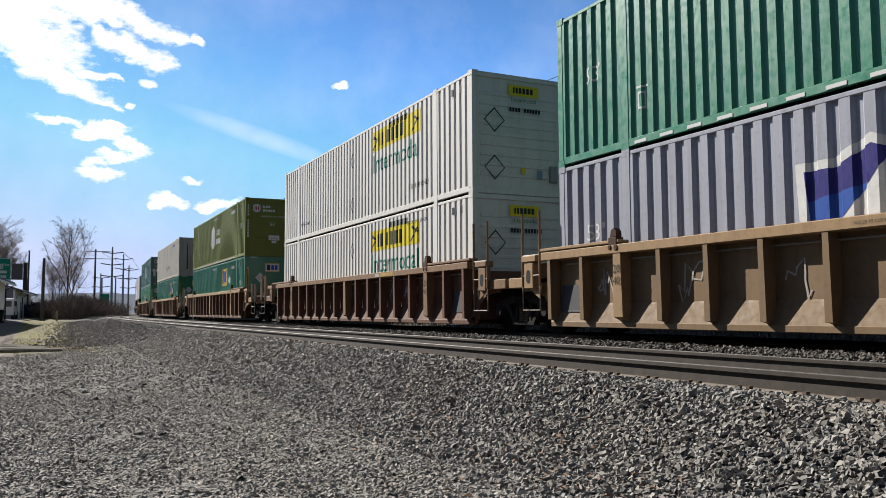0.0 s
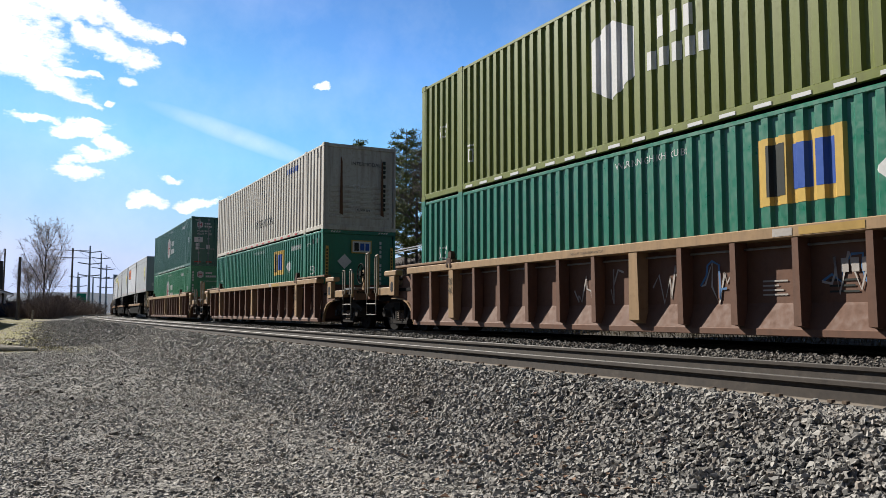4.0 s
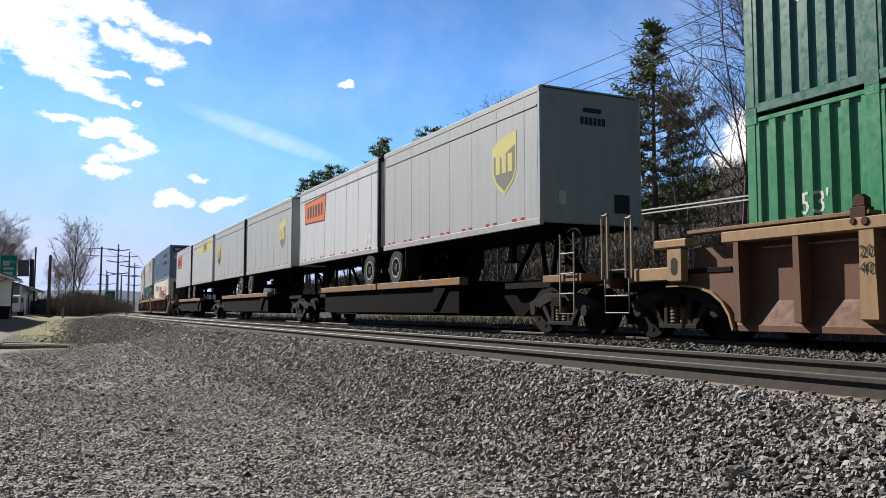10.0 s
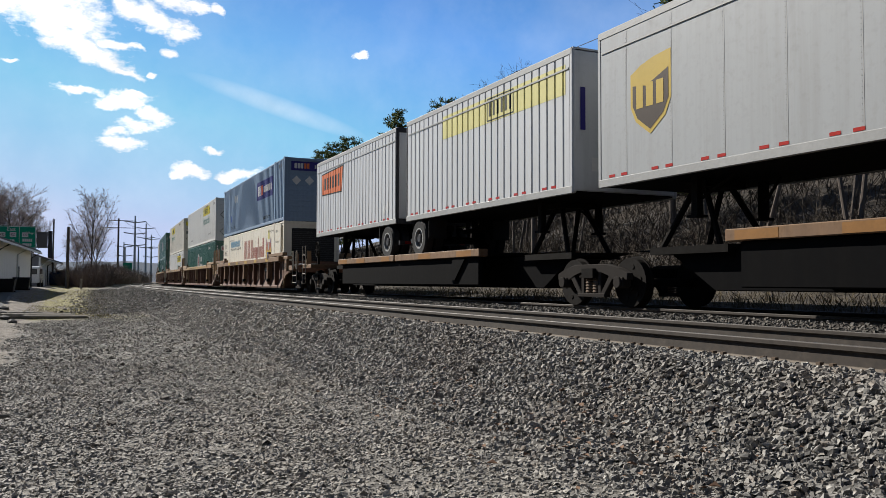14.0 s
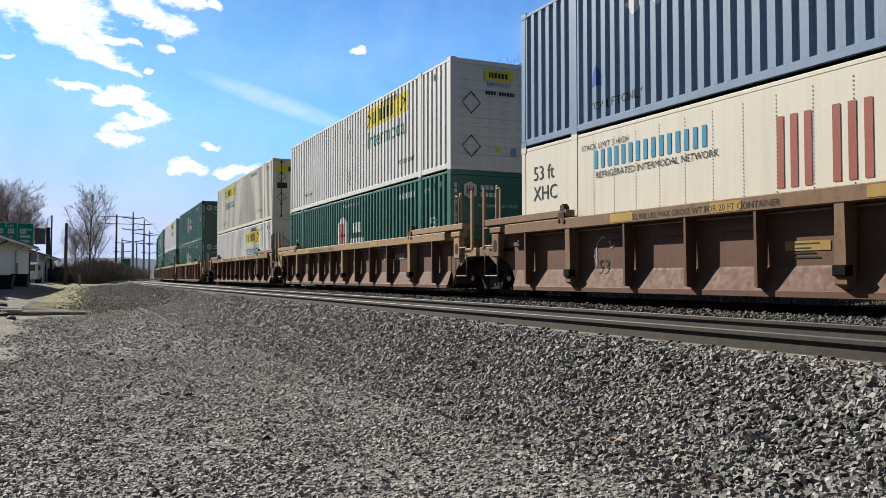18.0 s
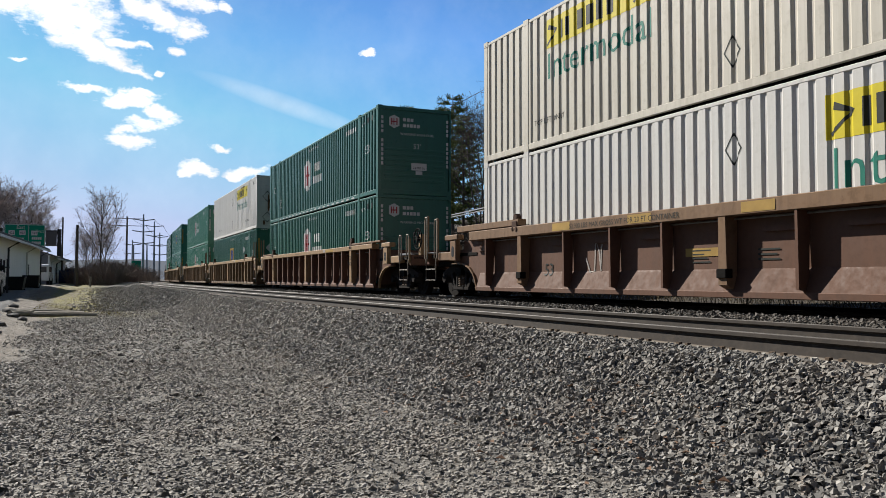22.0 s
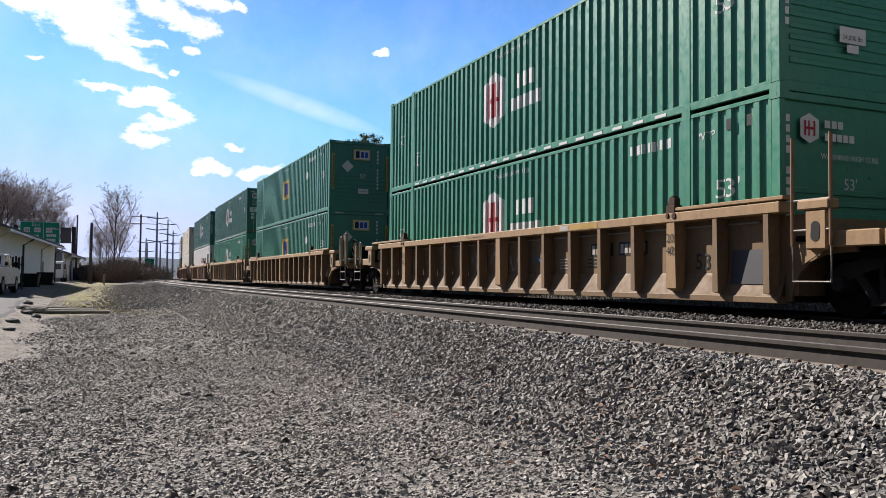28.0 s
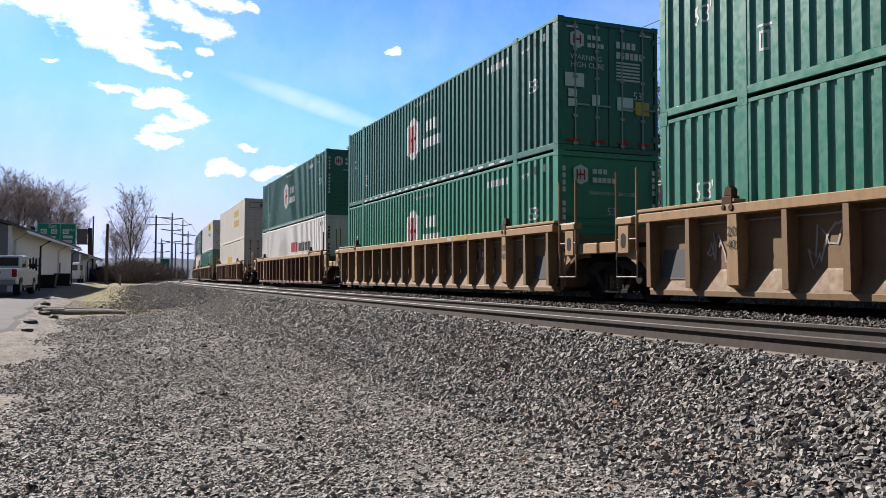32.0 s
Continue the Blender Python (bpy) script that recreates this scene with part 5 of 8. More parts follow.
    for i in range(18):
        box(grille, -WIDE + 0.42, WIDE - 0.27, -HALF - 0.005, -HALF + 0.03, 0.95 + i * 0.085, 0.985 + i * 0.085)
    part("grille", grille, MAT["dark_metal"], unit)
    bm = bmesh.new()
    for x in (-WIDE + 0.03, WIDE - 0.13):
        box(bm, x + 0.002, x + 0.098, -HALF + 0.005, -HALF + 0.1, 0.13, CONT_H - 0.13)
        tube(bm, [(x + 0.05, -HALF + 0.1, CONT_H - 0.3), (x + 0.05, -7.46, 0.45)], 0.045, 6)
        for z in (0.05, CONT_H - 0.17):
            box(bm, x + 0.004, x + 0.096, -HALF + 0.1, -7.45, z, z + 0.1)
    part("unit_frame", bm, MAT["cream"], t, "cream frame round the cooling unit")
    boxes("fuel_tank", MAT["cream"], t, (-WIDE + 0.3, WIDE - 0.3, -HALF + 0.06, -7.48, 0.17, 0.62), bevel=0.06)
    return t


def logistics_box():
    t = new("container")
    skin = container_shell(t, MAT["white"], MAT["white"], corrugation(0.277, 0.02, 0.6), "panel")
    lay(t, "name_lettering", "red", on_side(flat_shapes(bars(0, 0, (0.45, 0.4, 0.45), 0.5, 0.08)), -0.65, 1.45, skin), "red painted lettering")
    lay(t, "name_lettering", "dk_line", on_side(flat_shapes(bars(1.6, 0, (0.12, 0.34, 0.34, 0.12, 0.3, 0.3, 0.12, 0.28, 0.28), 0.42, 0.08)), -0.65, 1.45, skin), "dark painted lettering")
    lay(t, "end_lettering", "dk_line", on_end(flat_shapes(bars(-0.1, 0, (0.2, 0.18, 0.2), 0.26, 0.04)), 0, 1.95, lift=0.03), "dark painted lettering")
    lay(t, "end_marking", "dk_line", on_end(flat_shapes([rect(0, -i * 0.15, 0.07, 0.1 - i * 0.15) for i in range(11) if i != 4]), -WIDE + 0.1, 2.3, lift=0.008))
    slots(t)
    return t


def ivory_pair_box(upper):
    t = new("container")
    skin = container_shell(t, MAT["ivory"], MAT["ivory"], corrugation(0.277, 0.015, 0.6), "ribbed" if upper else "doors")
    lay(t, "name_lettering", "gold", on_side(flat_shapes(bars(0, 0.45, (0.4,) * 6, 0.5, 0.08) + bars(0, -0.3, (0.4,) * 6, 0.5, 0.08)) if upper else flat_shapes([rect(0, -0.2, 3.0, 0.4)]), -2.0 if upper else 2.0, 1.4, skin), "yellow-brown painted lettering")
    if upper:
        lay(t, "end_panel", "dk_line", on_end(flat_shapes(frame_of(-0.95, -0.2, 0.95, 0.22, 0.03) + bars(-0.2, -0.1, (0.1,) * 5, 0.2, 0.05)), 0, 2.4, lift=0.03), "dark-framed name panel")
    return t


# ---- bogies and cars ----
def wheelset_mesh():
    bm = bmesh.new()
    disc(bm, "x", (0, 0), 0.085, -0.98, 0.98, 12)
    for s in (-1, 1):
        disc(bm, "x", (0, 0), 0.455, min(s * 0.70, s * 0.83), max(s * 0.70, s * 0.83), 28)
        disc(bm, "x", (0, 0), 0.485, min(s * 0.672, s * 0.70), max(s * 0.672, s * 0.70), 28)
        disc(bm, "x", (0, 0), 0.17, min(s * 0.83, s * 0.875), max(s * 0.83, s * 0.875), 16)
        for k in range(6):
            a = k * math.pi / 3
            disc(bm, "x", (0.30 * math.cos(a), 0.30 * math.sin(a)), 0.045, min(s * 0.83, s * 0.842), max(s * 0.83, s * 0.842), 8)
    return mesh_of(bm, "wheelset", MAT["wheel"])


WHEELSET = wheelset_mesh()


def frame_mesh(sign):
    bm = bmesh.new()
    x0, x1 = (-1.07, -0.93) if sign < 0 else (0.93, 1.07)
    top = [(-1.12, 0.62), (-1.12, 0.50), (-0.72, 0.50), (-0.55, 0.60), (-0.34, 0.66), (0.34, 0.66), (0.55, 0.60), (0.72, 0.50), (1.12, 0.50), (1.12, 0.62), (0.85, 0.72), (0.5, 0.80), (-0.5, 0.80), (-0.85, 0.72)]
    prism(bm, top, "x", x0, x1)
    for s in (-1, 1):
        prism(bm, [(s * 0.74, 0.60), (s * 0.60, 0.64), (s * 0.30, 0.25), (s * 0.42, 0.22)][::s], "x", x0 + 0.01, x1 - 0.01)
        box(bm, x0 + 0.01, x1 - 0.01, min(s * 0.22, s * 0.32), max(s * 0.22, s * 0.32), 0.2, 0.70)
        box(bm, x0 - 0.03, x1 + 0.03, min(s * 0.77, s * 1.02), max(s * 0.77, s * 1.02), 0.38, 0.55)
        disc(bm, "x", (s * 0.89, 0.455), 0.11, x0 - 0.07, x1 + 0.05, 14)
    box(bm, x0, x1, -0.44, 0.44, 0.17, 0.25)
    return mesh_of(bm, "side_frame", MAT["shaded_steel"], 0.012)


FRAMES = {-1: frame_mesh(-1), 1: frame_mesh(1)}


def spring_mesh():
    """One coil spring, its turns in one piece."""
    bm = bmesh.new()
    prof = [(0.085 if k % 2 else 0.062, 0.25 + k * 0.028) for k in range(12)]
    rows = [[bm.verts.new((r * math.cos(i * math.pi / 5), r * math.sin(i * math.pi / 5), z)) for i in range(10)] for r, z in prof]
    for p, q in zip(rows, rows[1:]):
        for i in range(10):
            bm.faces.new((p[i], p[(i + 1) % 10], q[(i + 1) % 10], q[i]))
    bm.faces.new(rows[0][::-1])
    bm.faces.new(rows[-1])
    return mesh_of(bm, "spring", MAT["rail_brown"])


SPRING = spring_mesh()


def add_truck(thing, y, wheels):
    bm = bmesh.new()
    box(bm, -1.15, 1.15, -0.18, 0.18, 0.54, 0.72)
    disc(bm, "z", (0, 0), 0.22, 0.72, 0.80, 16)
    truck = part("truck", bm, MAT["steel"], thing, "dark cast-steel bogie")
    truck.location.y = y
    for s in (-1, 1):
        f = new("side_frame", FRAMES[s])
        f.parent = truck
        for d in (-0.11, 0.11):
            sp = new("spring", SPRING)
            sp.parent = truck
            sp.location = (s * 1.0, d, 0)
    for d in (-0.89, 0.89):
        w = new("wheelset", WHEELSET)
        w.parent = truck
        w.location = (0, d, 0.455)
    return truck


ART, COUP = HALF + 1.73, HALF + 3.62  # where units meet: shared bogie, or couplers


def ladder(name, mat, thing, x, y, z0, z1, w=0.42, rungs=3, r=0.016):
    bm = bmesh.new()
    tube(bm, [(x, y - w / 2, z1), (x, y - w / 2, z0), (x, y + w / 2, z0), (x, y + w / 2, z1)], r, 6)
    for i in range(1, rungs):
        z = z0 + (z1 - z0) * i / rungs
        tube(bm, [(x, y - w / 2, z), (x, y + w / 2, z)], r, 6)
    return part(name, bm, mat, thing, "round-bar step ladder")


def upright_post(t, s, y, z0, z1, mat):
    boxes("upright", mat, t, (s * 1.43 - 0.03, s * 1.43 + 0.03, y - 0.045, y + 0.045, z0, z1), label="flat upright post", bevel=0.012)


def bent_rail(t, s, ya, yb, z0, z1, x=1.47):
    """A handrail bent from one bar: up, across, down."""
    bm = bmesh.new()
    tube(bm, [(s * x, ya, z0), (s * x, ya, z1 - 0.05), (s * x, ya + (yb - ya) * 0.12, z1), (s * x, yb - (yb - ya) * 0.12, z1), (s * x, yb, z1 - 0.05), (s * x, yb, z0)], 0.018, 6)
    return part("handrail", bm, MAT["grab"], t, "bent round-bar handrail")


def end_structure(t, sgn, kind, body, trim, handbrake=False, style=0):
    """Decks, wheel arches, ladders and bogie at one end; sgn is -1 at the head."""
    def yy(a, b):
        return (sgn * (HALF + a), sgn * (HALF + b)) if sgn > 0 else (sgn * (HALF + b), sgn * (HALF + a))
    reach = (ART if kind == "art" else COUP - 0.45) - HALF
    boxes("end_bulkhead", body, t, (-1.30, 1.30, *yy(0.12, 0.3), 0.28, 1.38), bevel=0.01)
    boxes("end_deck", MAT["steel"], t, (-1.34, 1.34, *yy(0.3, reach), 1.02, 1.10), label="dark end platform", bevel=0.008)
    boxes("centre_sill", body, t, (-0.33, 0.33, *yy(0.3, reach), 0.72, 1.02), bevel=0.01)
    arch = [(0.26, 0.20), (0.33, 0.42), (0.46, 0.60), (0.66, 0.74), (0.95, 0.83), (1.30, 0.86), (1.62, 0.86)]
    if kind == "art":
        arch = [(d * 0.78, z) for d, z in arch]
    tip = arch[-1][0]
    for s in (-1, 1):
        # skirt plate cut round the wheels, and the flange that follows the cut
        bm = bmesh.new()
        prism(bm, [(sgn * (HALF + d), z) for d, z in arch + [(tip, 1.0), (tip - 0.55, 1.08), (tip - 0.62, 1.40), (0.1, 1.40), (0.1, 0.20)]], "x", s * 1.285, s * 1.325)
        part("wheel_arch_plate", bm, body, t)
        if kind == "coup":
            bm = bmesh.new()
            rings = [[bm.verts.new((s * x, sgn * (HALF + d + o), z - o)) for x, o in ((1.30, 0.0), (1.38, 0.0), (1.38, 0.03), (1.30, 0.03))] for d, z in arch]
            for p, q in zip(rings, rings[1:]):
                for k in range(4):
                    bm.faces.new((p[k], p[(k + 1) % 4], q[(k + 1) % 4], q[k]))
            bm.faces.new(rings[0])
            bm.faces.new(rings[-1][::-1])
            part("arch_flange", bm, trim, t, "curved flange over the wheels")
        # pocket bracket with a dark slot, and the cap block above it
        c = 1.12 if kind == "coup" else 0.62
        bracket = boxes("corner_bracket", trim, t, (s * 1.45 - 0.07, s * 1.45 + 0.07, *yy(c, c + 0.34), 0.90, 1.42), bevel=0.02)
        bm = bmesh.new()
        yc = sgn * (HALF + c + 0.17)
        prism(bm, [(yc + 0.075 * math.cos(k * math.pi / 6), 1.08 + (0.12 if math.sin(k * math.pi / 6) > 0 else 0.0) + 0.075 * math.sin(k * math.pi / 6)) for k in range(12)], "x", s * 1.521, s * 1.524)
        part("lifting_slot", bm, MAT["black"], bracket, "dark oval slot")
        boxes("cap_block", trim, t, (s * 1.44 - 0.10, s * 1.44 + 0.10, *yy(c - 0.12, c + (0.62 if kind == "coup" else 0.40)), 1.424, 1.56), bevel=0.02)
        boxes("deck_edge", trim, t, (s * 1.36 - 0.08, s * 1.36 + 0.08, *yy(c + 0.36, min(reach - 0.05, 2.35)), 0.93, 1.14), bevel=0.015)
        # dark gear under the deck edge
        boxes("brake_rigging", MAT["steel"], t, (s * 1.10 - 0.05, s * 1.10 + 0.05, *yy(0.7, reach - 0.2), 0.78, 0.90), bevel=0.01)
    if kind == "art":
        bm = bmesh.new()
        disc(bm, "z", (0, sgn * (HALF + reach - 0.1)), 0.3, 0.8, 1.14, 16)
        part("articulation", bm, MAT["steel"], t, "dark articulated joint")
        for s in (-1, 1):
            d0, d1 = (0.72, 1.30) if style else (0.40, 1.02)
            if style:
                for d in (d0 + 0.12, d1 + 0.16):
                    upright_post(t, s, sgn * (HALF + d), 1.10, 2.50, trim)
                bent_rail(t, s, sgn * (HALF + d0 - 0.08), sgn * (HALF + d0 + 0.10), 1.60, 2.42)
            else:
                for d in (d0, d1):
                    bm = bmesh.new()
                    tube(bm, [(s * 1.50, sgn * (HALF + d), 0.95), (s * 1.50, sgn * (HALF + d), 2.42)], 0.026, 8)
                    part("ladder_rail", bm, MAT["rust_trim"], t, "rusty round ladder rail")
            for z in (1.16, 1.56):
                bm = bmesh.new()
                tube(bm, [(s * 1.50, sgn * (HALF + d0), z), (s * 1.50, sgn * (HALF + d1), z)], 0.017, 6)
                part("rung", bm, MAT["grab"], t, "worn round rung")
            ladder("step_ladder", MAT["grab"], t, s * 1.50, sgn * (HALF + (d0 + d1) / 2), 0.48, 1.0, d1 - d0, 1)
            bm = bmesh.new()
            prism(bm, [(sgn * (HALF + d0 + 0.05), 0.98), (sgn * (HALF + d1), 0.98), (sgn * (HALF + d0 + 0.1), 0.70)], "x", s * 1.42, s * 1.44)
            part("gusset", bm, trim, t, "triangular gusset plate")
    else:
        add_truck(t, sgn * (HALF + 1.75), None)
        boxes("end_beam", body, t, (-1.4, 1.4, *yy(reach - 0.16, reach), 0.84, 1.14), bevel=0.015)
        bm = bmesh.new()
        box(bm, -0.12, 0.12, *yy(reach, COUP + 0.02 - HALF), 0.72, 0.98)
        box(bm, -0.2, 0.2, *yy(COUP - 0.3 - HALF, COUP - 0.02 - HALF), 0.68, 1.0)
        part("coupler", bm, MAT["steel"], t, "dark knuckle coupler", bevel=0.02)
        bm = bmesh.new()
        tube(bm, [(0.3, sgn * (HALF + reach), 0.85), (0.32, sgn * (HALF + reach + 0.25), 0.55), (0.25, sgn * COUP, 0.5)], 0.025, 6)
        part("brake_hose", bm, MAT["rubber"], t)
        for s in (-1, 1):
            d0, d1 = 2.42, 3.06
            ladder("step_ladder", MAT["grab"], t, s * 1.48, sgn * (HALF + (d0 + d1) / 2), 0.42, 1.0, d1 - d0, 2)
            if (sgn < 0) == (body is MAT["tan"]):
                for d, z in ((d0, 2.05), (d1, 2.15)):
                    upright_post(t, s, sgn * (HALF + d), 0.92, z, trim)
                    bent_rail(t, s, sgn * (HALF + d - 0.09), sgn * (HALF + d + 0.07), 1.0, z - 0.04, 1.485)
            else:
                for d in (d0 + 0.03, d1 - 0.03):
                    bent_rail(t, s, sgn * (HALF + d - 0.09), sgn * (HALF + d + 0.09), 1.0, 1.72)
                upright_post(t, s, sgn * (HALF + d1), 0.92, 1.62, trim)
            boxes("grab_step", MAT["galv"], t, (s * 1.36 - 0.1, s * 1.36 + 0.1, *yy(d0, d1), 1.145, 1.165), label="grey open grating step")
        if handbrake:
            y = sgn * (HALF + 2.80)
            boxes("brake_stand", trim, t, (-1.0, -0.8, y - 0.09, y + 0.09, 1.10, 1.75), bevel=0.015)
            bm = bmesh.new()
            pts = [(-1.06, y + 0.3 * math.cos(k * math.pi / 10), 1.62 + 0.3 * math.sin(k * math.pi / 10)) for k in range(21)]
            tube(bm, pts, 0.02, 6)
            for k in range(8):
                tube(bm, [(-1.06, y, 1.62), pts[int(k * 2.5)]], 0.013, 5)
            disc(bm, "x", (y, 1.62), 0.07, -1.1, -0.98, 12)
            part("brake_wheel", bm, MAT["steel"], t, "black spoked hand-brake wheel")
            boxes("grating", MAT["galv"], t, (-1.1, -0.35, *yy(1.5, 2.4), 1.20, 1.23), label="grey open grating")
            if body is MAT["tan"]:
                boxes("equipment_box", MAT["steel"], t, (-0.6, 0.5, *yy(0.75, 1.5), 1.10, 1.72), label="dark equipment box on the platform", bevel=0.02)


def well_car(body_key, trim_key, front, rear, style):
    """Double-stack well unit: side sheets with posts, chords, sills, floor, ends."""
    body, trim = MAT[body_key], MAT[trim_key]
    t = new("well_car")
    if style == 0:
        posts = [-6.05 + (i - 2) * 12.1 / 12 for i in range(17)]
        main = [2, 8, 14]
    else:
        posts = [-7.5, -5.95, -4.25, -2.75, -1.35, 0.0, 1.35, 2.75, 4.25, 5.95, 7.5]
        main = [1, 5, 9]
    for s in (-1, 1):
        bm = bmesh.new()
        prism(bm, [(s * 1.335, 1.42), (s * 1.337, 0.60), (s * 1.350, 0.57), (s * 1.45, 0.26), (s * 1.42, 0.26), (s * 1.325, 0.58), (s * 1.315, 1.42)], "y", -HALF - 0.12, HALF + 0.12)
        part("side_sheet", bm, body, t)
        boxes("top_chord", trim, t, (min(s * 1.33, s * 1.585), max(s * 1.33, s * 1.585), -HALF - 0.25, HALF + 0.25, 1.42 if style == 0 else 1.365, 1.575), bevel=0.012)
        boxes("side_sill", body, t, (min(s * 1.28, s * 1.46), max(s * 1.28, s * 1.46), -HALF - 0.1, HALF + 0.1, 0.17, 0.27), bevel=0.01)
        for i, y in enumerate(posts):
            w = (0.095 if i in main else 0.045) if style == 0 else (0.07 if i in main else 0.022)
            bm = bmesh.new()
            lo, hi = w * 1.25, w
            pts = ((1.335, 1.42), (1.575, 1.42), (1.565, 0.36 if i in main else 0.31), (1.38, 0.28))
            va = [bm.verts.new((s * x, y - (hi if z > 1 else lo), z)) for x, z in pts]
            vb = [bm.verts.new((s * x, y + (hi if z > 1 else lo), z)) for x, z in pts]
            bm.faces.new(va)
            bm.faces.new(vb[::-1])
            for k in range(4):
                bm.faces.new((va[k], vb[k], vb[(k + 1) % 4], va[(k + 1) % 4]))
            part("side_post", bm, trim if i in main else body, t)
            if s < 0 and i not in main and style == 1:
                boxes("stiffener", body, t, (-1.40, -1.335, y + 0.12, y + 0.75, 1.12, 1.20))
        # raised guides at both ends, with the box locks
        for sg in (-1, 1):
            kind = front if sg < 0 else rear
            out = HALF + (0.95 if kind == "coup" else 0.30) + (0.9 if style and kind == "art" else 0.0)
            a, b = sorted((sg * (POST_Y - 0.1), sg * out))
            bm = bmesh.new()
            if style:
                prism(bm, [(a, 1.60), (b, 1.60), (b, 1.74), (a, 1.74)], "x", min(s * 1.36, s * 1.56), max(s * 1.36, s * 1.56))
            else:
                prism(bm, [(a, 1.60), (b, 1.60), (b, 1.655), (a, 1.655)], "x", min(s * 1.34, s * 1.57), max(s * 1.34, s * 1.57))
                for k in range(5):
                    yk = a + 0.15 + k * (b - a - 0.3) / 4
                    box(bm, min(s * 1.40, s * 1.54), max(s * 1.40, s * 1.54), yk - 0.02, yk + 0.02, 1.575, 1.60)
            part("raised_guide", bm, trim if style or body_key == "tan" else MAT["rust_trim"], t, "worn raised edge guide", bevel=0.008)
            bm = bmesh.new()
            yk = sg * POST_Y + 0.05
            x0, x1 = sorted((s * 1.42, s * 1.58))
            box(bm, x0, x1, yk - 0.11, yk + 0.11, 1.56, 1.70)
            prism(bm, [(yk - 0.09, 1.70), (yk + 0.09, 1.70), (yk + 0.06, 1.83), (yk - 0.02, 1.86), (yk - 0.09, 1.80)], "x", x0 + 0.02, x1 - 0.02)
            disc(bm, "x", (yk - 0.1, 1.52), 0.055, x0 - 0.02, x1 + 0.05, 10)
            disc(bm, "x", (yk + 0.06, 1.53), 0.045, x0 - 0.02, x1 + 0.04, 10)
            part("container_lock", bm, MAT["lock"], t, "rusty locking bracket", bevel=0.01)
        # a thin pipe under the chord
        bm = bmesh.new()
        tube(bm, [(s * 1.38, -HALF + 0.3, 1.33), (s * 1.38, HALF - 0.3, 1.33)], 0.017, 6)
        part("air_pipe", bm, MAT["galv"], t, "thin grey air pipe")
    for i in range(6):
        y = -HALF + 0.5 + i * (CONT_L - 1.0) / 5
        boxes("floor_beam", body, t, (-1.33, 1.33, y - 0.15, y + 0.15, 0.17, 0.305))
    skin = Skin([(-9, 0), (9, 0)], 1.341)
    skin.slope = 0.36
    chord = Skin([(-9, 0), (9, 0)], 1.587)
    post = Skin([(-9, 0), (9, 0)], 1.565)
    ink = "dk_line"
    for b in (posts[main[0]], posts[main[2]]) if style == 0 else ():
        lay(t, "post_number", ink, on_side(text_mesh("20\n40", 0.2, "CENTER"), b, 1.1, Skin([(-9, 0), (9, 0)], 1.577), 0.006))
    rng = random.Random(hash_of(body_key + front + rear) + style)
    mid = [(posts[i] + posts[i + 1]) / 2 for i in range(len(posts) - 1)]
    lay(t, "well_length_mark", "dk_line", on_side(text_mesh("53", 0.36, "CENTER"), mid[1 if style == 0 else 8], 0.66 if style == 0 else 0.52, skin, 0.006))
    lay(t, "stencil_lines", "wh_faded" if style == 0 else ink, on_side(flat_shapes([rect(-0.2, i * 0.06, 0.2 - 0.07 * (i % 3), i * 0.06 + 0.022) for i in range(4)]), mid[5], 0.70, skin, 0.006), "small stencilled notice")
    lay(t, "stencil_lines", ink, on_side(flat_shapes([rect(-0.2, i * 0.07, 0.2 - 0.05 * (i % 2), i * 0.07 + 0.025) for i in range(3)]), mid[4], 0.72, skin, 0.006), "small stencilled notice")
    lay(t, "chord_lettering", ink, on_side(text_mesh("52,900 LBS MAX GROSS WT FOR 20 FT CONTAINER" if style else "NO 20 FT CONTAINERS ON TOP", 0.135 if style else 0.06), 4.0 if style else 1.6, 1.412 if style else 1.47, chord, 0.004))
    if body_key == "tan":
        lay(t, "number_panel", "dk_line", on_side(flat_shapes([rect(0, 0, 0.72, 0.24)]), -3.45, 0.93, skin, 0.006), "black number panel")
        lay(t, "number_panel", "dk_line", on_side(flat_shapes([rect(0, 0, 0.82, 0.24)]), -4.35, 0.93, skin, 0.006), "black number panel")
    lay(t, "car_marking", "wh_faded", on_side(flat_shapes(bars(0, 0, (0.1,) * 4, 0.17, 0.04)), -3.5, 0.965, skin, 0.012), "white stencilled marking")
    lay(t, "car_marking", "wh_faded", on_side(flat_shapes(bars(0, 0, (0.09,) * 6, 0.17, 0.035)), -4.4, 0.965, skin, 0.012), "white stencilled marking")
    if style == 0:
        for y, words in [(mid[0], "")] * (front == "art") + [(mid[-1], "1251")] * (rear == "art"):
            lay(t, "marking_panel", "slate", on_side(flat_shapes([rect(-0.36, 0.0, 0.34, 0.50)]), y, 0.44, skin, 0.010), "slate-grey painted marking panel")
            if words:
                lay(t, "panel_number", "wh_faded", on_side(text_mesh(words, 0.30, "CENTER"), y, 0.60, skin, 0.016))
            lay(t, "panel_lines", "wh_faded", on_side(flat_shapes([rect(-0.26, i * 0.055, 0.24 - 0.08 * (i % 2), i * 0.055 + 0.022) for i in range(3 if words else 7)]), y, 0.46 if words else 0.52, skin, 0.016), "small white stencilled lines")
        lay(t, "chord_patch", "ochre_yellow", on_side(flat_shapes([rect(0, 0, 0.9, 0.10)]), -3.1, 1.445, chord, 0.003), "worn yellow reflective patch")
        lay(t, "chord_notice", "wh_faded", on_side(flat_shapes([rect(0, 0, 0.3, 0.10)]), -2.7, 1.445, chord, 0.003), "small white notice")
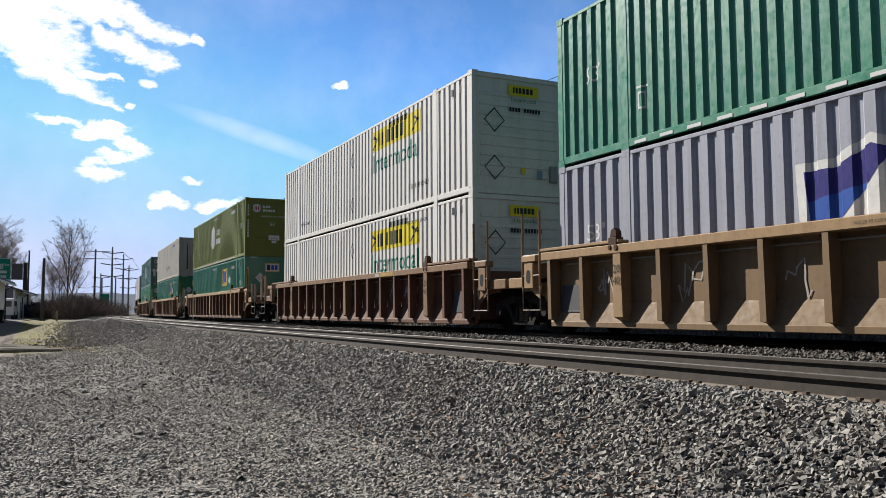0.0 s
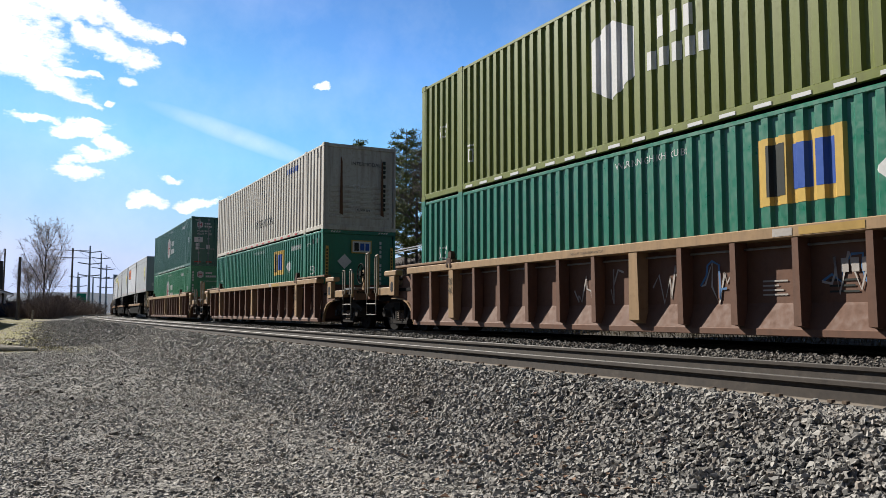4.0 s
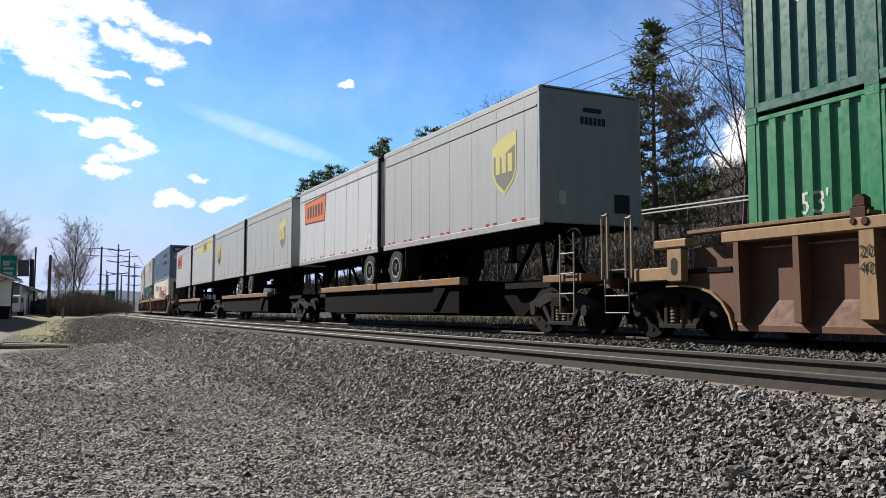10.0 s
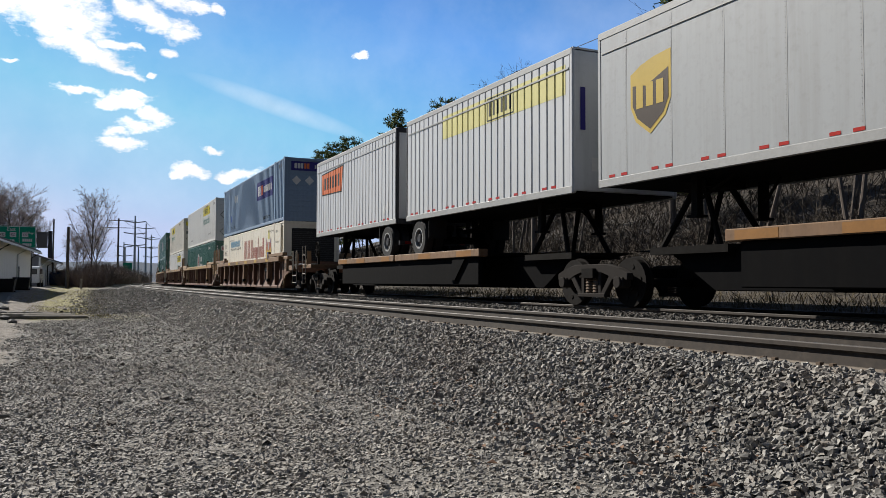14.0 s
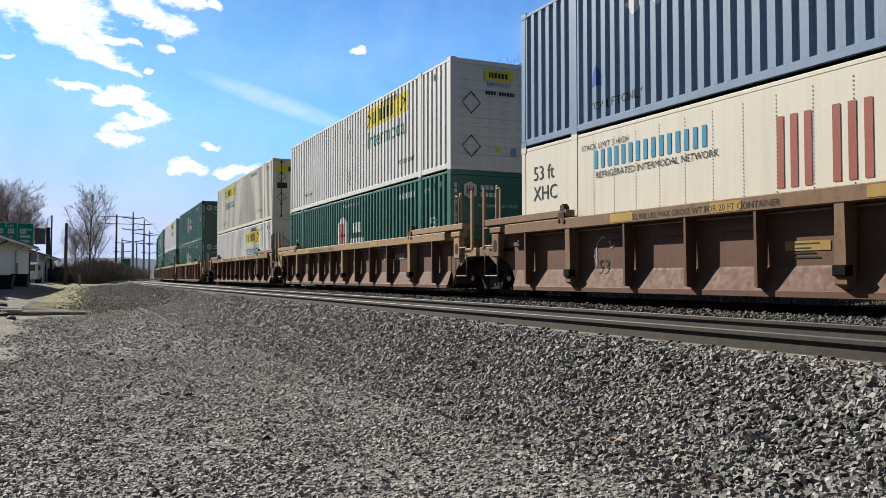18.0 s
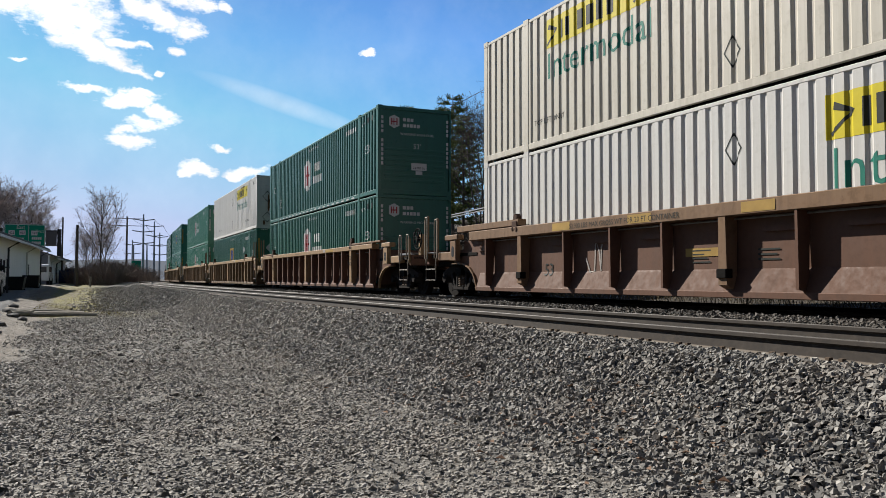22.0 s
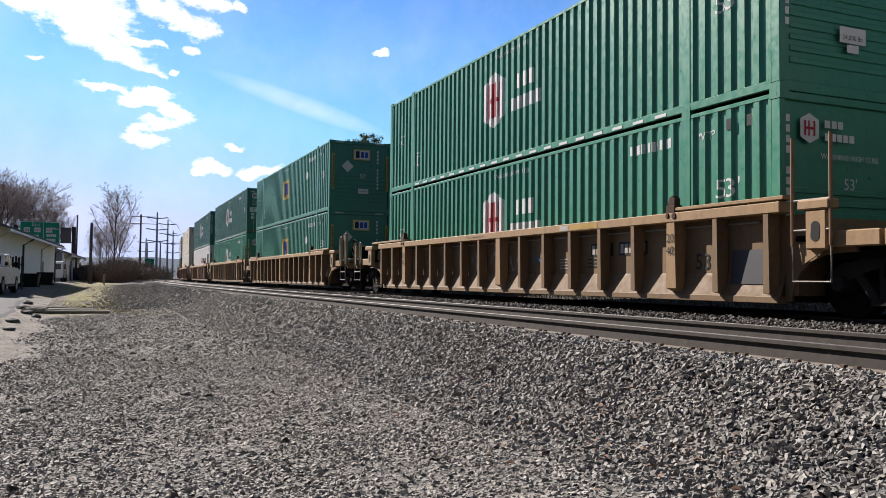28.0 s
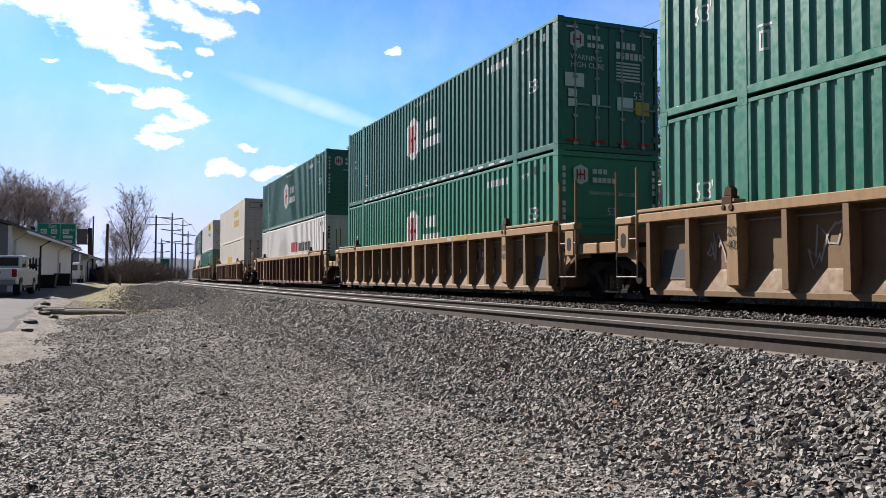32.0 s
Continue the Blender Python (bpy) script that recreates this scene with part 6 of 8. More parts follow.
    if style == 1:
        # yellow reflective patches along the chord, a faded notice plate, dark feet under the main posts
        for y in (-5.6, -2.9, -0.4, 2.2, 4.6):
            lay(t, "yellow_patch", "ochre_yellow", on_side(flat_shapes([rect(0, 0, 0.62, 0.15)]), y, 1.395, chord, 0.003), "worn yellow reflective patch")
        for k in main:
            boxes("post_foot", MAT["steel"], t, (-1.60, -1.46, posts[k] - 0.10, posts[k] + 0.10, 0.46, 0.60), label="dark lashing block", bevel=0.01)
        lay(t, "notice_panel", "ochre_yellow", on_side(flat_shapes([rect(-0.36, 0, 0.36, 0.13)]), mid[5], 0.80, skin, 0.005), "worn yellow panel")
    # spray-can scrawls
    for k in range(7 if style == 0 else 1):
        y, bmg = mid[rng.randrange(3, len(mid) - 1)], bmesh.new()
        x, z, w = -0.3, 0.0, 0.028
        pts = []
        for j in range(9):
            pts.append((x, z))
            x += rng.uniform(-0.02, 0.15)
            z = rng.uniform(-0.28, 0.36)
        edge = []
        for j, p in enumerate(pts):
            p0, p1 = pts[max(j - 1, 0)], pts[min(j + 1, len(pts) - 1)]
            d = Vector((p1[0] - p0[0], p1[1] - p0[1]))
            d = d.normalized() * w * 0.6 if d.length > 1e-6 else Vector((w * 0.6, 0))
            edge.append((bmg.verts.new((p[0] - d.y, p[1] + d.x, 0)), bmg.verts.new((p[0] + d.y, p[1] - d.x, 0))))
        for p, q in zip(edge, edge[1:]):
            bmg.faces.new((p[0], p[1], q[1], q[0]))
        lay(t, "graffiti", ("wh_faded", "wh_faded", "graffiti_blue", "wh_faded")[k % 4], on_side(bmg, y, 0.86, skin, 0.005 + 0.001 * k), "sprayed scrawl")
    end_structure(t, -1, front, body, trim, handbrake=(front == "coup"), style=style)
    end_structure(t, 1, rear, body, trim, style=style)
    if rear == "art":
        add_truck(t, ART, None)
    return t


def hash_of(text):
    return sum((i + 1) * ord(c) for i, c in enumerate(text))


# ---- spine cars and trailers ----
TR_L, TR_H = 8.5, 2.88
SPINE_L = 18.5


def spine_car(front, rear):
    """Low black skeleton car that carries two short trailers back to back."""
    t = new("spine_car")
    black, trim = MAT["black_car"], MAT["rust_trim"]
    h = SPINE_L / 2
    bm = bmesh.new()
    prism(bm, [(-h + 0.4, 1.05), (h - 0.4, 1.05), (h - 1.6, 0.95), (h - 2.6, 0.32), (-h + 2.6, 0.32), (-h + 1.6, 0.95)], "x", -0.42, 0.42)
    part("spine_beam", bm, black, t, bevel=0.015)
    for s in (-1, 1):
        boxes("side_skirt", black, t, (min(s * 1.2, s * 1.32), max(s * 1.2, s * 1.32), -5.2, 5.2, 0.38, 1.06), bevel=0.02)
        for a, b in ((-5.4, -0.05), (0.05, 5.4)):
            boxes("deck_edge", trim, t, (min(s * 1.18, s * 1.42), max(s * 1.18, s * 1.42), a, b, 1.06, 1.24), label="ochre platform edge", bevel=0.012)
        bm = bmesh.new()
        prism(bm, [(-4.6, 1.05), (-3.9, 1.05), (-3.7, 0.5), (-4.0, 0.5)], "x", s * 1.34, s * 1.38)
        part("bracket", bm, black, t)
        lay_y = [(-5.0, -4.2), (-2.6, -1.8), (0.4, 1.1), (2.6, 3.4), (4.4, 5.2)]
        for a, b in lay_y:
            boxes("edge_panel", MAT["rust_orange"], t, (min(s * 1.42, s * 1.424), max(s * 1.42, s * 1.424), a, b, 1.075, 1.215), label="orange patch on the platform edge")
    boxes("wheel_deck", black, t, (-1.2, 1.2, -5.3, 5.3, 1.1, 1.16), label="steel deck under the trailer wheels")
    for sg in (-1, 1):
        y = sg * 7.1
        bm = bmesh.new()
        for s in (-1, 1):
            tube(bm, [(s * 0.55, y - 0.75, 1.0), (s * 0.3, y - 0.12, 2.1)], 0.055, 6)
            tube(bm, [(s * 0.55, y + 0.75, 1.0), (s * 0.3, y + 0.12, 2.1)], 0.055, 6)
        box(bm, -0.45, 0.45, y - 0.3, y + 0.3, 2.08, 2.2)
        box(bm, -0.62, 0.62, y - 0.95, y + 0.95, 0.95, 1.08)
        part("hitch_stand", bm, MAT["steel"], t, "black trailer hitch stand")
        kind = front if sg < 0 else rear
        ye = sg * h
        if kind == "coup":
            add_truck(t, sg * (h - 0.2), None)
            boxes("end_deck", trim, t, (-1.4, 1.4, min(sg * (h - 0.3), sg * (h + 1.0)), max(sg * (h - 0.3), sg * (h + 1.0)), 1.0, 1.14), label="ochre end platform", bevel=0.01)
            a, b = sorted((sg * (h + 1.0), sg * (h + 1.95)))
            boxes("coupler", MAT["steel"], t, (-0.14, 0.14, a, b, 0.72, 0.98), bevel=0.02)
            for s in (-1, 1):
                ladder("step_ladder", MAT["grab"], t, s * 1.44, sg * (h + 0.6), 0.4, 1.9, 0.45, 4)
            bm = bmesh.new()
            pts = [(-1.0, sg * (h + 0.2) + 0.3 * math.cos(k * math.pi / 10), 1.75 + 0.3 * math.sin(k * math.pi / 10)) for k in range(21)]
            tube(bm, pts, 0.02, 6)
            for k in range(8):
                tube(bm, [(-1.0, sg * (h + 0.2), 1.75), pts[int(k * 2.5)]], 0.013, 5)
            tube(bm, [(-0.95, sg * (h + 0.2), 1.1), (-0.95, sg * (h + 0.2), 1.75)], 0.05, 6)
            part("brake_wheel", bm, MAT["steel"], t, "black spoked hand-brake wheel")
        elif sg > 0:
            add_truck(t, ye, None)
    return t


def tyre_mesh():
    bm = bmesh.new()
    prof = [(0.28, -0.12), (0.46, -0.13), (0.51, -0.09), (0.515, 0.09), (0.46, 0.13), (0.28, 0.12)]
    n = 24
    rows = [[bm.verts.new((w, r * math.cos(2 * math.pi * k / n), r * math.sin(2 * math.pi * k / n))) for r, w in prof] for k in range(n)]
    for k in range(n):
        a, b = rows[k], rows[(k + 1) % n]
        for j in range(len(prof)):
            bm.faces.new((a[j], b[j], b[(j + 1) % len(prof)], a[(j + 1) % len(prof)]))
    return mesh_of(bm, "tyre", MAT["rubber"])


TYRE = tyre_mesh()


def rim_mesh():
    bm = bmesh.new()
    disc(bm, "x", (0, 0), 0.285, -0.05, 0.05, 20)
    disc(bm, "x", (0, 0), 0.12, -0.12, 0.10, 12)
    return mesh_of(bm, "rim", MAT["dark_metal"], 0.01)


RIM = rim_mesh()


def rim_ring_mesh():
    """The bright edge of a wheel's rim."""
    bm = bmesh.new()
    rows = []
    for k in range(24):
        a = 2 * math.pi * k / 24
        rows.append([bm.verts.new((x, r * math.cos(a), r * math.sin(a))) for x, r in ((-0.125, 0.29), (-0.125, 0.255), (-0.04, 0.245), (-0.04, 0.29))])
    for k in range(24):
        p, q = rows[k], rows[(k + 1) % 24]
        for j in range(4):
            bm.faces.new((p[j], q[j], q[(j + 1) % 4], p[(j + 1) % 4]))
    return mesh_of(bm, "rim_ring", MAT["aluminium"])


RIM_RING = rim_ring_mesh()


def trailer(paint_key, doors_first, scheme, smooth_side=True):
    """Short highway trailer. Its doors face the train's head, or its nose does."""
    t = new("trailer")
    skin_mat = MAT[paint_key]
    h = TR_L / 2
    rib = [(-h + 0.12, 0.0)]
    if not smooth_side:
        y = -h + 0.3
        while y < h - 0.3:
            rib += [(y, 0.0), (y + 0.02, 0.018), (y + 0.045, 0.018), (y + 0.065, 0.0)]
            y += 0.30
    rib.append((h - 0.12, 0.0))
    for s in (-1, 1):
        bm = bmesh.new()
        lo = [bm.verts.new((s * (1.29 - d), y, 0.14)) for y, d in rib]
        hi = [bm.verts.new((s * (1.29 - d), y, TR_H - 0.14)) for y, d in rib]
        for i in range(len(rib) - 1):
            bm.faces.new((lo[i], lo[i + 1], hi[i + 1], hi[i]))
        part("side_panel", bm, skin_mat, t)
        xa, xb = min(s * 1.22, s * 1.30), max(s * 1.22, s * 1.30)
        boxes("bottom_rail", MAT["aluminium"], t, (xa, xb, -h + 0.03, h - 0.03, 0.0, 0.145), label="riveted aluminium side rail", bevel=0.008)
        boxes("top_rail", MAT["aluminium"], t, (xa, xb, -h + 0.03, h - 0.03, TR_H - 0.15, TR_H), label="aluminium top rail", bevel=0.02)
        boxes("side_ledge", MAT["aluminium"], t, (min(s * 1.285, s * 1.306), max(s * 1.285, s * 1.306), -h + 0.14, h - 0.14, TR_H - 0.42, TR_H - 0.385), label="thin ledge along the side")
        for y in (-h, h - 0.13):
            boxes("corner_post", skin_mat if (y < 0) != doors_first else MAT["dark_metal"], t, (min(s * 1.20, s * 1.296), max(s * 1.20, s * 1.296), y, y + 0.13, 0.0, TR_H), bevel=0.03)
    skin = Skin(rib, 1.29)
    seams = bmesh.new()
    y = -h + 0.62
    while y < h - 0.3:
        if smooth_side:
            box(seams, -1.2925, -1.289, y - 0.006, y + 0.006, 0.16, TR_H - 0.16)
            for k in range(34):
                z = 0.2 + k * 0.072
                box(seams, -1.294, -1.289, y + 0.022, y + 0.034, z, z + 0.012)
        y += 1.17
    if smooth_side:
        part("panel_seam", seams, MAT["aluminium"], t, "riveted panel seams")
    boxes("roof", skin_mat, t, (-1.27, 1.27, -h + 0.02, h - 0.02, TR_H - 0.03, TR_H + 0.005))
    boxes("floor", MAT["black_car"], t, (-1.2, 1.2, -h + 0.05, h - 0.05, 0.02, 0.13))
    nose = h if doors_first else -h
    tail = -nose
    sg = 1 if nose > 0 else -1
    a, b = sorted((nose - sg * 0.06, nose - sg * 0.01))
    boxes("nose_wall", skin_mat, t, (-1.25, 1.25, a, b, 0.05, TR_H - 0.05), bevel=0.02)
    a, b = sorted((tail + sg * 0.02, tail + sg * 0.07))
    for s in (-1, 1):
        boxes("rear_door", skin_mat, t, (min(s * 0.01, s * 1.2), max(s * 0.01, s * 1.2), a, b, 0.16, TR_H - 0.14), bevel=0.01)
    for z0, z1 in ((TR_H - 0.14, TR_H), (0.0, 0.15)):
        boxes("door_frame", MAT["dark_metal"], t, (-1.22, 1.22, min(tail, tail + sg * 0.1), max(tail, tail + sg * 0.1), z0, z1), label="dark door frame")
    boxes("underride_guard", MAT["dark_metal"], t, (-1.15, 1.15, min(tail + sg * 0.05, tail + sg * 0.15), max(tail + sg * 0.05, tail + sg * 0.15), -0.62, -0.5), (-0.7, -0.6, min(tail + sg * 0.05, tail + sg * 0.15), max(tail + sg * 0.05, tail + sg * 0.15), -0.55, 0.02), (0.6, 0.7, min(tail + sg * 0.05, tail + sg * 0.15), max(tail + sg * 0.05, tail + sg * 0.15), -0.55, 0.02))
    # axle, wheels, suspension
    ya = tail + sg * 0.85
    bm = bmesh.new()
    tube(bm, [(-1.1, ya, -0.52), (1.1, ya, -0.52)], 0.065, 8)
    for s in (-0.5, 0.5):
        box(bm, s - 0.06, s + 0.06, ya - 0.6, ya + 0.6, -0.32, -0.2)
        box(bm, s - 0.05, s + 0.05, ya - 0.1, ya + 0.1, -0.52, 0.03)
    part("axle", bm, MAT["steel"], t, "black trailer axle")
    for s in (-1, 1):
        for x in (1.13, 0.82):
            ty = new("tyre", TYRE)
            ty.parent = t
            ty.location = (s * x, ya, -0.52)
            if x > 1:
                r = new("rim", RIM)
                r.parent = ty
                ring_edge = new("rim_ring", RIM_RING)
                ring_edge.parent = ty
                ring_edge.scale.x = -s
        boxes("mud_flap", MAT["rubber"], t, (min(s * 0.72, s * 1.25), max(s * 0.72, s * 1.25), ya + sg * 0.68 - 0.01, ya + sg * 0.68 + 0.01, -0.55, 0.0))
    # landing legs
    for s in (-1, 1):
        bm = bmesh.new()
        y = nose - sg * 2.0
        box(bm, s * 0.75 - 0.06, s * 0.75 + 0.06, y - 0.07, y + 0.07, -0.62, 0.02)
        box(bm, s * 0.75 - 0.12, s * 0.75 + 0.12, y - 0.12, y + 0.12, -0.66, -0.62)
        tube(bm, [(s * 0.75, y, -0.4), (s * 0.5, y - sg * 0.6, 0.02)], 0.03, 6)
        part("landing_leg", bm, MAT["steel"], t, "black landing leg")
    for start in (h - 0.35, h - 0.70):
        dashes(t, "reflect_red", 0.16, 1.17, 0.05, 0.17, start, -1.2945)
    if scheme == "shield_front" or scheme == "shield_rear":
        y = -2.8 if scheme == "shield_front" else 2.75
        sh = [(-0.52, 0.42), (-0.25, 0.54), (0.1, 0.62), (0.52, 0.66), (0.52, -0.15), (0.38, -0.42), (0.0, -0.68), (-0.38, -0.42), (-0.52, -0.15)]
        inner = [(-0.46, 0.22), (-0.1, 0.16), (0.46, 0.36), (0.46, -0.14), (0.33, -0.37), (0.0, -0.6), (-0.33, -0.37), (-0.46, -0.14)]
        gold = "shield_pale" if scheme == "shield_front" else "shield_gold"
        lay(t, "shield", gold, on_side(flat_shapes([sh]), y, 1.46, skin, 0.006), "gold-edged shield emblem")
        lay(t, "shield_field", "shield_grey" if scheme == "shield_front" else "shield_brown", on_side(flat_shapes([inner]), y, 1.46, skin, 0.009), "dark field of the shield")
        lay(t, "shield_letters", gold, on_side(flat_shapes(bars(-0.36, -0.16, (0.18, 0.18, 0.18), 0.4, 0.08)), y, 1.42, skin, 0.012), "gold letter shapes")
    elif scheme == "orange":
        y, k = 3.45, 1.6
        lay(t, "name_panel", "dk_line", on_side(flat_shapes([[(a * k, b * k) for a, b in ((-0.04, -0.26), (1.5, -0.30), (1.60, 0.30), (-0.1, 0.26))]]), y, 1.95, skin, 0.004), "dark border of the name panel")
        lay(t, "name_panel", "orange", on_side(flat_shapes([[(a * k, b * k) for a, b in ((0.0, -0.23), (1.47, -0.27), (1.56, 0.27), (-0.06, 0.23))]]), y, 1.95, skin, 0.007), "orange name panel")
        lay(t, "panel_lettering", "dk_line", on_side(flat_shapes([[(a * k, b * k) for a, b in rect(0.16 + i * 0.21, -0.14, 0.28 + i * 0.21, 0.14)] for i in range(6)]), y, 1.95, skin, 0.010), "dark painted lettering")
        lay(t, "placards", "reflect_white", on_side(flat_shapes([diamond(0, 0, 0.3, 0.4), diamond(0.28, 0.03, 0.3, 0.4)]), -3.25, 0.5, skin, 0.006), "grey diamond placards")
    elif scheme == "band":
        lay(t, "yellow_band", "pale_yellow", on_side(flat_shapes([rect(0, -0.30, 5.75, 0.30)]), 1.75, 2.28, skin, 0.004), "faded yellow band")
        lay(t, "name_panel", "dk_line", on_side(flat_shapes(frame_of(0, -0.27, 1.25, 0.27, 0.03) + [rect(0.1 + i * 0.19, -0.16, 0.19 + i * 0.19, 0.16) for i in range(6)]), -0.7, 2.28, skin, 0.008), "dark painted lettering")
        lay(t, "end_stripe", "navy", on_end(flat_shapes([rect(-1.12, 1.25, -1.0, 2.1)]), 0, 0, y=-h, lift=0.006))
    if not doors_first:
        lay(t, "nose_marking", "dk_line", on_end(flat_shapes(bars(-0.3, 2.15, (0.08,) * 6, 0.16, 0.03)), 0, 0, y=-h + 0.008, lift=0.01), "dark stencilled marking")
        lay(t, "nose_plate", "dk_line", on_end(flat_shapes([rect(0.55, 0.32, 0.95, 0.72)]), 0, 0, y=-h + 0.008, lift=0.01), "dark connection plate")
        lay(t, "nose_notice", "reflect_white", on_end(flat_shapes([rect(-0.85, 0.45, -0.68, 0.72)]), 0, 0, y=-h + 0.008, lift=0.01))
        boxes("nose_vent", MAT["dark_metal"], t, (-0.22, 0.22, -h - 0.03, -h + 0.02, 2.42, 2.5))
    else:
        for s in (-1, 1):
            bm = bmesh.new()
            tube(bm, [(s * 0.35, -h + 0.0, 0.1), (s * 0.35, -h + 0.0, TR_H - 0.1)], 0.02, 6)
            part("lock_rod", bm, MAT["galv"], t, "steel locking rod")
        lay(t, "tail_lamp", "tail_red", on_end(flat_shapes([rect(-1.0, -0.6, -0.8, -0.52), rect(0.8, -0.6, 1.0, -0.52)]), 0, 0, y=-h + 0.04, lift=0.01))
    return t

# ---- stones ----
stone_field("ballast_shoulder", 44000, 2.0, 15, 3.0, 4.97, 0.041, 0.50, MAT["stone"], 11, "grey broken ballast stones on the track shoulder")
stone_field("yard_gravel", 72000, 3.6, 14.5, -1.5, 3.3, 0.038, 0.27, MAT["pebble"], 12, "flat grey broken gravel of the yard", False, 1.0, 1.2)
stone_field("far_shoulder", 17000, 14, 36, 2.9, 5.0, 0.056, 0.42, MAT["pebble"], 18, "grey ballast stones farther along the shoulder", True, 1.2, 1.5)
stone_field("far_gravel", 40000, 14, 38, -2.2, 3.2, 0.052, 0.24, MAT["pebble"], 13, "grey gravel farther along the yard", True, 1.0, 0.9)
stone_field("dark_lumps", 80, 5, 24, -1.0, 3.0, 0.075, 0.55, MAT["stone_dirty_shaded"], 17, "larger dark stones lying on the gravel", False, 1.0, 0.6)
stone_field("far_ballast", 26000, 34, 90, -0.6, 5.0, 0.08, 0.55, MAT["stone"], 14, "grey ballast farther along the line", True, 1.4)
stone_field("middle_ballast", 20000, 2.0, 42, 7.2, 9.1, 0.046, 0.5, MAT["stone_dirty_shaded"], 15, "grey ballast between the two tracks", True, 1.3)
stone_field("verge_ballast", 8000, 2.0, 45, 11.5, 13.2, 0.05, 0.5, MAT["stone_dirty_shaded"], 16, "grey ballast beyond the farther track", True, 1.3)


def scatter_blades(name, count, boxes_, size, material, seed, label, tall):
    """Little curled blades: dead leaves lying about, or tufts of dead grass."""
    rng = np.random.default_rng(seed)
    V, F = [], []
    for (u0, u1, l0, l1), share in boxes_:
        n = int(count * share)
        u, l = rng.uniform(u0, u1, n), rng.uniform(l0, l1, n)
        x, y, _ = line(u)
        z = ground_height(l, u)
        a = rng.uniform(0, 2 * math.pi, n)
        s = size * rng.lognormal(0, 0.35, n)
        c, d = np.cos(a), np.sin(a)
        if tall:
            lean = rng.normal(0, 0.35, (n, 2)) * s[:, None]
            p = [np.stack([x + l - c * s * 0.03, y - d * s * 0.03, z - 0.01], -1), np.stack([x + l + c * s * 0.03, y + d * s * 0.03, z - 0.01], -1),
                 np.stack([x + l + lean[:, 0] + c * s * 0.015, y + lean[:, 1], z + s], -1), np.stack([x + l + lean[:, 0] * 0.5 - c * s * 0.02, y + lean[:, 1] * 0.5, z + s * 0.6], -1)]
        else:
            h = rng.uniform(0.02, 0.05, n)
            p = [np.stack([x + l - c * s, y - d * s, z + h], -1), np.stack([x + l + d * s * 0.6, y - c * s * 0.6, z + h + s * rng.uniform(0, 0.7, n)], -1),
                 np.stack([x + l + c * s, y + d * s, z + h + s * rng.uniform(-0.1, 0.4, n)], -1), np.stack([x + l - d * s * 0.6, y + c * s * 0.6, z + h + s * rng.uniform(0, 0.7, n)], -1)]
        k = sum(len(v) for v in V)
        V.append(np.stack(p, 1).reshape(-1, 3))
        F.append((np.arange(n)[:, None] * 4 + np.arange(4)[None]) + k)
    return tagged(new(name, np_mesh(name, np.concatenate(V), np.concatenate(F), material)), label, "litter" if not tall else "grass", kind="stuff")


scatter_blades("dry_leaves", 260, [((4, 9, 2.6, 4.3), 0.45), ((5, 13, 3.2, 4.4), 0.2), ((3.5, 6, 3.2, 4.2), 0.35)], 0.02, MAT["leaf"], 21, "scattered orange-brown dry leaves among the stones", False)
scatter_blades("verge_grass", 14000, [((30, 44, -1.4, 1.6), 0.5), ((44, 85, -2.2, 1.6), 0.5)], 0.05, MAT["verge"], 23, "short yellow-green grass on the verge", True)
scatter_blades("dead_grass", 13000, [((0, 40, 12.7, 16.0), 0.7), ((40, 90, 12.7, 17.0), 0.3)], 0.16, MAT["straw"], 22, "tufts of dead straw-coloured grass", True)

make_ties(near_track, NEAR_TRACK, 1.0, 62.0, 31)
make_ties(train_track, TRAIN_TRACK, 0.0, 30.0, 32)


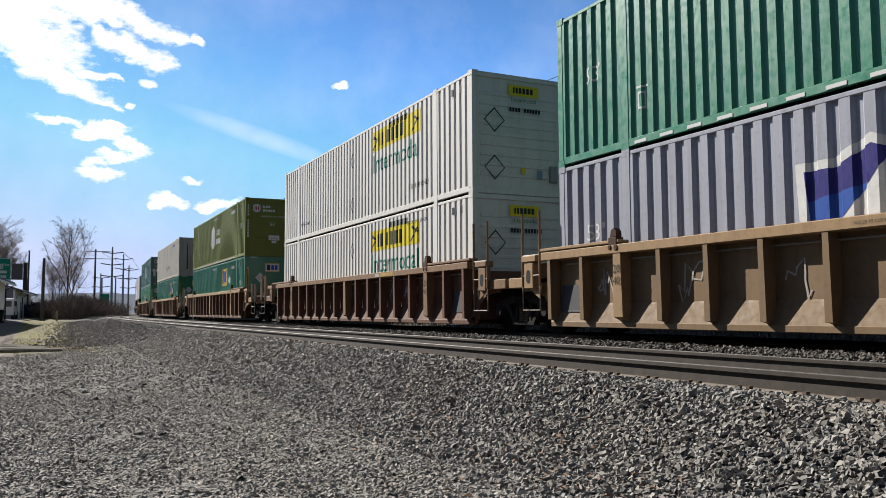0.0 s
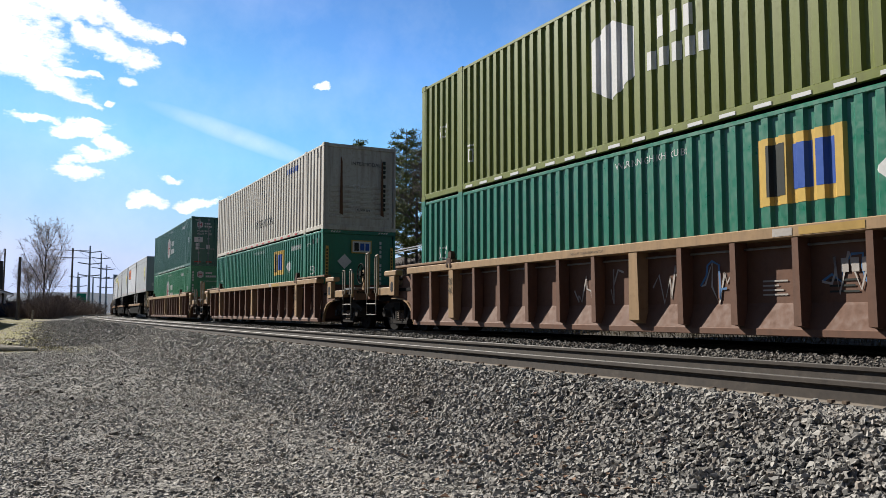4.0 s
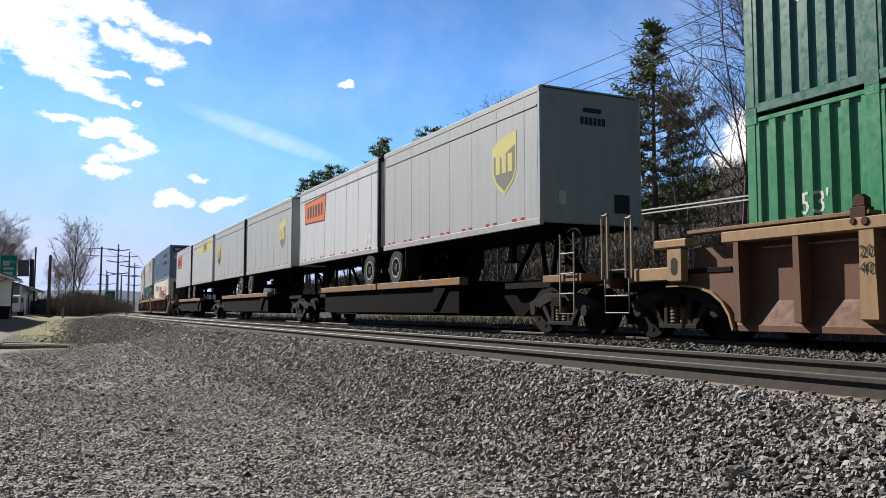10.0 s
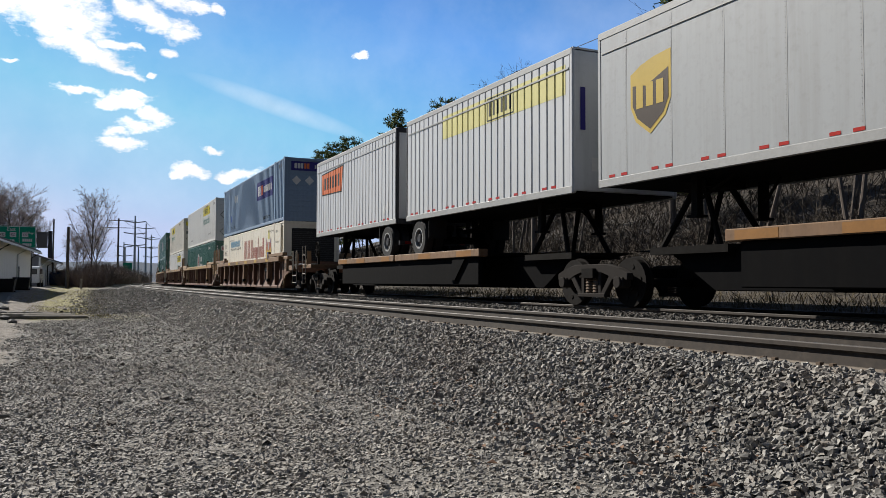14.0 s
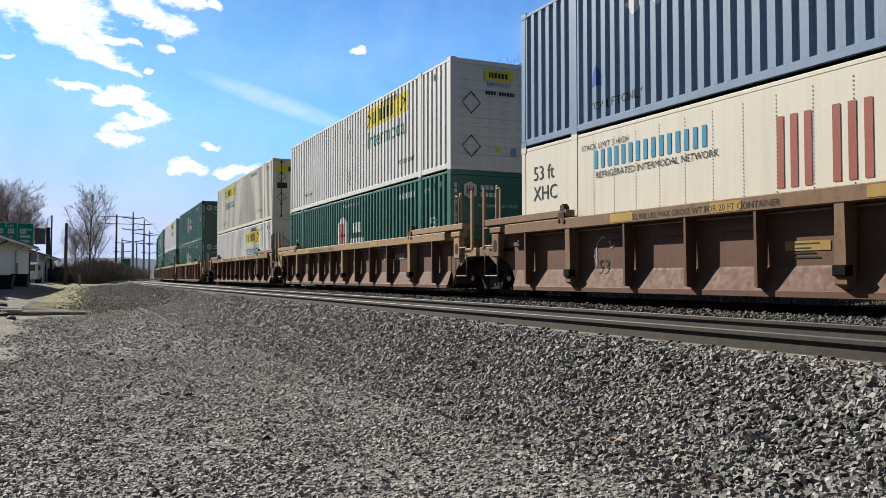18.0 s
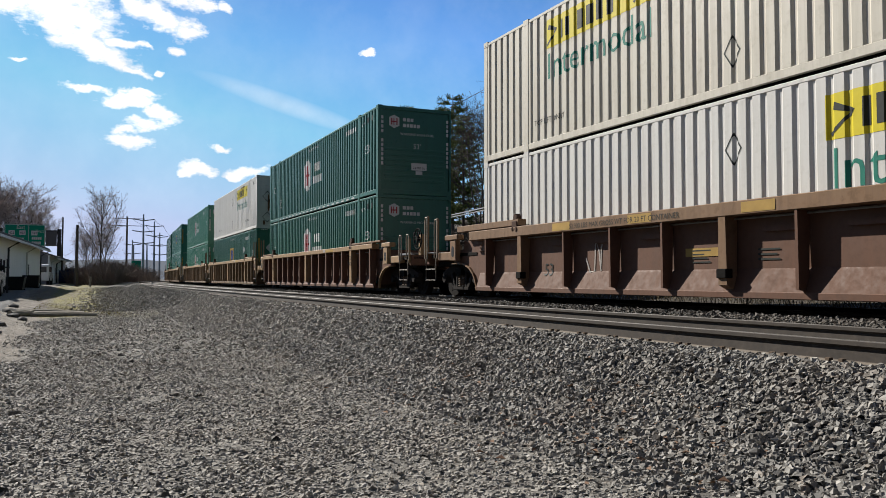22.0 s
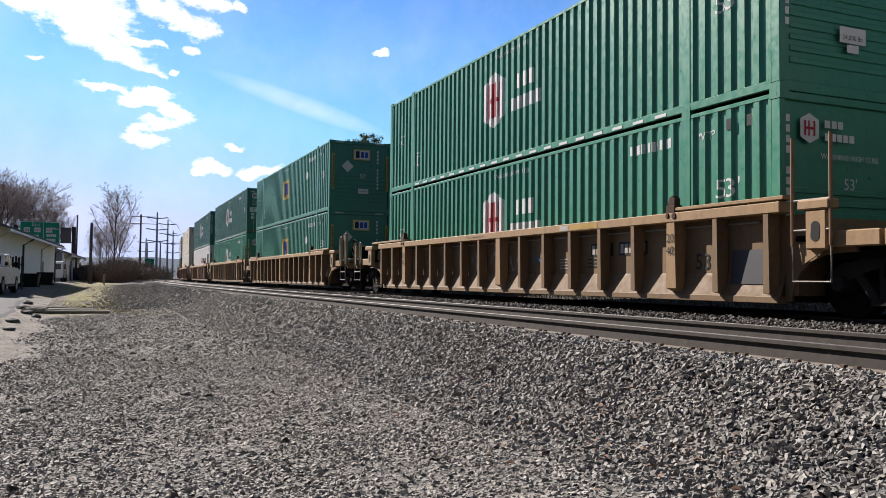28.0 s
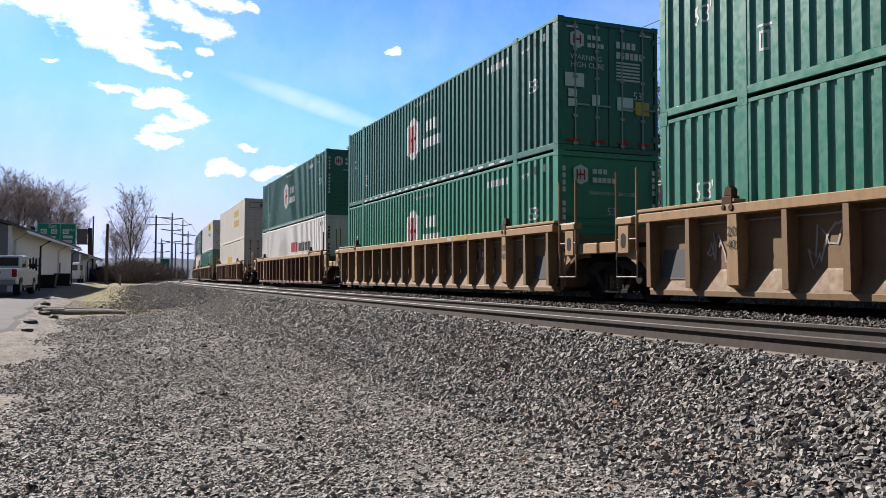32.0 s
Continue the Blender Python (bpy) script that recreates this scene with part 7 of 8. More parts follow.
# ---- trees ----
def bare_tree(seed, height, wide, stems=1, twig="twig", bark="bark", thin=0.007, limbs=14):
    """Leafless tree: forked trunk, limbs that rise into a rounded crown, branches and fine twigs."""
    rng = random.Random(seed)
    thing = new("bare_tree")
    trunk, twigs = bmesh.new(), bmesh.new()

    def bough(bm, p, q, r0, r1, n, sides, rise):
        """A curved bar from p to q that starts out upwards; gives its points."""
        c = p.lerp(q, 0.45) + Vector((rng.gauss(0, 0.07), rng.gauss(0, 0.07), rise)) * (q - p).length
        pts = [p.lerp(c, k / n).lerp(c.lerp(q, k / n), k / n) for k in range(n + 1)]
        tube(bm, pts, max(r0, thin), sides, max(r1, thin * 0.7))
        return pts

    def along(pts, k):
        j = min(len(pts) - 2, int(k * (len(pts) - 1)))
        return pts[j].lerp(pts[j + 1], k * (len(pts) - 1) - j), (pts[j + 1] - pts[j]).normalized()

    def fork(pts, count, length, r, depth):
        for _ in range(count):
            p, d = along(pts, rng.uniform(0.25, 1.0))
            way = (d + Vector((rng.gauss(0, 0.55), rng.gauss(0, 0.55), rng.gauss(0.12, 0.45)))).normalized()
            l = length * rng.uniform(0.6, 1.3)
            got = bough(trunk if depth == 0 else twigs, p, p + way * l, r, r * 0.45, (4, 3, 1)[depth], (5, 3, 3)[depth], 0.06)
            if depth < 2:
                fork(got, (5, 3)[depth], length * 0.5, r * 0.5, depth + 1)

    mid, r0 = height * 0.60, height * (0.0105 if stems == 1 else 0.0075)
    for s in range(stems):
        a = rng.uniform(0, 6.28) + s * 6.28 / stems
        tip = Vector((math.cos(a) * wide * 0.4 * (stems > 1) + rng.gauss(0, 0.3), math.sin(a) * wide * 0.4 * (stems > 1) + rng.gauss(0, 0.3), height * 0.82))
        stem = bough(trunk, Vector((0.1 * math.cos(a), 0.1 * math.sin(a), -0.4)), tip, r0, r0 * 0.25, 8, 8, 0.05)
        fork(stem[-3:], 6, height * 0.14, r0 * 0.25, 0)
        n = limbs // stems
        for i in range(n):
            k = 0.22 + 0.70 * (i + rng.random()) / n
            p, d = along(stem, k)
            turn, e = i * 2.4 + rng.gauss(0, 0.4) + s, radians(-8 + 78 * k + rng.gauss(0, 10))
            reach = rng.uniform(0.72, 1.0)
            q = Vector((math.cos(turn) * math.cos(e) * wide, math.sin(turn) * math.cos(e) * wide, mid + math.sin(e) * height * 0.40))
            q = p.lerp(q, reach)
            r = r0 * (1 - 0.7 * k) * 0.55
            limb = bough(trunk, p, q, r, r * 0.35, 6, 5, 0.10)
            fork(limb, 8, (q - p).length * 0.34, r * 0.42, 0)
    part("trunk", trunk, MAT[bark], thing)
    part("crown", twigs, MAT[twig], thing, "fine bare twigs")
    return thing


def pine_tree(seed, height, taper=0.85):
    """Evergreen with tiers of drooping boughs and clumps of needles."""
    rng = random.Random(seed)
    thing = new("pine_tree")
    trunk, needles = bmesh.new(), bmesh.new()
    tube(trunk, [(0, 0, -0.4), (0.05, 0, height * 0.5), (0, 0.05, height)], height * 0.014, 7, 0.03)
    z = height * 0.16
    while z < height * 0.985:
        k = (z / height - 0.16) / 0.83
        reach = height * 0.30 * (1 - k) ** taper * rng.uniform(0.7, 1.15) + 0.18
        for i in range(7):
            a = rng.uniform(0, 2 * math.pi)
            r = reach * rng.uniform(0.55, 1.1)
            tip = Vector((math.cos(a) * r, math.sin(a) * r, z + r * rng.uniform(0.0, 0.45)))
            root = Vector((0, 0, z))
            tube(trunk, [root, root.lerp(tip, 0.6) + Vector((0, 0, -0.03 * r)), tip], 0.028, 3, 0.008)
            steps = max(3, int(r / 0.17))
            for j in range(steps):
                f = 0.25 + 0.75 * (j + 1) / steps
                c = root.lerp(tip, f)
                for _ in range(7):
                    d = Vector((rng.gauss(0, 1), rng.gauss(0, 1), rng.gauss(0.35, 0.7))).normalized()
                    side = d.cross(Vector((rng.gauss(0, 1), rng.gauss(0, 1), rng.gauss(0, 1)))).normalized()
                    s = rng.uniform(0.14, 0.34)
                    o = c + Vector((rng.gauss(0, 0.07), rng.gauss(0, 0.07), rng.gauss(0, 0.05)))
                    v = [needles.verts.new(o - side * 0.022), needles.verts.new(o + side * 0.022), needles.verts.new(o + d * s + side * 0.03), needles.verts.new(o + d * s - side * 0.03)]
                    needles.faces.new(v)
        z += height * 0.028 + 0.09
    part("trunk", trunk, MAT["bark"], thing)
    part("needles", needles, MAT["needle"], thing, "dark green clumps of needles")
    return thing


BARE = [bare_tree(5, 13.0, 3.6, 2), bare_tree(9, 14.0, 3.8, 2), bare_tree(14, 12.5, 3.4, 3, limbs=15), bare_tree(23, 13.0, 3.4, 1)]
FAR_BARE = [bare_tree(31, 13.0, 3.3, 1, "twig_hazy", "bark", 0.014), bare_tree(37, 13.0, 4.2, 1, "twig_hazy", "bark", 0.014), bare_tree(43, 13.0, 4.0, 2, "twig_hazy", "bark", 0.014)]
PINES = [pine_tree(3, 11.0), pine_tree(8, 13.0, 0.45)]
BARE_LABEL = "leafless grey-brown tree on the wooded bank"
PINE_LABEL = "dark green pine on the wooded bank"
for ob in BARE + FAR_BARE:
    tagged(ob, BARE_LABEL, "tree", "bare trees")
for ob in PINES:
    tagged(ob, PINE_LABEL, "tree", "pine trees")
used, TALL = set(), {}


def plant(src, x, y, turn, scale, sink=0.0):
    """A tree at a place, on the ground there."""
    u = float(np.interp(y, _py, _u))
    z = float(ground_height(np.array(x - line(u)[0]), np.array(u))) - sink
    if src.name not in TALL:
        TALL[src.name] = max(v.co.z for c in src.children for v in c.data.vertices)
    scale = scale / TALL[src.name]
    if src.name not in used:
        used.add(src.name)
        ob = src
    else:
        ob = copy_thing(src, Matrix())
    ob.scale = (scale, scale, scale)
    ob.matrix_basis = pose(x, y, z, 0, 0, turn) @ Matrix.Scale(scale, 4)
    return ob


# by the bank, where gaps between the cars show them
for x, y, k, s in ((22.0, 21.0, 1, 13.2), (21.5, 16.8, 0, 13.0), (23.5, 18.6, 1, 13.6), (23.0, 38.5, 1, 11.3), (21.0, 36.0, 0, 10.3), (22.5, 44.0, 1, 10.8), (24.5, 33.5, 2, 9.7), (20.5, 30.0, 0, 8.6), (27.0, 12.5, 1, 10.3),
                   (26.0, 50.0, 0, 10.8), (24.0, 57.0, 1, 10.3), (23.0, 24.5, 0, 8.8), (34.0, 32.0, 1, 9.2), (30.0, 40.0, 3, 8.6), (38.0, 22.0, 0, 8.1), (44.0, 30.0, 1, 9.2),
                   (27.0, 66.0, 0, 10.8), (28.0, 78.0, 1, 10.8), (30.0, 92.0, 0, 11.3), (31.0, 106.0, 1, 10.8), (33.0, 122.0, 0, 10.8), (37.0, 138.0, 1, 10.8), (40.0, 155.0, 0, 10.8), (44.0, 172.0, 1, 10.8)):
    plant(BARE[k], x, y, x * 37 % 360, s)
for x, y, k, s in ((24.0, 27.6, 0, 11.0), (26.5, 54.0, 1, 9.7), (27.5, 68.0, 1, 13.2), (32.5, 68.5, 1, 13.2), (26.8, 85.0, 1, 13.4), (29.0, 86.0, 1, 13.8), (31.0, 93.0, 1, 13.2), (29.0, 96.0, 1, 14.0), (33.0, 108.0, 1, 13.0), (46.0, 23.0, 0, 4.6), (50.0, 27.0, 1, 4.2), (45.0, 33.0, 0, 3.6), (47.0, 36.0, 1, 3.9), (44.0, 29.0, 0, 3.4), (48.0, 31.5, 1, 4.2), (43.0, 36.0, 1, 3.0), (46.5, 27.0, 1, 4.4)):
    plant(PINES[k], x, y, x * 53 % 360, s)
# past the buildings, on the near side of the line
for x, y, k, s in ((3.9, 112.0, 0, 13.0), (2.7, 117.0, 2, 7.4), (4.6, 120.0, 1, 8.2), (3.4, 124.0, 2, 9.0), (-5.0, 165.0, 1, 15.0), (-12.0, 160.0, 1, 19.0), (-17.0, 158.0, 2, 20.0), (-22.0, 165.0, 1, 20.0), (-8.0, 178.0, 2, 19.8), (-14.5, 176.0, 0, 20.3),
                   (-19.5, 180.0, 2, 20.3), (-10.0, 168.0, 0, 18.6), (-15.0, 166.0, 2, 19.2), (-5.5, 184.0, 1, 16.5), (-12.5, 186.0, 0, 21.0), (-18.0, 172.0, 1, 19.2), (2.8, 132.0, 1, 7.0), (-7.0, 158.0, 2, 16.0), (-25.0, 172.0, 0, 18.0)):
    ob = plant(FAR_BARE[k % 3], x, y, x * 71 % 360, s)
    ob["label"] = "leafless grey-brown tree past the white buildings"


def brush(name, count, spots, seed, label, material="brush"):
    """Thicket of thin dry stems."""
    rng = random.Random(seed)
    V, F = [], []
    for _ in range(count):
        x0, x1, y0, y1, h = rng.choice(spots)
        x, y = rng.uniform(x0, x1), rng.uniform(y0, y1)
        u = float(np.interp(y, _py, _u))
        sx = float(line(u)[0])
        z = float(ground_height(np.array(x), np.array(u)))
        p = Vector((x + sx, y, z))
        d = Vector((rng.gauss(0, 0.45), rng.gauss(0, 0.45), 1)).normalized()
        l = h * rng.uniform(0.4, 1.15)
        w = 0.012 + 0.006 * h
        mid, tip = p + d * l * 0.55, p + d * l + Vector((rng.gauss(0, 0.2), rng.gauss(0, 0.2), -0.05)) * l * 0.4
        for a, b, wa, wb in ((p, mid, w, w * 0.7), (mid, tip, w * 0.7, w * 0.3)):
            side = (b - a).cross(Vector((rng.gauss(0, 1), rng.gauss(0, 1), 0.1))).normalized()
            k = len(V)
            V += [a - side * wa, a + side * wa, b + side * wb, b - side * wb]
            F.append((k, k + 1, k + 2, k + 3))
        for _ in range(3):
            a = p.lerp(mid, rng.uniform(0.3, 1.0)) if rng.random() < 0.4 else mid.lerp(tip, rng.uniform(0, 0.9))
            b = a + Vector((rng.gauss(0, 0.5), rng.gauss(0, 0.5), rng.uniform(0.1, 0.8))).normalized() * l * 0.35
            side = (b - a).cross(Vector((rng.gauss(0, 1), rng.gauss(0, 1), 0.1))).normalized()
            k = len(V)
            V += [a - side * w * 0.5, a + side * w * 0.5, b + side * w * 0.2, b - side * w * 0.2]
            F.append((k, k + 1, k + 2, k + 3))
    return tagged(new(name, np_mesh(name, np.array([tuple(v) for v in V]), np.array(F), MAT[material])), label, "brush", kind="stuff")


brush("bank_brush", 18000, [(16.5, 24, 0, 40, 1.0), (20, 34, 0, 60, 1.3), (17, 30, 40, 110, 1.4), (30, 60, 5, 60, 1.6)], 41, "tangled dry brush on the wooded bank")
brush("hedge", 9000, [(-0.5, 2.6, 104, 132, 2.8), (0.5, 3.0, 112, 150, 2.8), (0.5, 3.2, 130, 170, 2.8), (0.0, 3.2, 150, 210, 2.8), (-3.0, 1.5, 108, 120, 2.2)], 42, "dense brown leafless hedge along the line", "hedge")


# ---- poles and wires ----
def wooden_pole(x, y, height, arms=1, r=0.15, arm=2.2):
    u = float(np.interp(y, _py, _u))
    z = float(ground_height(np.array(x - line(u)[0]), np.array(u)))
    t = tagged(new("utility_pole"), "brown wooden utility pole with crossarms" if arms else "plain dark wooden pole", "pole", "utility poles")
    t.location = (x, y, z)
    bm = bmesh.new()
    tube(bm, [(0, 0, -0.3), (0, 0, height * 0.5), (0.03, 0, height)], r, 10, r * 0.7)
    part("shaft", bm, MAT["pole_wood"], t)
    for i in range(arms):
        za = height - 0.5 - i * 1.5
        boxes("crossarm", MAT["pole_wood"], t, (-arm / 2, arm / 2, -0.17, -0.06, za, za + 0.12))
        for k in (-0.46, -0.2, 0.2, 0.46):
            bm = bmesh.new()
            disc(bm, "z", (arm * k, -0.115), 0.045, za + 0.12, za + 0.27, 8)
            part("insulator", bm, MAT["galv"], t, "small grey insulator")
    return t, z + height


def cable(name, points, r, mat, label):
    bm = bmesh.new()
    pts = []
    for a, b in zip(points, points[1:]):
        a, b = Vector(a), Vector(b)
        for i in range(12):
            k = i / 12
            pts.append(a.lerp(b, k) - Vector((0, 0, 4 * k * (1 - k) * (b - a).length * 0.008)))
    pts.append(Vector(points[-1]))
    tube(bm, pts, r, 5)
    ob = new(name, mesh_of(bm, name, mat))
    return tagged(ob, label, "cable", "overhead cables")


BANK_POLES = [(20.0, -14.0), (20.0, 32.5), (20.5, 78.0), (23.0, 124.0)]
tops = []
for x, y in BANK_POLES:
    t, top = wooden_pole(x, y, 9.5, 1)
    tops.append((x, y, top))
for dx, dz in ((-1.0, -0.25), (0.45, -0.25), (1.0, -0.25)):
    cable("overhead_wire", [(x + dx, y - 0.1, z + dz) for x, y, z in tops], 0.016, MAT["wire"], "thin dark overhead wire")
for dz in (0.0, -0.13):
    cable("overhead_cable", [(x - 0.2, y, 3.9 + dz + (0.0 if y < 100 else 0.4)) for x, y, z in tops], 0.032, MAT["cable"], "pale sunlit communication cable")
for x, y, h, arms, r in ((0.9, 96.0, 6.6, 0, 0.20), (-0.6, 112.0, 8.2, 0, 0.13), (11.2, 182.0, 13.6, 2, 0.24)):
    wooden_pole(x, y, h, arms, r, 2.2 if y < 150 else 7.0)


def steel_pole(x, y, height, arms):
    """Tall transmission pole with pairs of short arms."""
    t = tagged(new("transmission_pole"), "tall grey steel transmission pole with arms", "pylon", "transmission poles")
    t.location = (x, y, -0.6)
    bm = bmesh.new()
    tube(bm, [(0, 0, 0), (0, 0, height)], 0.42, 8, 0.18)
    part("shaft", bm, MAT["galv"], t)
    for i in range(arms):
        z = height - 1.6 - i * 3.2
        bm = bmesh.new()
        tube(bm, [(-2.9, 0, z + 0.2), (0, 0, z - 0.2), (2.9, 0, z + 0.2)], 0.14, 5)
        part("arm", bm, MAT["galv"], t)
    return t


for x, y, h, a in ((19.05, 240.0, 18.6, 3), (26.5, 290.0, 20.0, 3), (21.0, 310.0, 14.5, 2), (30.4, 312.0, 17.5, 3), (17.6, 255.0, 10.5, 0), (23.8, 285.0, 12.0, 0)):
    steel_pole(x, y, h, a)
for dx in (-2.8, 2.8):
    cable("transmission_wire", [(19.05 + dx, 240, 16.6), (26.5 + dx, 290, 18.0), (40 + dx, 380, 18)], 0.05, MAT["wire"], "thin far transmission wire")


# ---- road, buildings, vehicles, sign ----
def make_road():
    us = np.concatenate([np.arange(6, 60, 1.0), np.arange(60, 108, 3.0)])
    rows = []
    rng = random.Random(4)
    for u in us:
        edge = float(np.interp(u, [6, 20, 50, 60, 108], [-1.3, -1.75, -2.5, -3.0, -3.4])) + rng.uniform(-0.12, 0.12)
        rows.append([edge, edge - 0.25, edge - 1.5, -6.0, -9.0, -14.0])
    L = np.array(rows)
    U = np.repeat(us[:, None], L.shape[1], 1)
    X, Y, _ = line(U)
    Z = ground_height(L, U) + 0.035
    Z[:, 0] -= 0.06
    V = np.stack([X + L, Y, Z], -1).reshape(-1, 3)
    n = L.shape[1]
    i = (np.arange(len(us) - 1)[:, None] * n + np.arange(n - 1)[None]).ravel()
    ob = new("road", np_mesh("road", V, np.stack([i, i + n, i + n + 1, i + 1], -1), MAT["asphalt"]))
    return tagged(ob, "worn grey asphalt lane with a broken edge", "road", kind="structure")


make_road()


def house(x, y, turn, length, width, eave, ridge, label, far=False):
    """Low white building: walls, gabled roof with deep eaves, downpipes, doors."""
    t = tagged(new("building"), label, "building")
    u = float(np.interp(y, _py, _u))
    t.matrix_basis = pose(x, y, float(ground_height(np.array(x), np.array(u))) - 0.05, 0, 0, turn)
    wall, roof = MAT["wall_white"], MAT["roof"]
    boxes("long_wall", wall, t, (-0.2, 0.0, 0, length, -0.6, eave), label="white painted long wall")
    boxes("long_wall", wall, t, (-width, -width + 0.2, 0, length, -0.6, eave))
    for a, b in ((0.0, 0.2), (length - 0.2, length)):
        bm = bmesh.new()
        prism(bm, [(-width + 0.2, -0.6), (-0.2, -0.6), (-0.2, eave), (-width / 2, ridge - 0.1), (-width + 0.2, eave)], "y", a, b)
        part("gable_wall", bm, MAT["grey_wall"], t, "grey sided gable wall")
    for s in (0, 1):
        bm = bmesh.new()
        xo, xi = (0.75, -width / 2) if s == 0 else (-width - 0.75, -width / 2)
        drop = (ridge - eave) * 0.75 / (width / 2)
        prism(bm, [(xo, eave - drop), (xi, ridge), (xi, ridge + 0.16), (xo, eave - drop + 0.16)], "y", -0.5, length + 0.5)
        part("roof_slope", bm, roof, t, "grey shingled roof slope")
    boxes("gutter", MAT["reflect_white"], t, (0.74, 0.86, -0.5, length + 0.5, eave - 0.42, eave - 0.28))
    for k in range(4):
        yk = 0.4 + k * (length - 0.8) / 3
        bm = bmesh.new()
        tube(bm, [(0.1, yk, -0.2), (0.1, yk, eave - 0.8), (0.78, yk, eave - 0.36)], 0.07, 6)
        part("downpipe", bm, MAT["dark_metal"] if k % 2 else MAT["reflect_white"], t, "rainwater downpipe")
    for k in range(2):
        yk = length * (0.28 + 0.42 * k)
        door = boxes("side_door", MAT["dark_metal"] if k else MAT["grey_wall"], t, (-0.02, 0.03, yk, yk + 0.95, 0.0, 2.05), label="plain side door")
        boxes("door_handle", MAT["galv"], door, (0.03, 0.09, yk + 0.1, yk + 0.2, 1.0, 1.05))
    if not far:
        for yk in (2.5, 5.0):
            bm = bmesh.new()
            tube(bm, [(-width / 2 + 1.2, yk, ridge - 0.5), (-width / 2 + 1.2, yk, ridge + 0.55)], 0.14, 8)
            disc(bm, "z", (-width / 2 + 1.2, yk), 0.24, ridge + 0.5, ridge + 0.62, 8)
            part("roof_vent", bm, MAT["galv"], t, "round roof vent")
    return t


house(-4.4, 51.0, -4.0, 31.0, 9.0, 3.75, 5.4, "long low white building with grey shingled roof")
house(-1.75, 100.0, -4.0, 22.0, 8.0, 3.35, 4.7, "smaller white building with grey gable", True)


def on_ground(x, y):
    u = float(np.interp(y, _py, _u))
    return float(ground_height(np.array(x - line(u)[0]), np.array(u)))


def pickup(x, y, turn):
    """White crew-cab pickup, seen from behind."""
    t = tagged(new("pickup_truck"), "white crew-cab pickup truck parked on the asphalt", "truck")
    t.matrix_basis = pose(x, y, on_ground(x, y) + 0.05, 0, 0, turn)
    white = MAT["truck_white"]
    bm = bmesh.new()
    prism(bm, [(-2.95, 0.55), (-2.95, 1.22), (-0.75, 1.25), (-0.72, 1.28), (2.0, 1.22), (2.75, 1.15), (2.9, 0.95), (2.9, 0.5), (2.35, 0.45), (2.2, 0.85), (1.5, 0.85), (1.35, 0.45), (-1.25, 0.45), (-1.4, 0.85), (-2.15, 0.85), (-2.3, 0.5)], "x", -0.99, 0.99)
    part("body", bm, white, t, bevel=0.03)
    bm = bmesh.new()
    prism(bm, [(-0.72, 1.26), (-0.58, 1.88), (0.75, 1.92), (1.55, 1.25)], "x", -0.82, 0.82)
    part("cab", bm, white, t, bevel=0.05)
    boxes("rear_window", MAT["glass"], t, (-0.68, 0.68, -0.70, -0.61, 1.38, 1.78), label="dark rear window")
    for s in (-1, 1):
        bm = bmesh.new()
        prism(bm, [(-0.5, 1.34), (-0.42, 1.80), (0.2, 1.83), (0.2, 1.34)], "x", min(s * 0.80, s * 0.835), max(s * 0.80, s * 0.835))
        part("side_window", bm, MAT["glass"], t, "dark side window")
        bm = bmesh.new()
        prism(bm, [(0.28, 1.34), (0.28, 1.83), (0.7, 1.84), (1.3, 1.34)], "x", min(s * 0.80, s * 0.835), max(s * 0.80, s * 0.835))
        part("side_window", bm, MAT["glass"], t, "dark side window")
        boxes("tail_lamp", MAT["tail_red"], t, (min(s * 0.80, s * 0.995), max(s * 0.80, s * 0.995), -2.97, -2.85, 0.85, 1.2), label="red tail lamp", bevel=0.02)
        boxes("mirror", MAT["black"], t, (min(s * 0.95, s * 1.22), max(s * 0.95, s * 1.22), 0.95, 1.08, 1.28, 1.52), bevel=0.03)
        boxes("running_board", MAT["dark_metal"], t, (min(s * 0.85, s * 1.0), max(s * 0.85, s * 1.0), -1.2, 1.3, 0.34, 0.42))
        for yk in (-1.78, 1.85):
            bm = bmesh.new()
            disc(bm, "x", (yk, 0.40), 0.40, min(s * 0.72, s * 0.99), max(s * 0.72, s * 0.99), 20)
            w = part("wheel", bm, MAT["rubber"], t, "black tyre", bevel=0.02)
            bm = bmesh.new()
            disc(bm, "x", (yk, 0.40), 0.24, min(s * 0.985, s * 1.0), max(s * 0.985, s * 1.0), 14)
            part("rim", bm, MAT["aluminium"], w)
    boxes("bumper", MAT["aluminium"], t, (-0.95, 0.95, -3.1, -2.95, 0.5, 0.72), label="chrome step bumper", bevel=0.03)
    boxes("tailgate_trim", MAT["dark_metal"], t, (-0.35, 0.35, -2.97, -2.94, 1.02, 1.1))
    return t


pickup(-4.1, 44.5, -5.0)


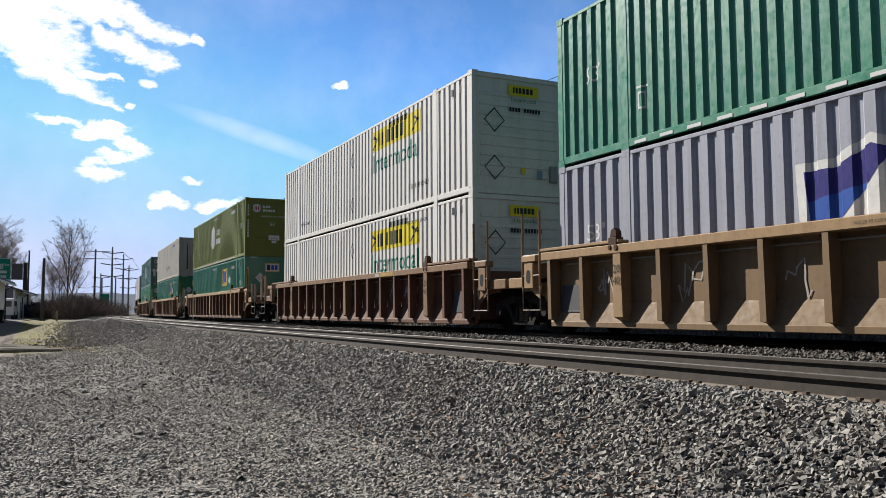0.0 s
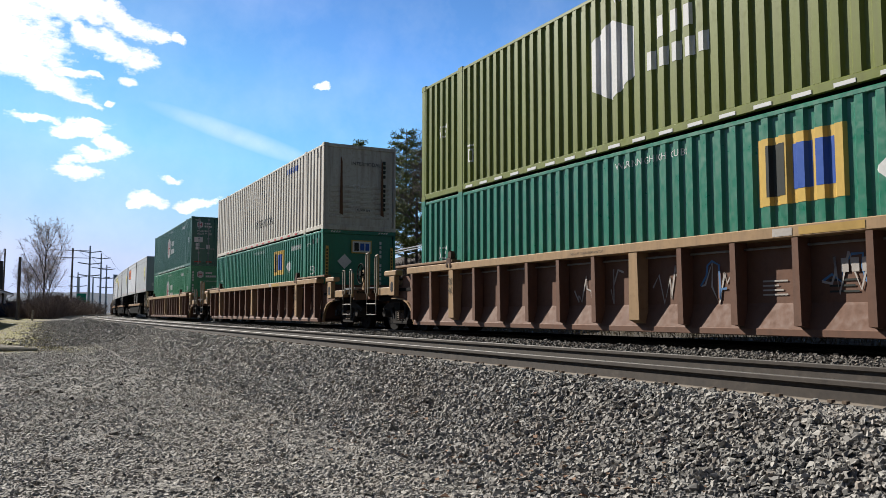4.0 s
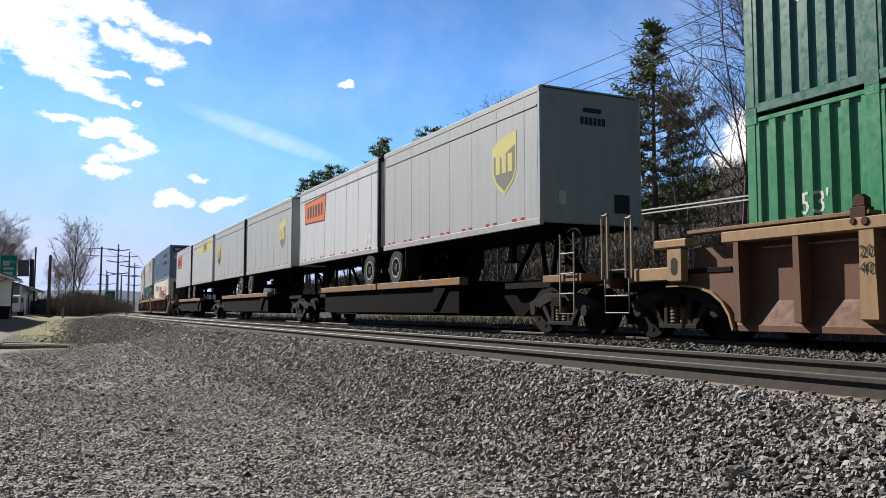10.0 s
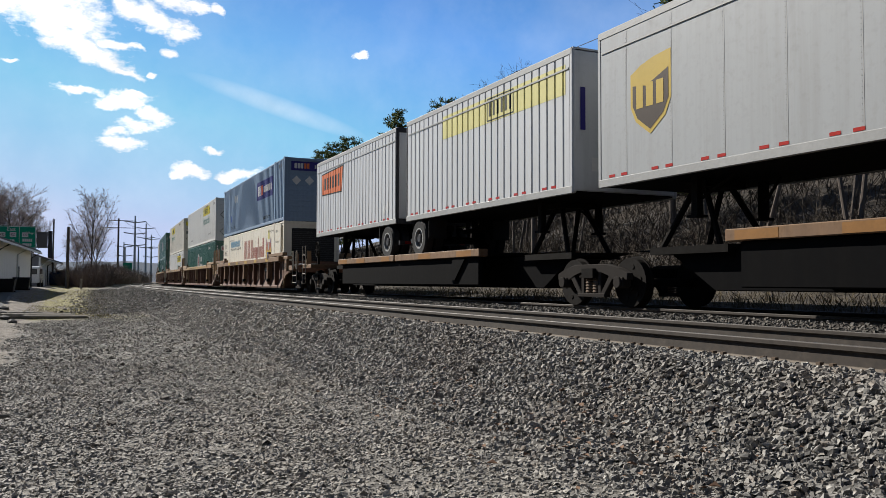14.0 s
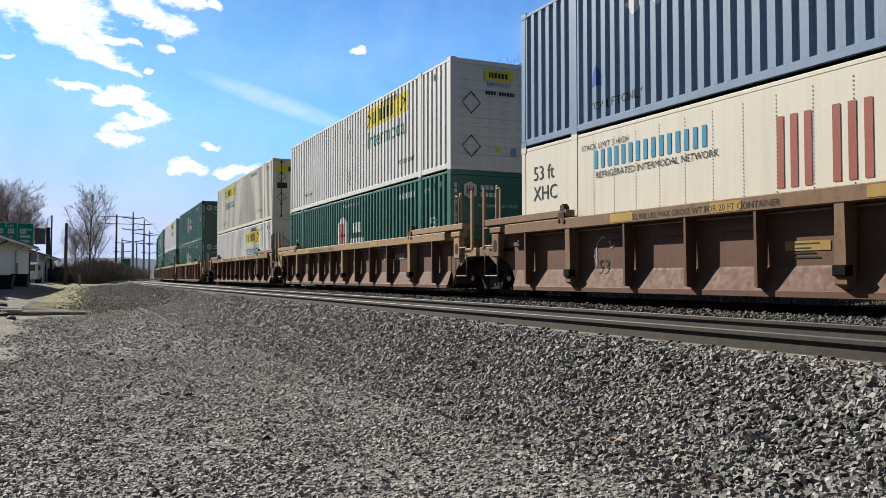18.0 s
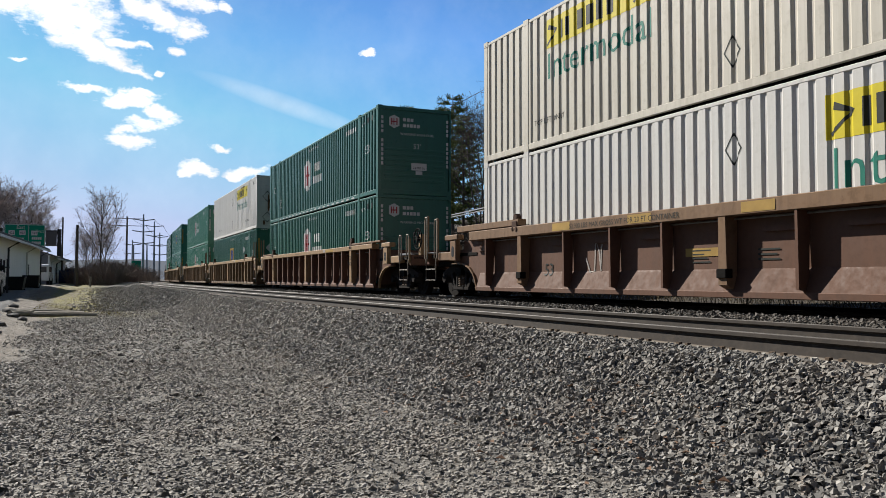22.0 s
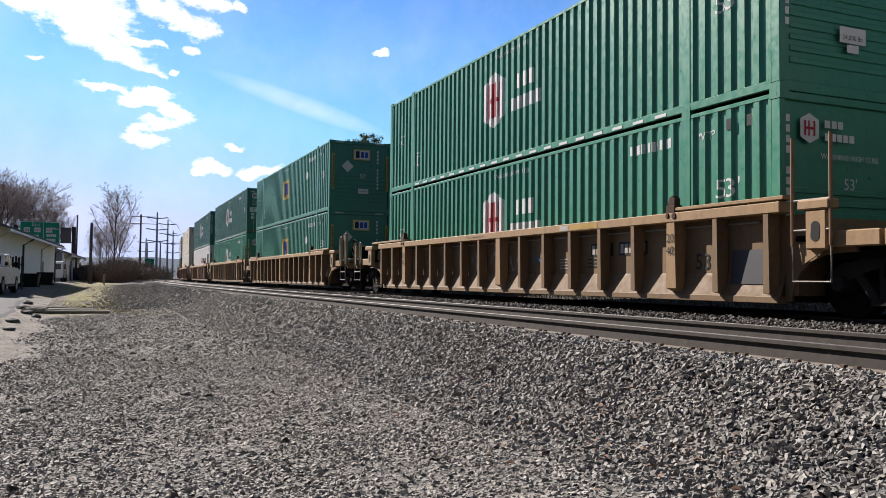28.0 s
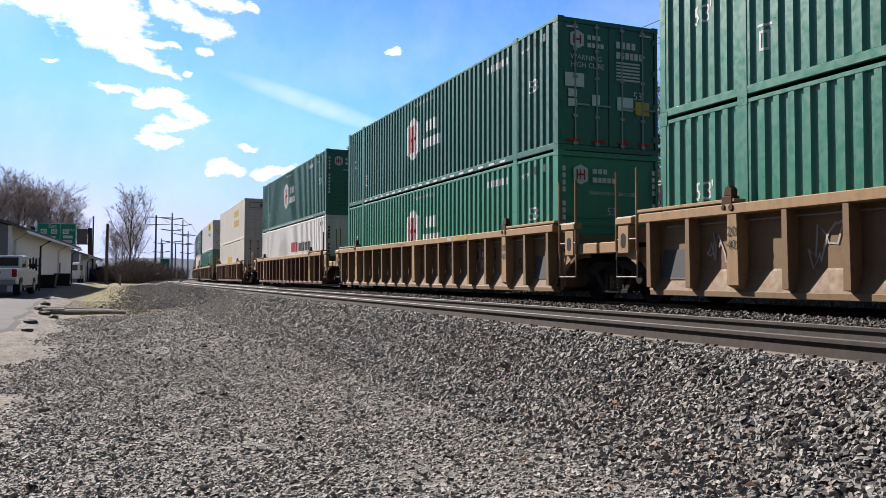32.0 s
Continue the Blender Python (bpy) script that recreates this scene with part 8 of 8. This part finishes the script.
def small_van(x, y, turn):
    t = tagged(new("parked_van"), "white van parked beside the building", "van")
    t.matrix_basis = pose(x, y, on_ground(x, y), 0, 0, turn)
    bm = bmesh.new()
    prism(bm, [(-2.2, 0.4), (-2.2, 1.95), (-1.9, 2.05), (0.9, 2.0), (1.6, 1.25), (2.3, 1.1), (2.35, 0.4)], "x", -0.9, 0.9)
    part("body", bm, MAT["truck_white"], t, bevel=0.05)
    boxes("rear_window", MAT["glass"], t, (-0.7, 0.7, -2.23, -2.18, 1.25, 1.8))
    for s in (-1, 1):
        boxes("side_window", MAT["glass"], t, (min(s * 0.88, s * 0.91), max(s * 0.88, s * 0.91), -1.7, 0.8, 1.3, 1.8))
        for yk in (-1.4, 1.5):
            bm = bmesh.new()
            disc(bm, "x", (yk, 0.36), 0.36, min(s * 0.65, s * 0.93), max(s * 0.65, s * 0.93), 16)
            part("wheel", bm, MAT["rubber"], t, "black tyre")
    return t


small_van(-2.4, 92.0, -4.0)
small_van(0.3, 124.0, -4.0)["label"] = "white van parked far behind the second building"


def bin_at(x, y, w, d, h, mat, label):
    t = tagged(new("waste_bin"), label, "bin", "waste bins")
    t.matrix_basis = pose(x, y, on_ground(x, y), 0, 0, -4)
    bm = bmesh.new()
    v = box(bm, -w / 2, w / 2, -d / 2, d / 2, 0.06, h)
    for q in v:
        if q.co.z < 0.5:
            q.co.x *= 0.85
            q.co.y *= 0.85
    part("tub", bm, mat, t, bevel=0.03)
    boxes("lid", mat, t, (-w / 2 - 0.03, w / 2 + 0.03, -d / 2 - 0.03, d / 2 + 0.03, h, h + 0.08), bevel=0.02)
    boxes("foot", MAT["rubber"], t, (-w / 2 + 0.05, w / 2 - 0.05, d / 2 - 0.15, d / 2 - 0.05, 0.0, 0.12))
    return t


for x, y, w, d, h, m, l in ((-3.3, 60.5, 1.6, 1.2, 0.85, "black", "dark waste container by the white wall"), (-2.6, 70.0, 1.4, 1.0, 0.9, "black", "dark waste container by the white wall"), (-0.1, 112.0, 1.8, 1.2, 1.5, "bin_blue", "blue waste container by the building"), (1.0, 113.0, 2.2, 1.4, 1.6, "black", "dark waste container behind the lot")):
    bin_at(x, y, w, d, h, MAT[m], l)


def slat_fence(x, y, turn, count):
    t = tagged(new("slat_fence"), "dark upright slat fence by the lot", "fence")
    t.matrix_basis = pose(x, y, on_ground(x, y), 0, 0, turn)
    for i in range(count):
        boxes("slat", MAT["dark_metal"], t, (i * 0.16, i * 0.16 + 0.1, -0.02, 0.02, 0.05, 1.9 + 0.06 * (i % 2)))
    boxes("rail", MAT["dark_metal"], t, (0, count * 0.16, 0.02, 0.06, 0.35, 0.43))
    boxes("rail", MAT["dark_metal"], t, (0, count * 0.16, 0.02, 0.06, 1.45, 1.53))
    return t


slat_fence(-4.25, 52.2, 0.0, 8)


def road_sign():
    """Green overhead direction sign on its gantry, beyond the buildings."""
    y = 137.0
    t = tagged(new("direction_sign"), "green overhead direction sign with white lettering", "sign")
    t.matrix_basis = Matrix.Translation((-1.37, y, 0)) @ Matrix.Diagonal((0.84, 1, 1, 1))
    panel = boxes("panel", MAT["sign_green"], t, (-8.55, -2.05, -0.05, 0.05, 4.9, 8.2), label="green sign sheet")
    bm = flat_shapes(frame_of(-8.5, 4.95, -2.1, 8.15, 0.07) + [rect(-4.75, 5.0, -4.69, 8.1)])
    for v in bm.verts:
        v.co = Vector((v.co.x, -0.06, v.co.y))
    part("border", bm, MAT["wh_line"], panel)
    for k, (text, x, z, w) in enumerate((("East", -6.6, 7.45, 1.3), ("West", -3.6, 7.0, 1.3))):
        bm = wide_text(text, w)
        for v in bm.verts:
            v.co = Vector((x + v.co.x, -0.065, z + v.co.y))
        part("lettering", bm, MAT["wh_line"], panel)
    for x in (-7.9, -6.2, -4.3):
        bm = flat_shapes([rect(x, 6.55, x + 1.0, 7.25)])
        for v in bm.verts:
            v.co = Vector((v.co.x, -0.062, v.co.y))
        part("route_shield", bm, MAT["wh_line"], panel, "white route shield")
        bm = wide_text("422", 0.75)
        for v in bm.verts:
            v.co = Vector((x + 0.12 + v.co.x, -0.07, 6.72 + v.co.y))
        part("route_lettering", bm, MAT["dk_line"], panel)
    for x, w, z in ((-7.6, 2.2, 5.75), (-4.2, 1.6, 5.9), (-4.2, 1.5, 5.2)):
        bm = flat_shapes(bars(x, z, tuple([w / 6] * 5), 0.42, w / 30))
        for v in bm.verts:
            v.co = Vector((v.co.x, -0.062, v.co.y))
        part("place_lettering", bm, MAT["wh_line"], panel)
    for x in (-9.2, 0.25):
        boxes("gantry_post", MAT["dark_metal"], t, (x - 0.35, x + 0.35, 0.3, 0.9, -0.8, 7.6), label="dark gantry post", bevel=0.03)
    boxes("gantry_beam", MAT["galv"], t, (-9.2, 0.25, 0.4, 0.6, 7.2, 7.4), (-9.2, 0.25, 0.4, 0.6, 5.0, 5.2))
    boxes("back_panel", MAT["roof"], t, (-1.95, -0.15, 0.1, 0.3, 5.0, 7.4), label="grey back of another sign")
    return t


road_sign()
far_sign = tagged(new("far_sign"), "small green road sign far down the line", "sign")
far_sign.location = (17.0, 236.0, 0)
boxes("panel", MAT["sign_green"], far_sign, (-1.2, 1.2, -0.05, 0.05, 2.6, 5.0), label="green sign sheet")
for x in (-0.9, 0.9):
    boxes("post", MAT["galv"], far_sign, (x - 0.1, x + 0.1, 0.06, 0.26, -0.8, 5.0))


# ---- logs, marker, broken kerb stones ----
def fallen_log(x, y, turn, length, r, seed):
    rng = random.Random(seed)
    t = tagged(new("log"), "bleached grey timber lying on the gravel", "log", "timbers on the gravel")
    bm = bmesh.new()
    pts = [(length * k / 5 - length / 2, rng.uniform(-0.03, 0.03), rng.uniform(-0.01, 0.01)) for k in range(6)]
    tube(bm, pts, r, 8, r * rng.uniform(0.75, 0.95))
    part("timber", bm, MAT["log"], t)
    t.matrix_basis = pose(x, y, on_ground(x, y) + r * 0.85, 0, rng.uniform(-1.5, 1.5), turn)
    return t


for k, (x, y, turn, l, r) in enumerate(((-0.35, 30.6, 6, 2.6, 0.075), (-0.55, 31.6, -3, 2.2, 0.08), (-0.75, 32.6, 8, 2.4, 0.07), (-1.35, 30.2, 62, 1.3, 0.10), (-0.9, 34.0, 4, 1.6, 0.07))):
    fallen_log(x, y, turn, l, r, 60 + k)


def rubble(x, y, s, seed):
    rng = random.Random(seed)
    t = tagged(new("rubble"), "broken grey asphalt lump at the lane's edge", "rubble", "broken lumps")
    bm = bmesh.new()
    bmesh.ops.create_icosphere(bm, subdivisions=1, radius=s)
    for v in bm.verts:
        v.co = Vector((v.co.x * rng.uniform(0.8, 1.4), v.co.y * rng.uniform(0.8, 1.3), v.co.z * rng.uniform(0.35, 0.6)))
    part("lump", bm, MAT["asphalt"], t)
    t.matrix_basis = pose(x, y, on_ground(x, y) + s * 0.2, 0, 0, rng.uniform(0, 360))
    return t


for k, (x, y, s) in enumerate(((-1.75, 31.5, 0.28), (-1.5, 29.0, 0.2), (-1.2, 27.5, 0.16), (-1.6, 24.0, 0.18), (-1.45, 21.0, 0.14), (-1.9, 36.0, 0.2), (2.0, 52.0, 0.16))):
    rubble(x, y, s, 80 + k)
marker = tagged(new("marker_post"), "small weathered wooden marker post", "post")
marker.location = (2.2, 92.0, on_ground(2.2, 92.0))
boxes("stake", MAT["log"], marker, (-0.09, 0.09, -0.09, 0.09, -0.1, 1.1))


# ---- far ridge ----
def far_ridge():
    xs = np.linspace(-900, 1500, 120)
    rng = np.random.default_rng(6)
    h = 26 + 16 * np.sin(xs / 260.0) + 7 * np.sin(xs / 71.0 + 1.0) + rng.normal(0, 1.0, 120)
    V = np.concatenate([np.stack([xs, np.full(120, 1500.0), np.full(120, -8.0)], -1), np.stack([xs, np.full(120, 1620.0), h], -1), np.stack([xs, np.full(120, 1900.0), np.full(120, -8.0)], -1)])
    i = np.arange(119)
    F = np.concatenate([np.stack([i, i + 1, i + 121, i + 120], -1), np.stack([i + 120, i + 121, i + 241, i + 240], -1)])
    return tagged(new("backdrop_hills", np_mesh("backdrop_hills", V, F, MAT["far_hill"])), "hazy blue-grey hills on the horizon", "hills", kind="structure")


far_ridge()


# ---- the train ----
SPEED, SLOWING = 9.5209, -0.01271
STYLES = {
    "hub": lambda: green_box("a", "hub", "panel"),
    "hub_dark": lambda: green_box("b", "hub_dark", "panel"),
    "hub_doors": lambda: green_box("c", "hub_dark", "doors"),
    "hub_bright": lambda: green_box("d", "hub_bright", "panel"),
    "olive": lambda: green_box("e", "olive", "panel", faded=True),
    "gold": lambda: gold_panel_box("teal"),
    "gold_wide": lambda: gold_panel_box("hub_dark", 0.1, 1.63, True),
    "gold_mid": lambda: gold_panel_box("emerald", 0.1, 1.63),
    "white_top": lambda: white_box("ribbed", -1.7, True),
    "white_rusty": lambda: white_box("ribbed", -1.7, True, rusty=True),
    "white_low": lambda: white_box("ribbed", -1.6, False),
    "ivory_doors": lambda: white_box("doors", 5.3, True, "ivory"),
    "grimy": grimy_box,
    "silver": silver_box,
    "blue_grey": blue_grey_box,
    "reefer": reefer_box,
    "logistics": logistics_box,
    "ivory_up": lambda: ivory_pair_box(True),
    "ivory_lo": lambda: ivory_pair_box(False),
}
LABELS = {
    "hub": "green corrugated shipping container with white hexagon emblem",
    "hub_dark": "dark green corrugated container with white hexagon emblem",
    "hub_doors": "dark green container, door end with locking rods",
    "hub_bright": "bright green corrugated container with white hexagon emblem",
    "olive": "faded olive-green corrugated container with pale emblem",
    "gold": "teal-green container with gold name panel and diamond placard",
    "gold_wide": "dark green container with wide gold panel on its end",
    "gold_mid": "dark green container with gold name panel amidships",
    "white_top": "white ribbed container with yellow panel and teal lettering",
    "white_rusty": "white ribbed container with rust streaks on its end",
    "white_low": "white container with yellow panel, riding in the well",
    "ivory_doors": "ivory container with yellow panel and rusty door end",
    "grimy": "grimy stained white container with rust on its end",
    "silver": "silver-grey corrugated container with blue and gold emblem",
    "blue_grey": "blue-grey corrugated container with purple name panel",
    "reefer": "cream refrigerated container with black cooling unit",
    "logistics": "white container with red and dark lettering",
    "ivory_up": "ivory smooth-sided container stacked on another",
    "ivory_lo": "ivory container with door end, riding in the well",
}
# where the boxes' heads stand at the start, top box, lower box, car paint, trim, head joint, tail joint, car pattern
STACKS = [
    (-3.27, "hub", "silver", "tan", "ochre", "coup", "art", 0),
    (16.34, "white_top", "white_low", "brown", "rust_trim", "art", "coup", 0),
    (39.83, "olive", "gold", "brown", "ochre", "coup", "coup", 0),
    (63.29, "grimy", "gold", "brown", "ochre", "coup", "coup", 0),
    (86.80, "hub_doors", "hub_bright", "brown", "ochre", "coup", "coup", 0),
    (168.24, "blue_grey", "reefer", "brown", "rust_trim", "coup", "art", 1),
    (187.90, "white_top", "hub_dark", "brown", "ochre", "art", "art", 1),
    (207.48, "ivory_doors", "white_low", "brown", "rust_trim", "art", "coup", 1),
    (231.06, "hub_dark", "hub_dark", "brown", "ochre", "coup", "art", 0),
    (250.63, "white_rusty", "gold_wide", "tan", "ochre", "art", "art", 0),
    (270.18, "hub", "hub", "tan", "ochre", "art", "coup", 0),
    (293.57, "gold_mid", "gold_mid", "tan", "ochre", "coup", "art", 0),
    (313.14, "hub_doors", "hub", "tan", "ochre", "art", "art", 0),
    (332.82, "hub_dark", "logistics", "brown", "ochre", "art", "coup", 0),
    (356.90, "ivory_up", "ivory_lo", "brown", "ochre", "coup", "art", 0),
    (380.45, "white_top", "gold", "brown", "ochre", "coup", "art", 0),
    (400.05, "hub_dark", "ivory_lo", "brown", "ochre", "art", "art", 0),
    (419.65, "white_top", "hub", "brown", "ochre", "art", "coup", 0),
    (443.15, "hub_dark", "hub", "brown", "ochre", "coup", "coup", 0),
]
TRAILERS = [
    (108.32, "trailer_grey", False, "shield_front", True, "grey smooth-sided trailer with pale shield emblem"),
    (117.22, "trailer_white", True, "orange", True, "white riveted trailer with orange name panel"),
    (126.92, "trailer_grey", False, "shield_front", True, "grey smooth-sided trailer with pale shield emblem"),
    (135.95, "trailer_grey", True, "shield_rear", True, "grey trailer with brown and gold shield emblem"),
    (145.25, "trailer_white", False, "band", False, "white ribbed trailer with faded yellow band"),
    (154.50, "trailer_white", True, "orange", False, "white ribbed trailer with orange name panel"),
]
SPINES = [(108.2 - 0.4, "coup", "art"), (108.2 + 18.3, "art", "art"), (108.2 + 36.9, "art", "coup")]
moving = []


def place(thing, u, z):
    thing.matrix_basis = on_line(u, TRAIN_TRACK, RAIL_Z + z)
    moving.append((thing, u, z))


def build_train():
    made, cars = {}, {}
    for u, top, low, body, trim, a, b, style in STACKS:
        for key, z in ((low, 0.31), (top, 3.205)):
            if key not in made:
                made[key] = ob = tagged(STYLES[key](), LABELS[key], "container", "stacked containers")
            else:
                ob = copy_thing(made[key], Matrix())
            place(ob, u + HALF, z)
        key = (body, trim, a, b, style)
        if key not in cars:
            cars[key] = ob = tagged(well_car(*key), ("tan" if body == "tan" else "rust-brown") + " double-stack well car with " + ("rusty" if trim == "rust_trim" else "ochre") + " trim", "rail car", "double-stack well cars")
        else:
            ob = copy_thing(cars[key], Matrix())
        place(ob, u + HALF, 0.0)
    for u, key, doors, scheme, flat, label in TRAILERS:
        place(tagged(trailer(key, doors, scheme, flat), label, "trailer", "trailers on the spine cars"), u + TR_L / 2, 2.19)
    for u, a, b in SPINES:
        place(tagged(spine_car(a, b), "low black spine car with ochre platform edges", "rail car", "spine cars"), u + SPINE_L / 2, 0.0)


build_train()


def motions():
    """The train rolls past; its wheels turn while they are near."""
    for thing, u0, z in moving:
        rows = []
        for k in range(33):
            t = float(k)
            rows.append((t, on_line(u0 - SPEED * t - 0.5 * SLOWING * t * t, TRAIN_TRACK, RAIL_Z + z)))
        walk(thing, rows)
    turn = SPEED / 0.455
    for thing, u0, z in moving:
        if thing.name.split(".")[0] not in ("well_car", "spine_car"):
            continue
        for truck in thing.children:
            if not truck.name.startswith("truck"):
                continue
            for wheels in truck.children:
                if not wheels.name.startswith("wheelset"):
                    continue
                base = wheels.location.copy()
                pass_by = (u0 + truck.location.y - 14.0) / SPEED
                lo, hi = max(0.0, pass_by - 2.6), min(32.0, pass_by + 2.2)
                times = [0.0]
                if hi > lo:
                    k = math.ceil(lo * 15)
                    times += [i / 15 for i in range(k, int(hi * 15) + 1) if i > 0]
                if times[-1] < 32.0:
                    times.append(32.0)
                rows = []
                for t in times:
                    a = turn * (min(max(t, lo), hi) - lo) if hi > lo else 0.0
                    rows.append((t, Matrix.Translation(base) @ Matrix.Rotation(a, 4, "X")))
                walk(wheels, rows)


motions()
